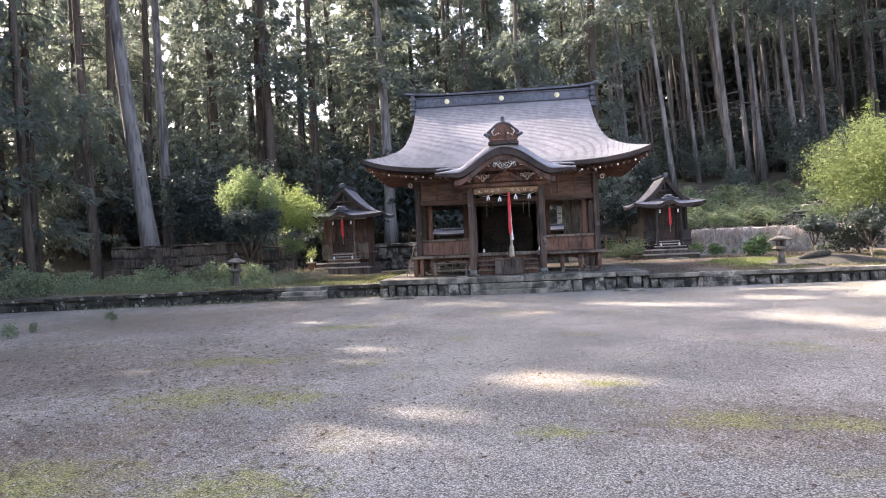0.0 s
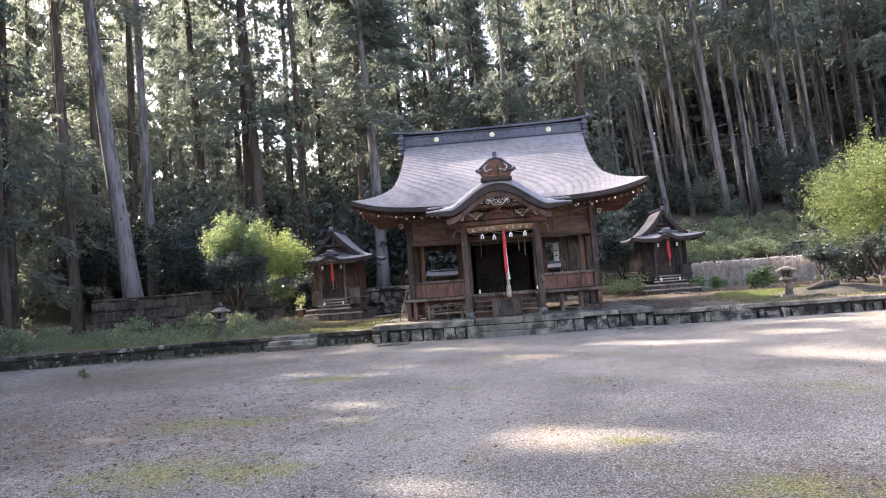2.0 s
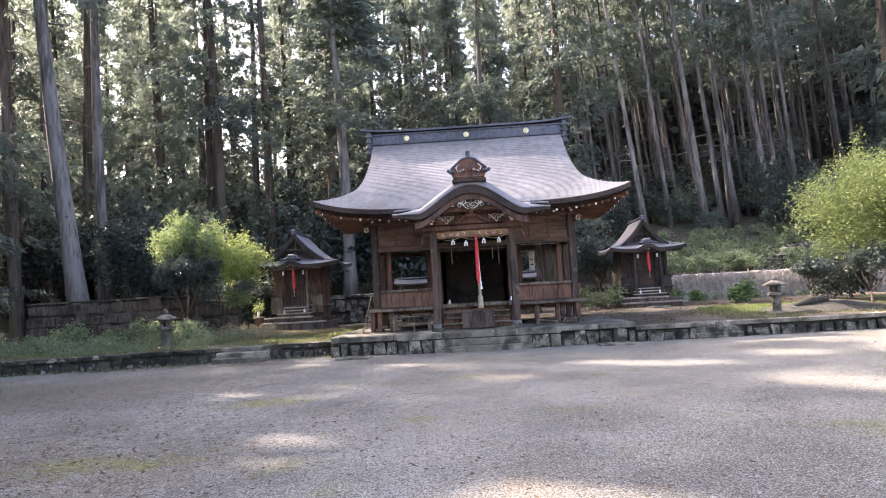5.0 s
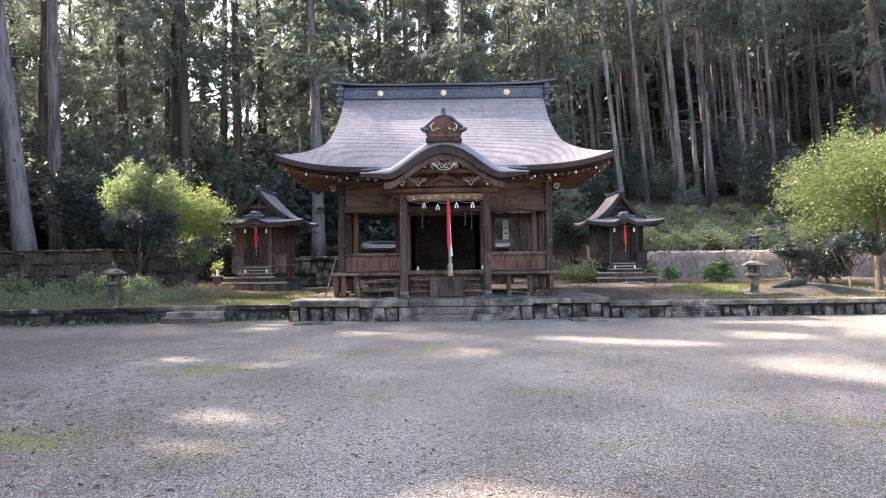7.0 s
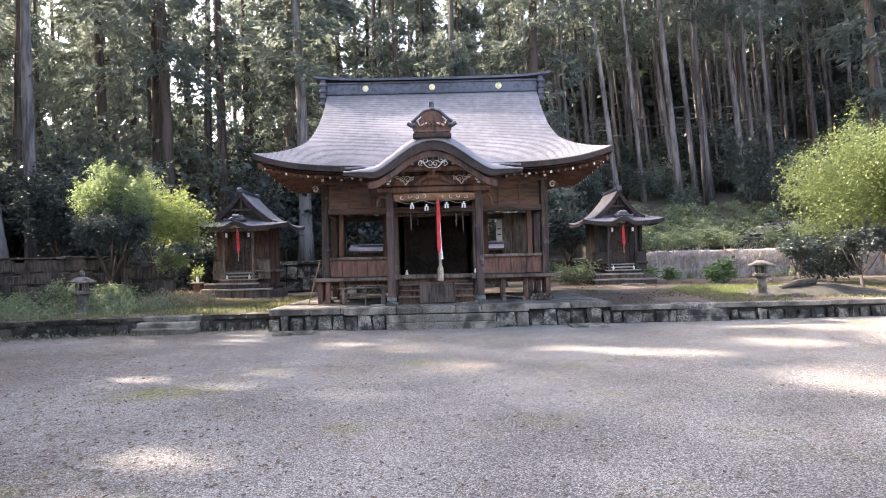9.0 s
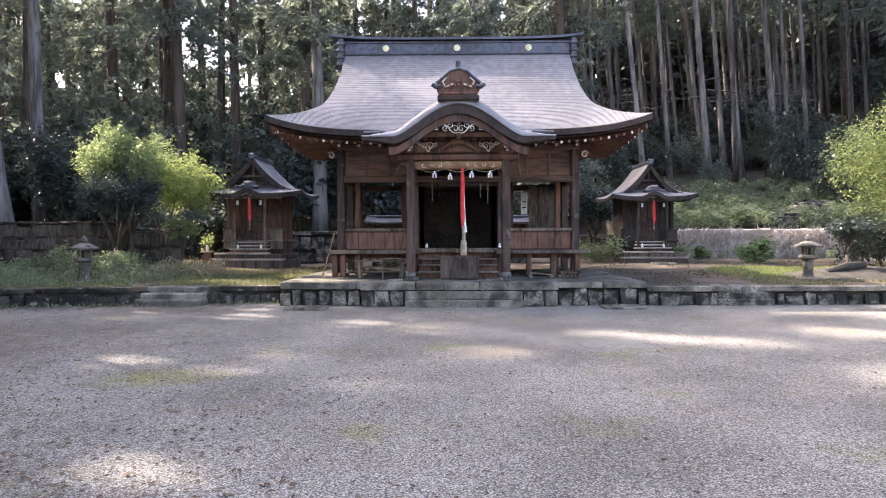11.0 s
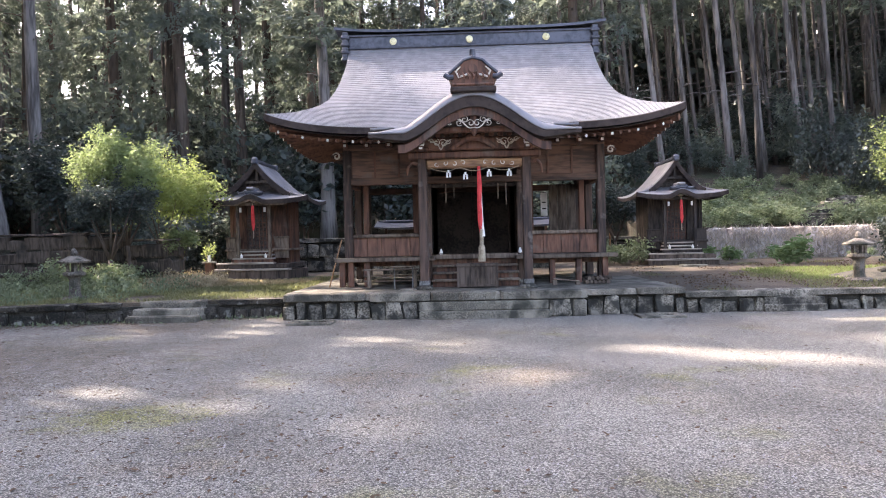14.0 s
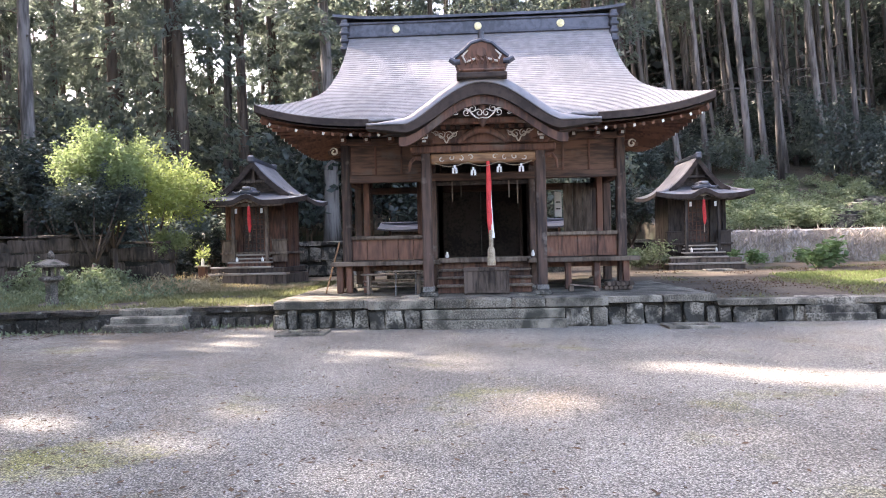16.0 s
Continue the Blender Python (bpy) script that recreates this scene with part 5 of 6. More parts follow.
def rubble_run(parent, kind, cap_kind, x0, y0, x1, y1, z0, z1, cap, wide=(0.24, 0.5), gap=0.045, rows=1, skip=()):
    """A course of rough stones with long cap stones above, from one end to the other."""
    d = Vector((x1 - x0, y1 - y0, 0))
    length, turn = d.length, math.atan2(d.y, d.x)
    d.normalize()
    back = Vector((-d.y, d.x, 0)) * 0.14
    hr = (z1 - z0 - cap) / rows
    for r in range(rows):
        p = 0.0
        while p < length - 0.05:
            w = min(stone_rng.uniform(*wide), length - p)
            c = Vector((x0, y0, 0)) + d * (p + w / 2) + back
            if not any(a < c.x < b for a, b in skip):
                s = stone_rng.uniform(0.66, 1.0)
                stone(kind, c.x, c.y + stone_rng.uniform(-0.02, 0.03), z0 + r * hr - 0.02, w - gap * stone_rng.uniform(0.6, 1.9), 0.3, hr * s + 0.02, parent, turn + stone_rng.uniform(-0.05, 0.05))
            p += w
    p = 0.0
    while cap and p < length - 0.05:
        w = min(stone_rng.uniform(0.6, 1.2), length - p)
        c = Vector((x0, y0, 0)) + d * (p + w / 2) + back
        if not any(a < c.x < b for a, b in skip):
            stone(cap_kind, c.x, c.y, z1 - cap, w - 0.012, 0.36, cap + stone_rng.uniform(-0.01, 0.008), parent, turn, "cap_stone")
        p += w


def core(name, x0, x1, y0, y1, z0, z1, label, category="wall", material=None):
    ob = part(name, box(x0, x1, y0, y1, z0, z1), material or JOINT)
    return tagged(ob, label, category, kind="structure")


def slanted_core(name, x0, y0, x1, y1, z0, z1, deep, label):
    bm = bmesh.new()
    lo = [bm.verts.new(p) for p in ((x0, y0, z0), (x1, y1, z0), (x1, y1 + deep, z0), (x0, y0 + deep, z0))]
    hi = [bm.verts.new((v.co.x, v.co.y, z1)) for v in lo]
    bm.faces.new(lo[::-1])
    bm.faces.new(hi)
    for i in range(4):
        bm.faces.new((lo[i], lo[(i + 1) % 4], hi[(i + 1) % 4], hi[i]))
    return tagged(part(name, bm, JOINT), label, "wall", kind="structure")


def terrace():
    # the low wall in front of the grassy terrace
    left = slanted_core("wall_terrace_west", -18.2, wall_line(-18.2) + 0.1, -4.4, wall_line(-4.41) + 0.1, -0.05, 0.33, 0.25, "low dark mossy stone terrace wall")
    rubble_run(left, "moss", "moss", -18.2, wall_line(-18.2), -4.42, wall_line(-4.41), 0.0, 0.43, 0.13, (0.25, 0.55), skip=((-7.85, -6.3),))
    right = slanted_core("wall_terrace_east", 4.3, wall_line(4.4) + 0.1, 24.0, wall_line(24.0) + 0.1, -0.05, 0.34, 0.25, "low grey stone terrace wall with cap stones")
    rubble_run(right, "stone", "slab", 4.32, wall_line(4.4), 24.0, wall_line(24.0), 0.0, 0.45, 0.13, (0.24, 0.5), skip=((5.95, 7.3),))
    # platform
    plat = core("platform", -4.3, 4.2, 0.5, 8.0, -0.05, 0.5, "stone-edged platform under the shrine hall", "platform")
    top = part("platform_top", box(-4.35, 4.25, 0.52, 8.0, 0.5, PLAT - 0.005), SLAB, plat)
    front = core("platform_front", -2.3, 2.1, 0.2, 0.5, -0.05, 0.4, "projecting stone front of the platform", "platform")
    rubble_run(plat, "stone", "slab", -4.4, 0.36, -2.42, 0.36, 0.0, PLAT, 0.17, (0.22, 0.42))
    rubble_run(plat, "stone", "slab", 2.2, 0.36, 4.3, 0.36, 0.0, PLAT, 0.15, (0.24, 0.42))
    # west and east edges
    for x, k in ((-4.28, -1), (4.18, 1)):
        for i in range(7):
            stone("slab", x, 1.1 + i * 1.05, PLAT - 0.17, 1.03, 0.3, 0.17, plat, math.pi / 2, "edge_stone")
            stone("stone", x, 1.1 + i * 1.05, 0.0, 1.0, 0.28, PLAT - 0.18, plat, math.pi / 2)
    # projecting front: long slab stones over rough blocks and two steps
    xs = [-2.45, -1.15, -0.55, 0.35, 1.0, 2.2]
    for a, b in zip(xs, xs[1:]):
        stone("slab", (a + b) / 2, 0.42, PLAT - 0.19, b - a - 0.006, 0.62, 0.195, front, 0, "slab")
    for a, w, kind in ((-2.28, 0.3, "stone"), (-1.94, 0.36, "stone"), (-1.58, 0.26, "stone"), (1.62, 0.44, "stone"), (2.03, 0.3, "slab")):
        stone(kind, a, 0.28, -0.02, w, 0.3, PLAT - 0.19 + 0.01, front)
    steps = thing("stone_steps", (0, 0.1, 0), "two long worn stone steps up to the platform", "steps")
    part("step", box(-1.38, 1.38, -0.04, 0.36, -0.05, 0.165, 0.02), SLAB, steps)
    part("step", box(-1.4, 1.36, 0.1, 0.45, 0.165, 0.36, 0.02), SLAB, steps)
    ws = thing("stone_steps", (-7.07, 0.7, 0), "three low mossy stone steps in the terrace wall", "steps")
    for i in range(3):
        part("step", box(-7.86 + 0.05 * i, -6.28 - 0.02 * i, 0.26 + 0.24 * i, 1.35, -0.05 + 0.145 * i, 0.03 + 0.14 * (i + 1) - 0.02, 0.03), SLAB, ws)
    es = thing("stone_steps", (6.62, 0.4, 0), "two dark low stone steps in the terrace wall", "steps")
    for i in range(3):
        part("step", box(5.96 + 0.02 * i, 7.28 - 0.02 * i, 0.3 + 0.07 * i, 0.95, -0.05 + 0.14 * i, 0.15 * (i + 1), 0.02), STONE, es)
    bs = thing("stone_steps", (16.5, 17.0, height(16.5, 17.0)), "rough grey stone steps climbing the weedy bank", "steps")
    for i in range(8):
        x, y = 14.7 + 0.52 * i, 15.3 + 0.55 * i
        stone("stone", x, y, height(x, y) - 0.15, 1.7 - 0.05 * (i % 3), 0.45, 0.72, bs, 0.12 * (i % 2), "step")
    # stone plinths round the small shrines
    for x, y, w in ((-7.6, 8.15, 3.6), (7.1, 9.0, 3.2)):
        pl = core("plinth_edge", x - w / 2 + 0.1, x + w / 2 - 0.1, y + 0.1, y + 3.6, 0.2, 0.46 if x < 0 else 0.62, "low rough stone edging under a small shrine", "edging")
        rubble_run(pl, "moss", "moss", x - w / 2, y, x + w / 2, y, 0.36 if x < 0 else 0.45, 0.52 if x < 0 else 0.68, 0.0, (0.3, 0.7))
    stone_slab = thing("stepping_stone", (7.2, 8.3, 0.6), "flat pale stepping stone before the shrine", "stone")
    part("slab", box(6.75, 7.6, 8.1, 8.5, 0.55, 0.7, 0.03), SLAB, stone_slab)
    # catch basins in the gravel
    for x, y in ((-3.6, -0.35), (3.6, -0.2)):
        dr = thing("catch_basin", (x, y, 0), "square stone-framed drain let into the gravel", "drain", "drains in the gravel")
        for a in (-0.24, 0.24):
            part("frame_stone", box(x - 0.46, x + 0.46, y + a - 0.08, y + a + 0.08, -0.05, 0.05, 0.015), SLAB, dr)
        for a in (-0.38, 0.38):
            part("frame_stone", box(x + a - 0.08, x + a + 0.08, y - 0.158, y + 0.158, -0.05, 0.046, 0.015), SLAB, dr)
        part("grate", box(x - 0.3, x + 0.3, y - 0.16, y + 0.16, 0.004, 0.012), JOINT, dr)


def old_walls():
    # the old stone wall behind the weeds
    w = core("wall_garden_west", -17.3, -9.3, 6.4, 6.75, 0.3, 1.72, "old brown streaked stone wall behind the weeds")
    rubble_run(w, "brown", "brown", -17.4, 6.3, -11.0, 6.3, 0.4, 2.17, 0.07, (0.3, 0.9), gap=0.004, rows=4)
    rubble_run(w, "brown", "brown", -11.0, 6.32, -9.2, 6.32, 0.4, 1.93, 0.07, (0.3, 0.9), gap=0.004, rows=3)
    b = core("wall_back_west", -9.0, -3.6, 14.6, 14.9, 0.4, 1.75, "grey-blue stone wall under the trees")
    rubble_run(b, "stone", "stone", -9.0, 14.5, -3.6, 14.5, 0.5, 1.9, 0.18, (0.5, 1.0), rows=2)
    bm = bmesh.new()
    nx, nz = 150, 9
    front = [[bm.verts.new((8.6 + 19.4 * a / nx, 13.55 + 0.12 * b / nz + 0.1 * noise.noise((a * 0.9, b * 0.55, 2.0)) + 0.05 * noise.noise((a * 2.3, b * 1.1, 7.0)), 0.4 + 1.5 * b / nz + (0.07 * noise.noise((a * 0.35, 0, 5.0)) if b == nz else 0))) for b in range(nz + 1)] for a in range(nx + 1)]
    rear = [bm.verts.new((c[nz].co.x, 14.7, c[nz].co.z + 0.05)) for c in front]
    for a in range(nx):
        for b in range(nz):
            bm.faces.new((front[a][b], front[a + 1][b], front[a + 1][b + 1], front[a][b + 1]))
        bm.faces.new((front[a][nz], front[a + 1][nz], rear[a + 1], rear[a]))
    tagged(part("wall_back_east", bm, PALE_WALL), "pale weathered retaining wall below the green bank", "wall", kind="structure")
    m = core("wall_back_middle", 3.6, 8.4, 16.6, 16.9, 0.4, 1.55, "low dark wall behind the hall")
    rubble_run(m, "moss", "slab", 3.6, 16.5, 8.4, 16.5, 0.5, 1.7, 0.14, (0.4, 0.8), rows=2)


def lantern(x, y, z, s, material, label):
    ln = thing("stone_lantern", (x, y, z), label, "stone lantern", "stone lanterns")
    part("base", lathe([(0.3, -0.08), (0.3, 0.05), (0.24, 0.1)], 6, (x, y, z)), material, ln)
    part("shaft", lathe([(0.15 * s, 0.1), (0.125 * s, 0.2), (0.12 * s, 0.5 * s), (0.14 * s, 0.56 * s)], 8, (x, y, z)), material, ln)
    part("platform", lathe([(0.14 * s, 0.56 * s), (0.25 * s, 0.62 * s), (0.25 * s, 0.68 * s), (0.18 * s, 0.7 * s)], 6, (x, y, z)), material, ln)
    fb = part("light_box", lathe([(0.06 * s, 0.7 * s), (0.06 * s, 0.9 * s)], 6, (x, y, z)), JOINT, ln)
    for k in range(4):
        a = k * math.pi / 2 + math.pi / 4
        px, py = x + 0.14 * s * math.cos(a), y + 0.14 * s * math.sin(a)
        part("corner_post", box(px - 0.03 * s, px + 0.03 * s, py - 0.03 * s, py + 0.03 * s, z + 0.69 * s, z + 0.91 * s, 0.006), material, fb)
    part("roof", lathe([(0.2 * s, 0.9 * s), (0.36 * s, 0.91 * s), (0.37 * s, 0.95 * s), (0.22 * s, 1.02 * s), (0.1 * s, 1.08 * s)], 6, (x, y, z)), material, ln)
    part("finial", lathe([(0.05 * s, 1.07 * s), (0.085 * s, 1.13 * s), (0.07 * s, 1.2 * s), (0.015 * s, 1.27 * s)], 10, (x, y, z)), material, ln)


terrace()
old_walls()
lantern(-9.95, 1.95, height(-9.95, 1.95), 1.02, LANTERN, "small mossy stone lantern among the weeds")
lantern(9.15, 2.4, height(9.15, 2.4), 0.97, LANTERN, "small grey stone lantern on the grass")

# ---- things in and about the hall ----
def paper_streamer(x, y, z, parent):
    bm = bmesh.new()
    for i, (dx, dz) in enumerate(((0, 0), (0.03, -0.05), (-0.03, -0.05), (0.035, -0.1), (-0.035, -0.1))):
        box(x + dx - 0.022, x + dx + 0.022, y - 0.003 + 0.004 * (i % 2), y + 0.003 + 0.004 * (i % 2), z + dz - 0.06, z + dz + 0.005, 0, bm)
    part("paper_streamer", bm, PAPER, parent, "white zigzag paper streamer")


def hall_things():
    rope = thing("sacred_rope", (C, 0.93, 3.3), "thin straw rope with white paper streamers under the lintel", "rope")
    pts = [(C - 1.0 + 2.0 * i / 20, 0.93, 3.31 - 0.09 * math.sin(math.pi * ((i / 20 * 3) % 1))) for i in range(21)]
    part("rope", tube(pts, 0.008, 6), ROPE, rope)
    for x in (-0.58, -0.2, 0.33, 0.78):
        paper_streamer(C + x, 0.925, 3.24 - (0.05 if x == -0.2 else 0), rope)
    bell = thing("bell_cord", (C + 0.12, 0.9, 1.2), "red and white bell cloth with a thick rope tassel", "bell cord")
    x = C + 0.1
    part("red_cloth", tube([(x, 0.98, 3.32), (x + 0.01, 0.95, 2.9), (x, 0.94, 2.5), (x + 0.012, 0.93, 2.1), (x + 0.02, 0.93, 1.78)], [0.035, 0.055, 0.05, 0.06, 0.03], 10, flat=0.6), RED, bell)
    part("white_cloth", tube([(x + 0.05, 0.955, 2.8), (x + 0.05, 0.94, 2.4), (x + 0.06, 0.92, 2.0), (x + 0.075, 0.91, 1.74)], [0.008, 0.016, 0.024, 0.04], 8, flat=0.6), PAPER, bell, "white cloth strip")
    part("cord", tube([(x + 0.03, 0.93, 1.9), (x + 0.03, 0.93, 1.5)], 0.045, 8), ROPE, bell)
    part("tassel", tube([(x + 0.03, 0.93, 1.55), (x + 0.03, 0.93, 1.5), (x + 0.03, 0.93, 1.18)], [0.05, 0.075, 0.085], 10), ROPE, bell, "frayed grey rope tassel")
    ob = thing("offering_box", (C + 0.03, 1.55, PLAT), "slatted wooden offering box before the hall steps", "offering box")
    x0, x1, y0, y1, z0, z1 = C - 0.45, C + 0.51, 1.36, 1.72, PLAT, PLAT + 0.56
    part("body", box(x0 + 0.03, x1 - 0.03, y0 + 0.03, y1 - 0.03, z0 + 0.02, z1 - 0.03, 0.004), WOOD_DIM, ob)
    for a in (x0, x1 - 0.06):
        for b in (y0, y1 - 0.06):
            part("leg", box(a, a + 0.06, b, b + 0.06, z0, z1, 0.006), WOOD_DIM, ob)
    for k in range(7):
        a = x0 + 0.08 + k * 0.117
        part("slat", box(a, a + 0.09, y0 + 0.012, y0 + 0.03, z0 + 0.08, z1 - 0.08, 0.004), WOOD_DIM, ob)
    part("rim", box(x0 - 0.01, x1 + 0.01, y0 - 0.01, y0 + 0.05, z1 - 0.07, z1, 0.006), WOOD_DIM, ob)
    part("rim", box(x0 - 0.01, x1 + 0.01, y1 - 0.05, y1 + 0.01, z1 - 0.07, z1, 0.006), WOOD_DIM, ob)
    for k in range(8):
        a = x0 + 0.05 + k * 0.115
        part("top_bar", box(a, a + 0.05, y0 + 0.05, y1 - 0.05, z1 - 0.05, z1 - 0.01, 0.005), WOOD_DIM, ob)
    for px in (-1.55, 0.86):
        pad = thing("stone_pad", (C + px, 1.2, PLAT), "flat pale stone let into the platform", "stone")
        part("pad", lathe([(0.2, -0.02), (0.2, 0.015), (0.17, 0.03)], 9, (C + px, 0.98, PLAT)), SLAB, pad)
    # bench and stool under the veranda
    be = thing("wooden_bench", (-2.1, 1.95, PLAT), "greyed slatted wooden bench below the veranda", "bench")
    for z, y in ((0.98, 1.85), (0.98, 2.02), (0.82, 2.14), (0.7, 2.14)):
        part("slat", box(-2.86, -1.5, y - 0.07, y + 0.07, z, z + 0.035, 0.008), WOOD_GREY, be)
    for x in (-2.7, -1.6):
        for y in (1.82, 2.14):
            part("leg", box(x - 0.03, x + 0.03, y - 0.03, y + 0.03, PLAT, 0.98, 0.006), WOOD_GREY, be)
    st = thing("folding_stool", (-1.85, 1.5, PLAT), "small metal-legged stool with a worn flat top", "stool")
    part("seat", box(-2.1, -1.56, 1.38, 1.66, 1.06, 1.09, 0.01), WOOD_GREY, st)
    for x in (-2.05, -1.62):
        part("leg", tube([(x, 1.42, PLAT), (x, 1.6, 1.06)], 0.012, 6), METAL, st)
        part("leg", tube([(x, 1.6, PLAT), (x, 1.42, 1.06)], 0.012, 6), METAL, st)
    pole = thing("leaning_pole", (-3.75, 2.6, PLAT), "pale pole leaning on the hall's corner post", "pole")
    part("pole", tube([(-3.8, 2.55, PLAT), (-3.5, 2.75, 1.75)], 0.018, 6), WOOD_PALE, pole)
    pl = thing("leaning_plank", (2.0, 2.1, PLAT), "weathered plank lying askew under the veranda", "plank")
    part("plank", box(1.7, 2.3, 1.7, 1.86, 0.66, 0.69, 0.006, turn=Matrix.Rotation(radians(6), 3, "Y").to_4x4()), WOOD_GREY, pl)
    for dx, dz in ((1.72, 0.0), (2.26, 0.0)):
        part("support", box(dx - 0.05, dx + 0.05, 1.7, 1.86, PLAT, 0.655 + (0.02 if dx < 2 else -0.03), 0.006), WOOD_GREY, pl)
    rng = random.Random(3)
    for i in range(12):
        x, z = 2.5 + 0.1 * (i % 6) + 0.05 * (i // 6), PLAT + 0.05 + 0.085 * (i // 6)
        log = thing("firewood_log", (x, 2.0, PLAT), "short split firewood log in a small pile", "log", "firewood pile")
        part("log", tube([(x, 1.85 + rng.uniform(-0.04, 0.04), z), (x, 2.2, z)], 0.047, 7), WOOD_GREY, log)
    for x, s in ((1.5, 1), (-1.12, 1)):
        cup = thing("offering_cup", (C + x * 0.76, 2.8, 1.3), "small white offering cup", "cup")
        part("cup", lathe([(0.03, 0.02), (0.05, 0.05), (0.035, 0.1), (0.02, 0.16)], 10, (C + x * 0.76, 2.8, 1.3)), PAPER, cup)


def back_shrine(x, y, z, s):
    """A small roofed altar seen through the hall's windows."""
    sh = thing("altar_shrine", (x, y, z), "small altar house with a flat blue-grey metal roof behind the hall", "small shrine", "altar houses behind the hall")
    part("plinth", box(x - 0.7 * s, x + 0.7 * s, y, y + 1.2 * s, z - 0.2, z + 0.75 * s, 0.03), STONE, sh)
    part("body", box(x - 0.5 * s, x + 0.5 * s, y + 0.2 * s, y + 1.0 * s, z + 0.75 * s, z + 1.75 * s, 0.015), WOOD_SHADE, sh)
    for a in (-1, 1):
        part("post", box(x + a * 0.55 * s - 0.04, x + a * 0.55 * s + 0.04, y + 0.1 * s, y + 0.18 * s, z + 0.75 * s, z + 1.8 * s, 0.008), WOOD, sh)
        part("roof_slope", shell(lambda u, v: Vector((x + (u * 2 - 1) * 0.95 * s, y + 0.6 * s - a * 0.95 * s * v, z + 2.05 * s - 0.24 * s * (1.4 * v - 0.4 * v * v) + 0.06 * abs(u * 2 - 1) ** 3)), 10, 6, 0.05), COPPER_DARK, sh)
    part("ridge", box(x - 0.9 * s, x + 0.9 * s, y + 0.5 * s, y + 0.7 * s, z + 2.03 * s, z + 2.12 * s, 0.02), COPPER_DARK, sh)


def flower_stand(x, y, z):
    st = thing("flower_stand", (x, y, z), "narrow wooden stand holding a bunch of yellow-green sprigs", "flower stand")
    part("post", box(x - 0.12, x + 0.12, y - 0.1, y + 0.1, z - 0.1, z + 0.62, 0.01), WOOD, st)
    part("top", box(x - 0.2, x + 0.2, y - 0.16, y + 0.16, z + 0.62, z + 0.67, 0.01), WOOD_PALE_GREY, st)
    part("vase", lathe([(0.04, 0.67), (0.055, 0.72), (0.04, 0.85), (0.05, 0.88)], 10, (x, y, z)), PAPER, st)
    rng = np.random.default_rng(44)
    c = new("sprigs", leaves_mesh("sprigs", rng.normal(size=(160, 3)) * np.array([0.09, 0.08, 0.12]) + np.array([0, 0, 1.0]), 0.09, 0.04, LIME, 44, droop=-0.6))
    c.parent = st
    tagged(c, "bunch of yellow-green sprigs", kind="stuff")


def stakes():
    for x, y, h in ((5.2, 15.6, 1.15), (6.1, 16.0, 1.3), (5.6, 15.9, 0.9)):
        s = thing("wooden_stake", (x, y, height(x, y)), "pale sunlit wooden stake behind the hall", "stake", "stakes behind the hall")
        part("stake", tube([(x, y, height(x, y) - 0.2), (x + 0.02, y, height(x, y) + h)], [0.05, 0.04], 7), WOOD_PALE, s)


flower_stand(-8.95, 8.0, height(-8.95, 8.0))
stakes()
hall_things()
back_shrine(-2.65, 9.4, 0.5, 0.92)
back_shrine(2.0, 9.6, 0.5, 0.92)

# ---- shrubs, weeds, grass, gravel, litter ----
def ball_points(rng, k, r, lobes, squash=0.8, hollow=0.35):
    """Places of leaves in an uneven crown: many overlapping lobes, with loose sprays reaching out of them."""
    out = []
    total = sum(q[3] ** 2 for q in lobes)
    for cx, cy, cz, lr in lobes:
        n = int(0.8 * k * lr ** 2 / total)
        d = rng.normal(size=(n, 3))
        d /= np.linalg.norm(d, axis=1)[:, None]
        rad = (hollow + (1 - hollow) * rng.uniform(0, 1, n) ** 0.7)[:, None] * lr
        out.append(np.array([cx, cy, cz * squash]) + d * rad * np.array([1, 1, squash]) + rng.normal(size=(n, 3)) * 0.07 * r)
        for _ in range(3):
            m = max(3, n // 12)
            a = rng.normal(size=3) + np.array([0, 0, 0.9])
            a /= np.linalg.norm(a)
            s = np.array([cx, cy, cz * squash]) + a * lr * 0.8
            t = rng.uniform(0, 1, m)[:, None]
            out.append(s + a * t * lr * rng.uniform(0.5, 1.1) + rng.normal(size=(m, 3)) * 0.035 * r)
    return np.concatenate(out)


def lobes_of(seed, r, count, spread=0.62, flat=0.7):
    rng = random.Random(seed)
    out = [(0, 0, 0, r * 0.5)]
    for i in range(count * 2):
        a, e = rng.uniform(0, math.tau), rng.uniform(-0.6, 1.2)
        d = r * spread * rng.uniform(0.5, 1.35)
        out.append((math.cos(a) * d * math.cos(e), math.sin(a) * d * math.cos(e), math.sin(e) * d * flat, r * rng.uniform(0.16, 0.36)))
    return out


def limbs(x, y, z, to, r, seed, count=6, spread=0.8):
    rng = random.Random(seed)
    fork = z + (to - z) * 0.4
    bm = tube([(x, y, z - 0.15), (x + 0.03, y, z + 0.1), (x - 0.03, y + 0.02, fork)], [r * 1.35, r, r * 0.8], 8)
    for i in range(count):
        a = i * math.tau / count + rng.uniform(-0.4, 0.4)
        s = spread * rng.uniform(0.6, 1.1)
        p = Vector((x - 0.03, y + 0.02, fork - 0.05))
        e = Vector((x + math.cos(a) * s, y + math.sin(a) * s, to + rng.uniform(-0.2, 0.6)))
        tube([p, p.lerp(e, 0.5) + Vector((0, 0, -0.12)), e], [r * 0.55, r * 0.4, r * 0.12], 6, bm)
    return bm


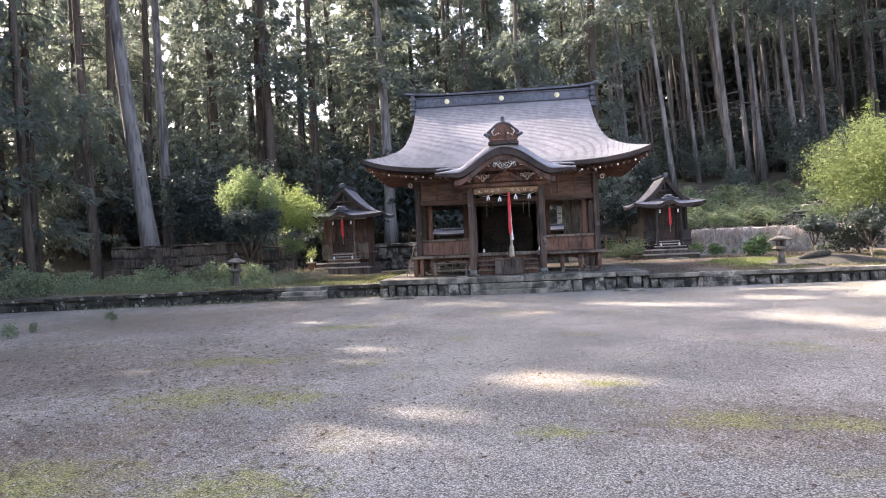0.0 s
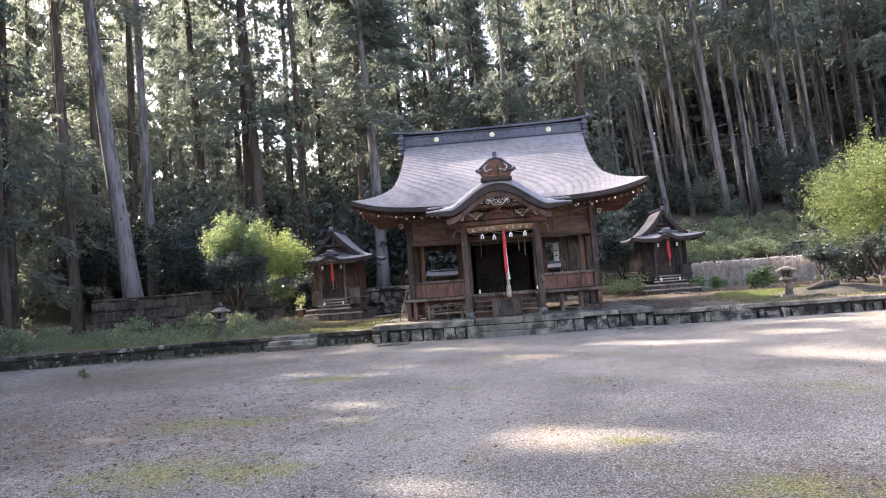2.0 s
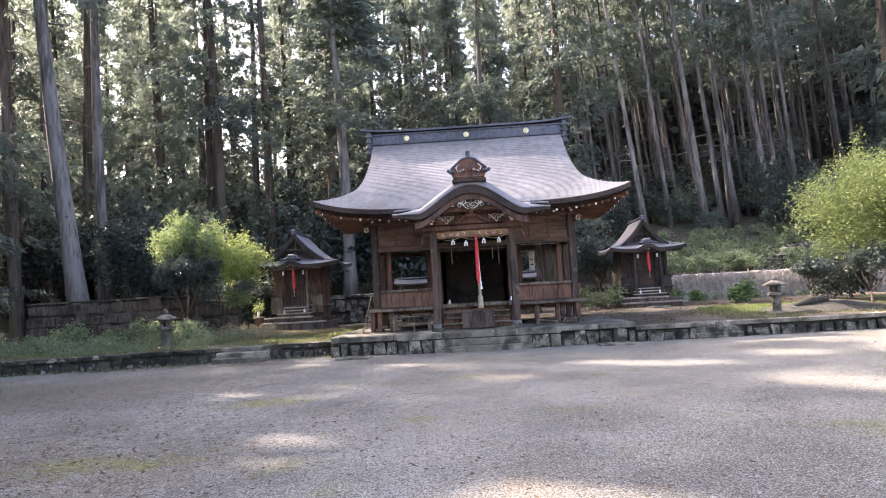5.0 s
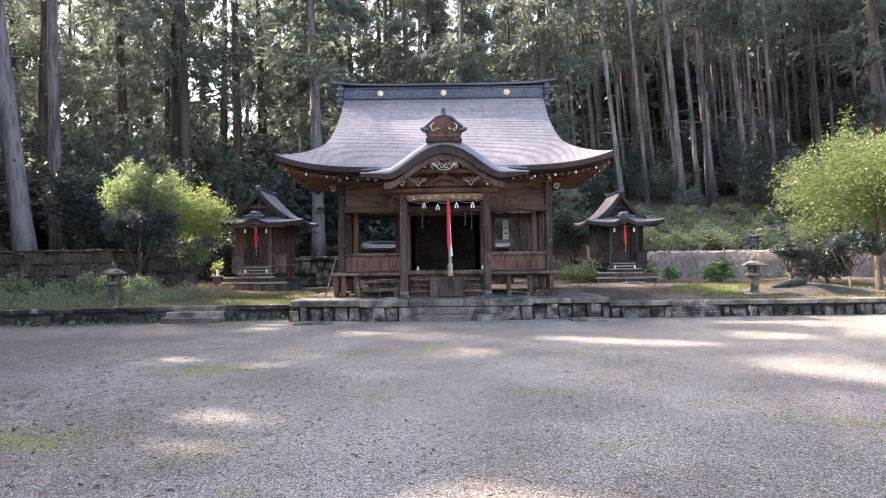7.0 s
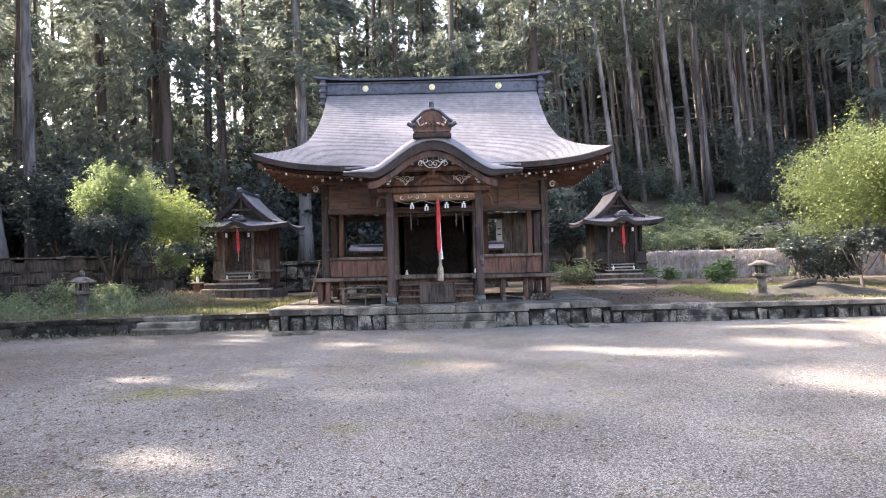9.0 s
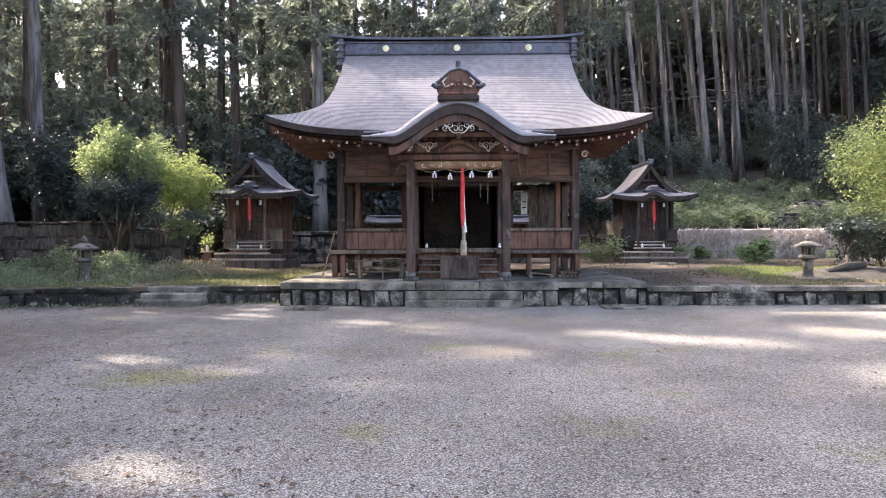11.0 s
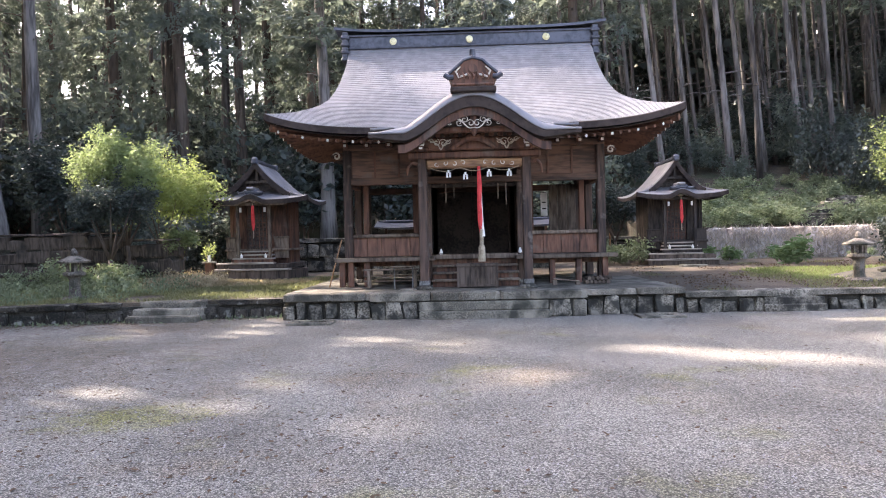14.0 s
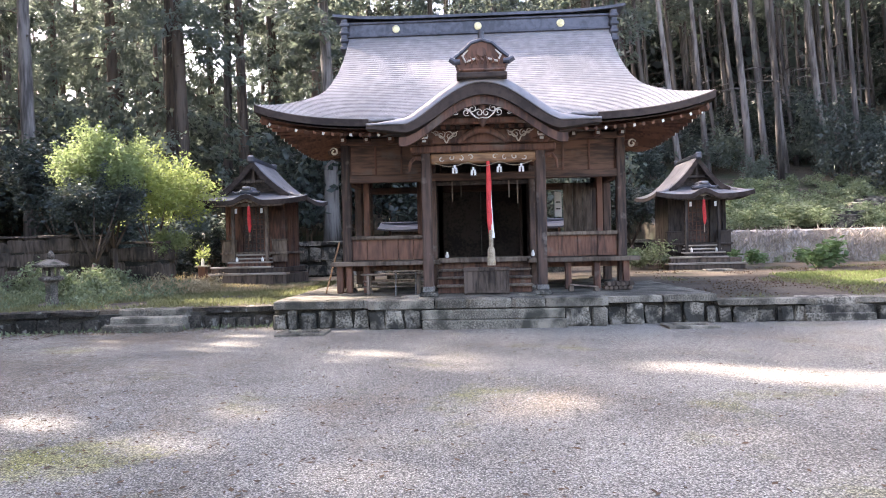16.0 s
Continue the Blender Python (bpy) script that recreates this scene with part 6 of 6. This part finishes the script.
def bush(name, x, y, z, r, foot, leaves, material, size, seed, label, bark=None, squash=0.85, count=9, trunk=0.07, droop=0.2, flat=0.7):
    t = thing(name, (x, y, foot), label, "tree" if "tree" in name else "shrub")
    rng = np.random.default_rng(seed)
    pts = ball_points(rng, leaves, r, lobes_of(seed, r, count, flat=flat), squash)
    me = leaves_mesh("crown", pts + np.array([0, 0, z - foot]), size, size * 0.5, material, seed, droop=droop)
    c = new("crown", me)
    c.parent = t
    part("trunk", limbs(x, y, foot, z - 0.1 * r, trunk, seed, spread=r * 0.55), bark or BARK_DARK, t, smooth=True)
    return t


H = height
# the large yellow-green tree with its dark underside, and the clipped pine before it
bush("leafy_tree", 14.05, 4.2, 3.65, 3.0, H(12.8, 3.6), 58000, GREENER, 0.09, 21, "broad yellow-green leafy tree lit by the sun", squash=0.85, count=22, trunk=0.12, flat=0.8)
bush("pine_tree", 12.4, 3.0, 1.95, 0.95, H(12.4, 3.0), 9000, BROAD, 0.085, 22, "low spreading dark pine in the shade of a bigger tree", squash=0.4, count=7, trunk=0.05)
bush("pine_tree", 10.6, 3.1, 1.78, 0.7, 0.75, 8000, BROAD, 0.085, 23, "small trimmed pine with a flat rounded crown on a mound", squash=0.5, count=7, trunk=0.045)
# bushes on the west side
bush("leafy_tree", -10.45, 5.6, 3.85, 1.5, H(-10.3, 5.4), 22000, MAPLE, 0.085, 24, "small fresh-green tree on a thin dark trunk", squash=1.1, count=13, trunk=0.07)
bush("leafy_tree", -10.35, 4.4, 2.85, 1.35, H(-10.35, 4.4), 17000, BROAD, 0.085, 25, "dense dark evergreen bush under a lighter one", squash=0.72, count=9, trunk=0.07)
bush("leafy_tree", -10.05, 7.0, 3.3, 1.95, H(-9.9, 7.6), 14000, LIME, 0.1, 26, "sunlit yellow-green tree beside the small shrine", squash=0.78, count=14, trunk=0.05)
bush("leafy_shrub", -9.35, 6.7, 1.85, 0.65, H(-9.35, 6.7), 3000, MAPLE, 0.07, 43, "pale sunlit shrub on bare stems by the shrine", squash=0.9, count=8, trunk=0.03)
# added shrub: its dark leaves stand in for shade beneath the crown
bush("evergreen_shrub", 13.9, 6.9, 1.4, 1.4, H(13.9, 6.9), 5200, BROAD, 0.13, 44, "low dark shrub added in place of the shade under the broad tree", squash=0.8, count=8, trunk=0.05)
bush("evergreen_shrub", -16.4, 12.3, 4.2, 2.3, H(-16.4, 12.3), 11000, BROAD, 0.17, 41, "tall glossy-leaved evergreen behind the old wall", squash=1.25, count=12, trunk=0.07)
bush("evergreen_shrub", -18.6, 1.2, 0.9, 0.8, H(-18.6, 1.2), 4000, BROAD, 0.11, 42, "low dark shrub in the shade of the trees", squash=0.7, count=7, trunk=0.04)
bush("evergreen_shrub", -9.35, 9.6, 1.7, 0.9, H(-9.35, 9.6), 4200, BROAD, 0.12, 27, "dark glossy evergreen shrub by the small shrine", squash=0.9, count=7, trunk=0.05)
bush("leafy_tree", 6.0, 14.3, 2.9, 1.6, H(6.0, 14.3), 5200, BROAD, 0.15, 28, "dark rounded evergreen behind the hall", count=8)


def mound():
    bm = bmesh.new()
    rows = []
    for i in range(9):
        f = i / 8
        rows.append([bm.verts.new((11.0 + math.cos(k * math.tau / 28) * 2.6 * (1 - f) * (1 + 0.12 * noise.noise((math.cos(k * 0.22) * 2, math.sin(k * 0.22) * 2, 0))), 3.35 + math.sin(k * math.tau / 28) * 1.4 * (1 - f), 0.42 + 0.36 * math.sin(f * math.pi / 2) + 0.05 * noise.noise((k, f * 3, 1)))) for k in range(28)])
    for a, b in zip(rows, rows[1:]):
        for k in range(28):
            bm.faces.new((a[k], a[(k + 1) % 28], b[(k + 1) % 28], b[k]))
    # tree shade over the mound is put into its dark colour
    tagged(part("mound", bm, JOINT, smooth=True), "low bare earth mound under the trees", "mound", kind="structure")
    lg = thing("fallen_log", (10.4, 2.9, 0.8), "short dark mossy log on the mound", "log")
    part("log", tube([(9.9, 2.85, 0.66), (10.45, 2.9, 0.8), (11.0, 3.0, 0.84)], [0.07, 0.12, 0.09], 9), JOINT, lg)


mound()


def shrub_kind(seed, r, leaves, material, size):
    rng = np.random.default_rng(seed)
    return leaves_mesh("crown", ball_points(rng, leaves, r, lobes_of(seed, r, 12, 0.75, 1.0), 0.95, 0.3) + np.array([0, 0, r * 0.75]), size, size * 0.5, material, seed, droop=0.2)


UNDER = [shrub_kind(70, 2.2, 1700, BROAD, 0.28), shrub_kind(71, 2.6, 2000, BROAD, 0.29), shrub_kind(72, 1.9, 1500, NEEDLE, 0.28), shrub_kind(73, 2.4, 1900, NEEDLE, 0.29)]
FAR = [shrub_kind(78, 2.4, 1300, BROAD, 0.42), shrub_kind(79, 2.2, 1200, NEEDLE, 0.42)]
LOW = [shrub_kind(74, 0.7, 650, WEED, 0.14), shrub_kind(75, 0.55, 550, WEED, 0.13), shrub_kind(76, 0.8, 750, WEED, 0.14), shrub_kind(77, 0.6, 550, DRY, 0.12)]
BIG = shrub_kind(80, 0.75, 420, PLANT, 0.3)
STEM = bpy.data.meshes.new("stem")
bm = tube([(0, 0, -0.3), (0.05, 0, 0.8), (0.1, 0.05, 1.8)], [0.06, 0.05, 0.02], 6)
for ang in range(4):
    tube([(0.04, 0, 0.5), (0.5 * math.cos(ang * 1.6), 0.5 * math.sin(ang * 1.6), 1.2), (0.9 * math.cos(ang * 1.6), 0.9 * math.sin(ang * 1.6), 1.7)], [0.035, 0.025, 0.01], 5, bm)
bm.to_mesh(STEM)
bm.free()
STEM.materials.append(BARK_DARK)


def shrub(me, x, y, size, turn, label, group, name="forest_shrub", tall=1.0):
    t = thing(name, (x, y, height(x, y)), label, "shrub", group)
    c, s = new("crown", me), new("stem", STEM)
    for o, k in ((c, size), (s, size * (0.8 if me in UNDER or me in FAR else 0.28))):
        o.parent = t
        o.rotation_euler = (0, 0, turn)
        o.scale = (k, k, k * tall)


def undergrowth():
    rng = random.Random(8)

    def sow(n, x0, x1, y0, y1, kinds, lo, hi, label, group, ok=lambda x, y: True, tall=1.0, name="forest_shrub"):
        made = 0
        while made < n:
            x, y = rng.uniform(x0, x1), rng.uniform(y0, y1)
            if ok(x, y):
                shrub(rng.choice(kinds), x, y, rng.uniform(lo, hi), rng.uniform(0, 6.28), label, group, name, tall)
                made += 1
    dark = "dark evergreen shrub in the forest's undergrowth"
    sow(16, -34, -12.5, 13, 22, UNDER, 0.7, 1.2, dark, "forest undergrowth", tall=1.2)
    sow(24, -36, -4, 19, 36, UNDER, 0.9, 1.5, dark, "forest undergrowth", tall=1.3)
    sow(13, -6, 6.5, 20, 40, UNDER, 0.9, 1.5, dark, "forest undergrowth", tall=1.2)
    sow(34, 10, 42, 31, 50, UNDER, 0.7, 1.15, dark, "forest undergrowth", lambda x, y: y > 26 or x > 18)
    sow(24, 8, 26, 24.5, 33, UNDER, 0.4, 0.7, dark, "forest undergrowth")
    sow(32, -10, 60, 50, 80, FAR, 1.6, 2.6, "dark mass of far forest foliage", "far forest foliage", tall=1.5)
    sow(18, -60, -10, 40, 70, FAR, 1.3, 2.2, "dark mass of far forest foliage", "far forest foliage", tall=1.2)
    sow(14, -30, -18.5, -3, 11, UNDER, 0.3, 0.5, dark, "forest undergrowth")
    sow(9, -13.5, -8.6, 11.2, 14.2, UNDER, 0.45, 0.7, dark, "forest undergrowth")
    sow(24, 20, 36, 13, 29, UNDER, 0.45, 0.8, dark, "forest undergrowth", tall=1.6)
    green = "leafy green weed clump on the bank"
    sow(105, 8.5, 27, 15.0, 24, LOW[:3], 0.55, 1.15, green, "weeds on the bank", tall=0.75, name="weed_clump")
    sow(50, 8.7, 27, 14.75, 16.6, LOW[:3], 0.6, 1.1, green, "weeds on the bank", tall=0.75, name="weed_clump")
    sow(9, 8.8, 16, 12.4, 13.1, LOW[:2], 0.22, 0.42, "leafy green plant at the foot of the pale wall", "weeds at the wall", name="weed_clump")
    for x, y, k in ((-11.0, -7.9, 0.35), (-11.2, -6.9, 0.25), (-10.5, -4.9, 0.3)):
        shrub(LOW[1], x, y, k, x * 2, "small weed growing in the gravel", "weeds in the gravel", "weed_clump")
    for x, y, k in ((10.6, 8.4, 0.75), (10.0, 12.4, 0.5), (11.8, 12.6, 0.45), (8.9, 11.9, 0.55)):
        shrub(BIG, x, y, k, x * 3, "broad-leaved green plant before the pale wall", "weeds at the wall", "weed_clump", 0.8)
    sow(12, 4.6, 6.2, 9.5, 15, LOW[:2], 0.45, 0.85, "low green plants behind the hall", "weeds behind the hall", name="weed_clump")
    sow(14, -15, -8.8, 3.2, 6.0, LOW[:2], 0.4, 0.8, "grey-green weeds before the old wall", "weeds before the wall", lambda x, y: y > 3.2 or x < -10.6, name="weed_clump")
    sow(5, -11.5, -10.2, 5.6, 8, (LOW[3], LOW[0]), 0.4, 0.7, "dry brown stalks by the wall", "weeds before the wall", name="weed_clump")
    sow(14, -19, -13.2, -1.5, 5.5, LOW[:2], 0.5, 1.0, "dark weeds at the edge of the courtyard", "weeds before the wall", name="weed_clump")


undergrowth()


def tufts(name, places, length, width, material, seed, label, category, droop=-1.2):
    """Grass blades, upright."""
    me = leaves_mesh(name, places, length, width, material, seed, droop=droop)
    tagged(new(name, me), label, category, kind="stuff")


def ground_cover():
    rng = np.random.default_rng(17)

    def scatter(n, x0, x1, y0, y1, keep=None):
        p = np.stack([rng.uniform(x0, x1, n), rng.uniform(y0, y1, n), np.zeros(n)], 1)
        if keep is not None:
            p = p[[keep(a, b) for a, b, _ in p]]
        p[:, 2] = [height(a, b) for a, b, _ in p]
        return p

    def patchy(x, y, level=0.0):
        return noise.noise((x * 0.55, y * 0.55, 4.0)) > level
    tufts("grass", scatter(46000, -15, -4.7, 0.6, 9.0, lambda x, y: y > wall_line(x) + 0.25 and patchy(x, y, -0.35)), 0.11, 0.02, GRASS, 31, "short rough grass on the terrace", "grass")
    tufts("grass", scatter(18000, 4.6, 16, 0.7, 9.5, lambda x, y: x > 7.2 and y < 5.5 and patchy(x, y, -0.2) or patchy(x, y, 0.25)), 0.1, 0.02, GRASS, 32, "short yellowish grass on the terrace", "grass")
    # the pale colour of this dry grass stands in for sun on it
    tufts("grass", scatter(12000, -9.6, -5.2, 5.4, 8.1), 0.13, 0.022, DRY, 33, "dry grass coloured pale as if sunlit before the small shrine", "grass")
    tufts("grass", scatter(11000, 7.9, 12.2, 2.8, 6.4, lambda x, y: patchy(x * 0.8, y * 1.6, -0.3)), 0.1, 0.022, LAWN, 41, "bright short grass by the stone lantern", "grass")
    wp = scatter(26000, -16, -8.2, 0.8, 6.2, lambda x, y: y > wall_line(x) + 0.6 and patchy(x * 1.3, y * 1.3, -0.25 + 0.25 * (x > -9.4)) and not (abs(x + 9.95) < 0.35 and y < 2.2))
    wp[:, 2] += rng.uniform(0, 1, len(wp)) ** 1.6 * np.array([0.15 + 0.5 * (0.5 + noise.noise((a * 1.1, b * 1.1, 9.0))) for a, b, _ in wp])
    wq = scatter(9000, -21, -15, -5, 6, lambda x, y: patchy(x, y, -0.35) and (x < -18.4 or y > wall_line(x) + 0.3))
    wq[:, 2] += rng.uniform(0, 1, len(wq)) ** 1.6 * 0.45
    wp = np.concatenate([wp, wq])
    tufts("weeds", wp, 0.085, 0.035, WEED, 38, "grey-green weeds growing before the old wall", "weeds")
    wp = np.concatenate([scatter(5000, -10.8, -8.3, 4.6, 8.2), scatter(8000, -9.8, -7.7, 4.9, 6.5)])
    wp[:, 2] += rng.uniform(0, 1, len(wp)) ** 2 * np.array([0.18 + 0.3 * (0.5 + noise.noise((a * 1.6, b * 1.6, 3.0))) for a, b, _ in wp])
    tufts("weeds", wp, 0.07, 0.03, DRY, 39, "dry weeds with sunlight put into their pale colour beside the shrine", "weeds")
    wp = scatter(15000, 8.6, 24, 14.8, 22, lambda x, y: patchy(x, y, -0.4))
    wp[:, 2] += rng.uniform(0, 1, len(wp)) * np.array([0.25 + 0.5 * (0.5 + noise.noise((a * 0.9, b * 0.9, 6.0))) for a, b, _ in wp])
    tufts("weeds", wp, 0.16, 0.06, WEED, 42, "tall pale green weeds covering the bank", "weeds", droop=-0.5)
    n = 5200
    vp = np.stack([rng.uniform(8.7, 24, n), 13.45 + rng.normal(size=n) * 0.05, 0.6 + 1.25 * rng.uniform(0, 1, n)], 1)
    tufts("dead_vines", vp, 0.3, 0.03, STRAW, 40, "pale dead stalks hanging over the retaining wall", "vines")
    # moss and small weeds in the gravel
    spots = [(-4.6, -11.6, 0.3), (-3.8, -11.7, 0.22), (-3.7, -14.1, 0.6), (-3.0, -14.3, 0.35), (-3.7, -16.8, 0.5), (-2.1, -17.0, 0.35), (1.7, -15.4, 0.4), (0.2, -15.7, 0.25), (2.5, -15.6, 0.3), (-3.7, -7.7, 0.4), (-5.4, -13.4, 0.6), (-6.0, -9.0, 0.5), (-9.0, -6.0, 0.8), (-11.0, -3.0, 1.0), (0.6, -13.8, 0.3)]
    pts = np.concatenate([np.stack([rng.normal(x, r * 1.2, int(700 * r)), rng.normal(y, r * 0.55, int(700 * r)), np.full(int(700 * r), 0.0)], 1) for x, y, r in spots])
    tufts("moss_and_weeds", pts, 0.016, 0.012, MOSS, 34, "thin yellowish moss growing in the gravel", "moss", droop=-0.15)
    edge = scatter(2600, -14, -4.5, -1.2, 1.0, lambda x, y: -0.5 < y - wall_line(x) < -0.02)
    tufts("wall_weeds", edge, 0.1, 0.03, WEED, 35, "small weeds along the foot of the wall", "weeds")
    # loose gravel stones
    n = 28000
    y = -19.5 + 15.5 * rng.uniform(0, 1, n) ** 1.2
    p = np.stack([rng.uniform(-8, 8, n), y, np.zeros(n)], 1)
    base = np.array([(1, 0, 0), (0, 1, 0), (-1, 0, 0), (0, -1, 0), (0, 0, 0.8)], float)
    s = rng.uniform(0.005, 0.014, n)
    a = rng.uniform(0, math.tau, n)
    rot = np.stack([np.stack([np.cos(a), -np.sin(a), 0 * a], 1), np.stack([np.sin(a), np.cos(a), 0 * a], 1), np.stack([0 * a, 0 * a, 1 + 0 * a], 1)], 1)
    v = np.einsum("nij,kj->nki", rot, base * np.array([1, 0.75, 1])) * s[:, None, None] + p[:, None, :]
    v[:, 4, :2] += rng.normal(size=(n, 2)) * 0.004
    faces = np.concatenate([np.array([(0, 1, 4), (1, 2, 4), (2, 3, 4), (3, 0, 4)])[None] + 5 * np.arange(n)[:, None, None]]).reshape(-1, 3)
    me = bpy.data.meshes.new("loose_gravel")
    me.from_pydata(v.reshape(-1, 3).tolist(), [], faces.tolist())
    me.materials.append(PEBBLE)
    tagged(new("loose_gravel", me), "loose grey gravel stones over the courtyard", "gravel", kind="stuff")
    # fallen leaves and twigs
    n = 4200
    p = np.stack([rng.uniform(-11, 9, n), rng.uniform(-19, -0.5, n), np.full(n, 0.012)], 1)
    p2 = np.stack([rng.normal(-5.5, 3, 1600), rng.normal(-11.5, 3.5, 1600), np.full(1600, 0.012)], 1)
    p4 = np.stack([rng.normal(-5.5, 2.6, 6000), rng.normal(-13.0, 3.6, 6000), np.full(6000, 0.012)], 1)
    p3 = np.stack([rng.normal(-8.5, 2.4, 2600), np.zeros(2600), np.full(2600, 0.012)], 1)
    p3[:, 1] = [wall_line(min(a, -4.5)) for a in p3[:, 0]]
    p3[:, 1] -= 0.06 + np.abs(rng.normal(0, 0.55, 2600))
    me = leaves_mesh("fallen_leaves", np.concatenate([p, p2, p3, p4]), 0.062, 0.034, LITTER, 36, droop=0.0)
    co = np.empty(len(me.vertices) * 3)
    me.vertices.foreach_get("co", co)
    co[2::3] = 0.01 + np.abs(co[2::3] - 0.012) * 0.3
    me.vertices.foreach_set("co", co)
    tagged(new("fallen_leaves", me), "dark fallen leaves and bits of bark on the gravel", "leaves", kind="stuff")
    p = scatter(6500, 4.5, 14, 1.0, 9, lambda x, y: patchy(x, y, -0.1))
    me = leaves_mesh("fallen_leaves", p + np.array([0, 0, 0.02]), 0.05, 0.03, BROWN, 37, droop=0.0)
    tagged(new("fallen_leaves", me), "brown fallen leaves on the terrace", "leaves", kind="stuff")


STRAW = leafy("bleached_stalks", (0.3, 0.26, 0.22), (0.58, 0.53, 0.48), (0.3, 0.26, 0.2), 0.8, 0.2)
PEBBLE = leafy("pebble", (0.16, 0.155, 0.16), (0.5, 0.48, 0.48), (0.2, 0.2, 0.2), 0.9, 0.0)
ground_cover()
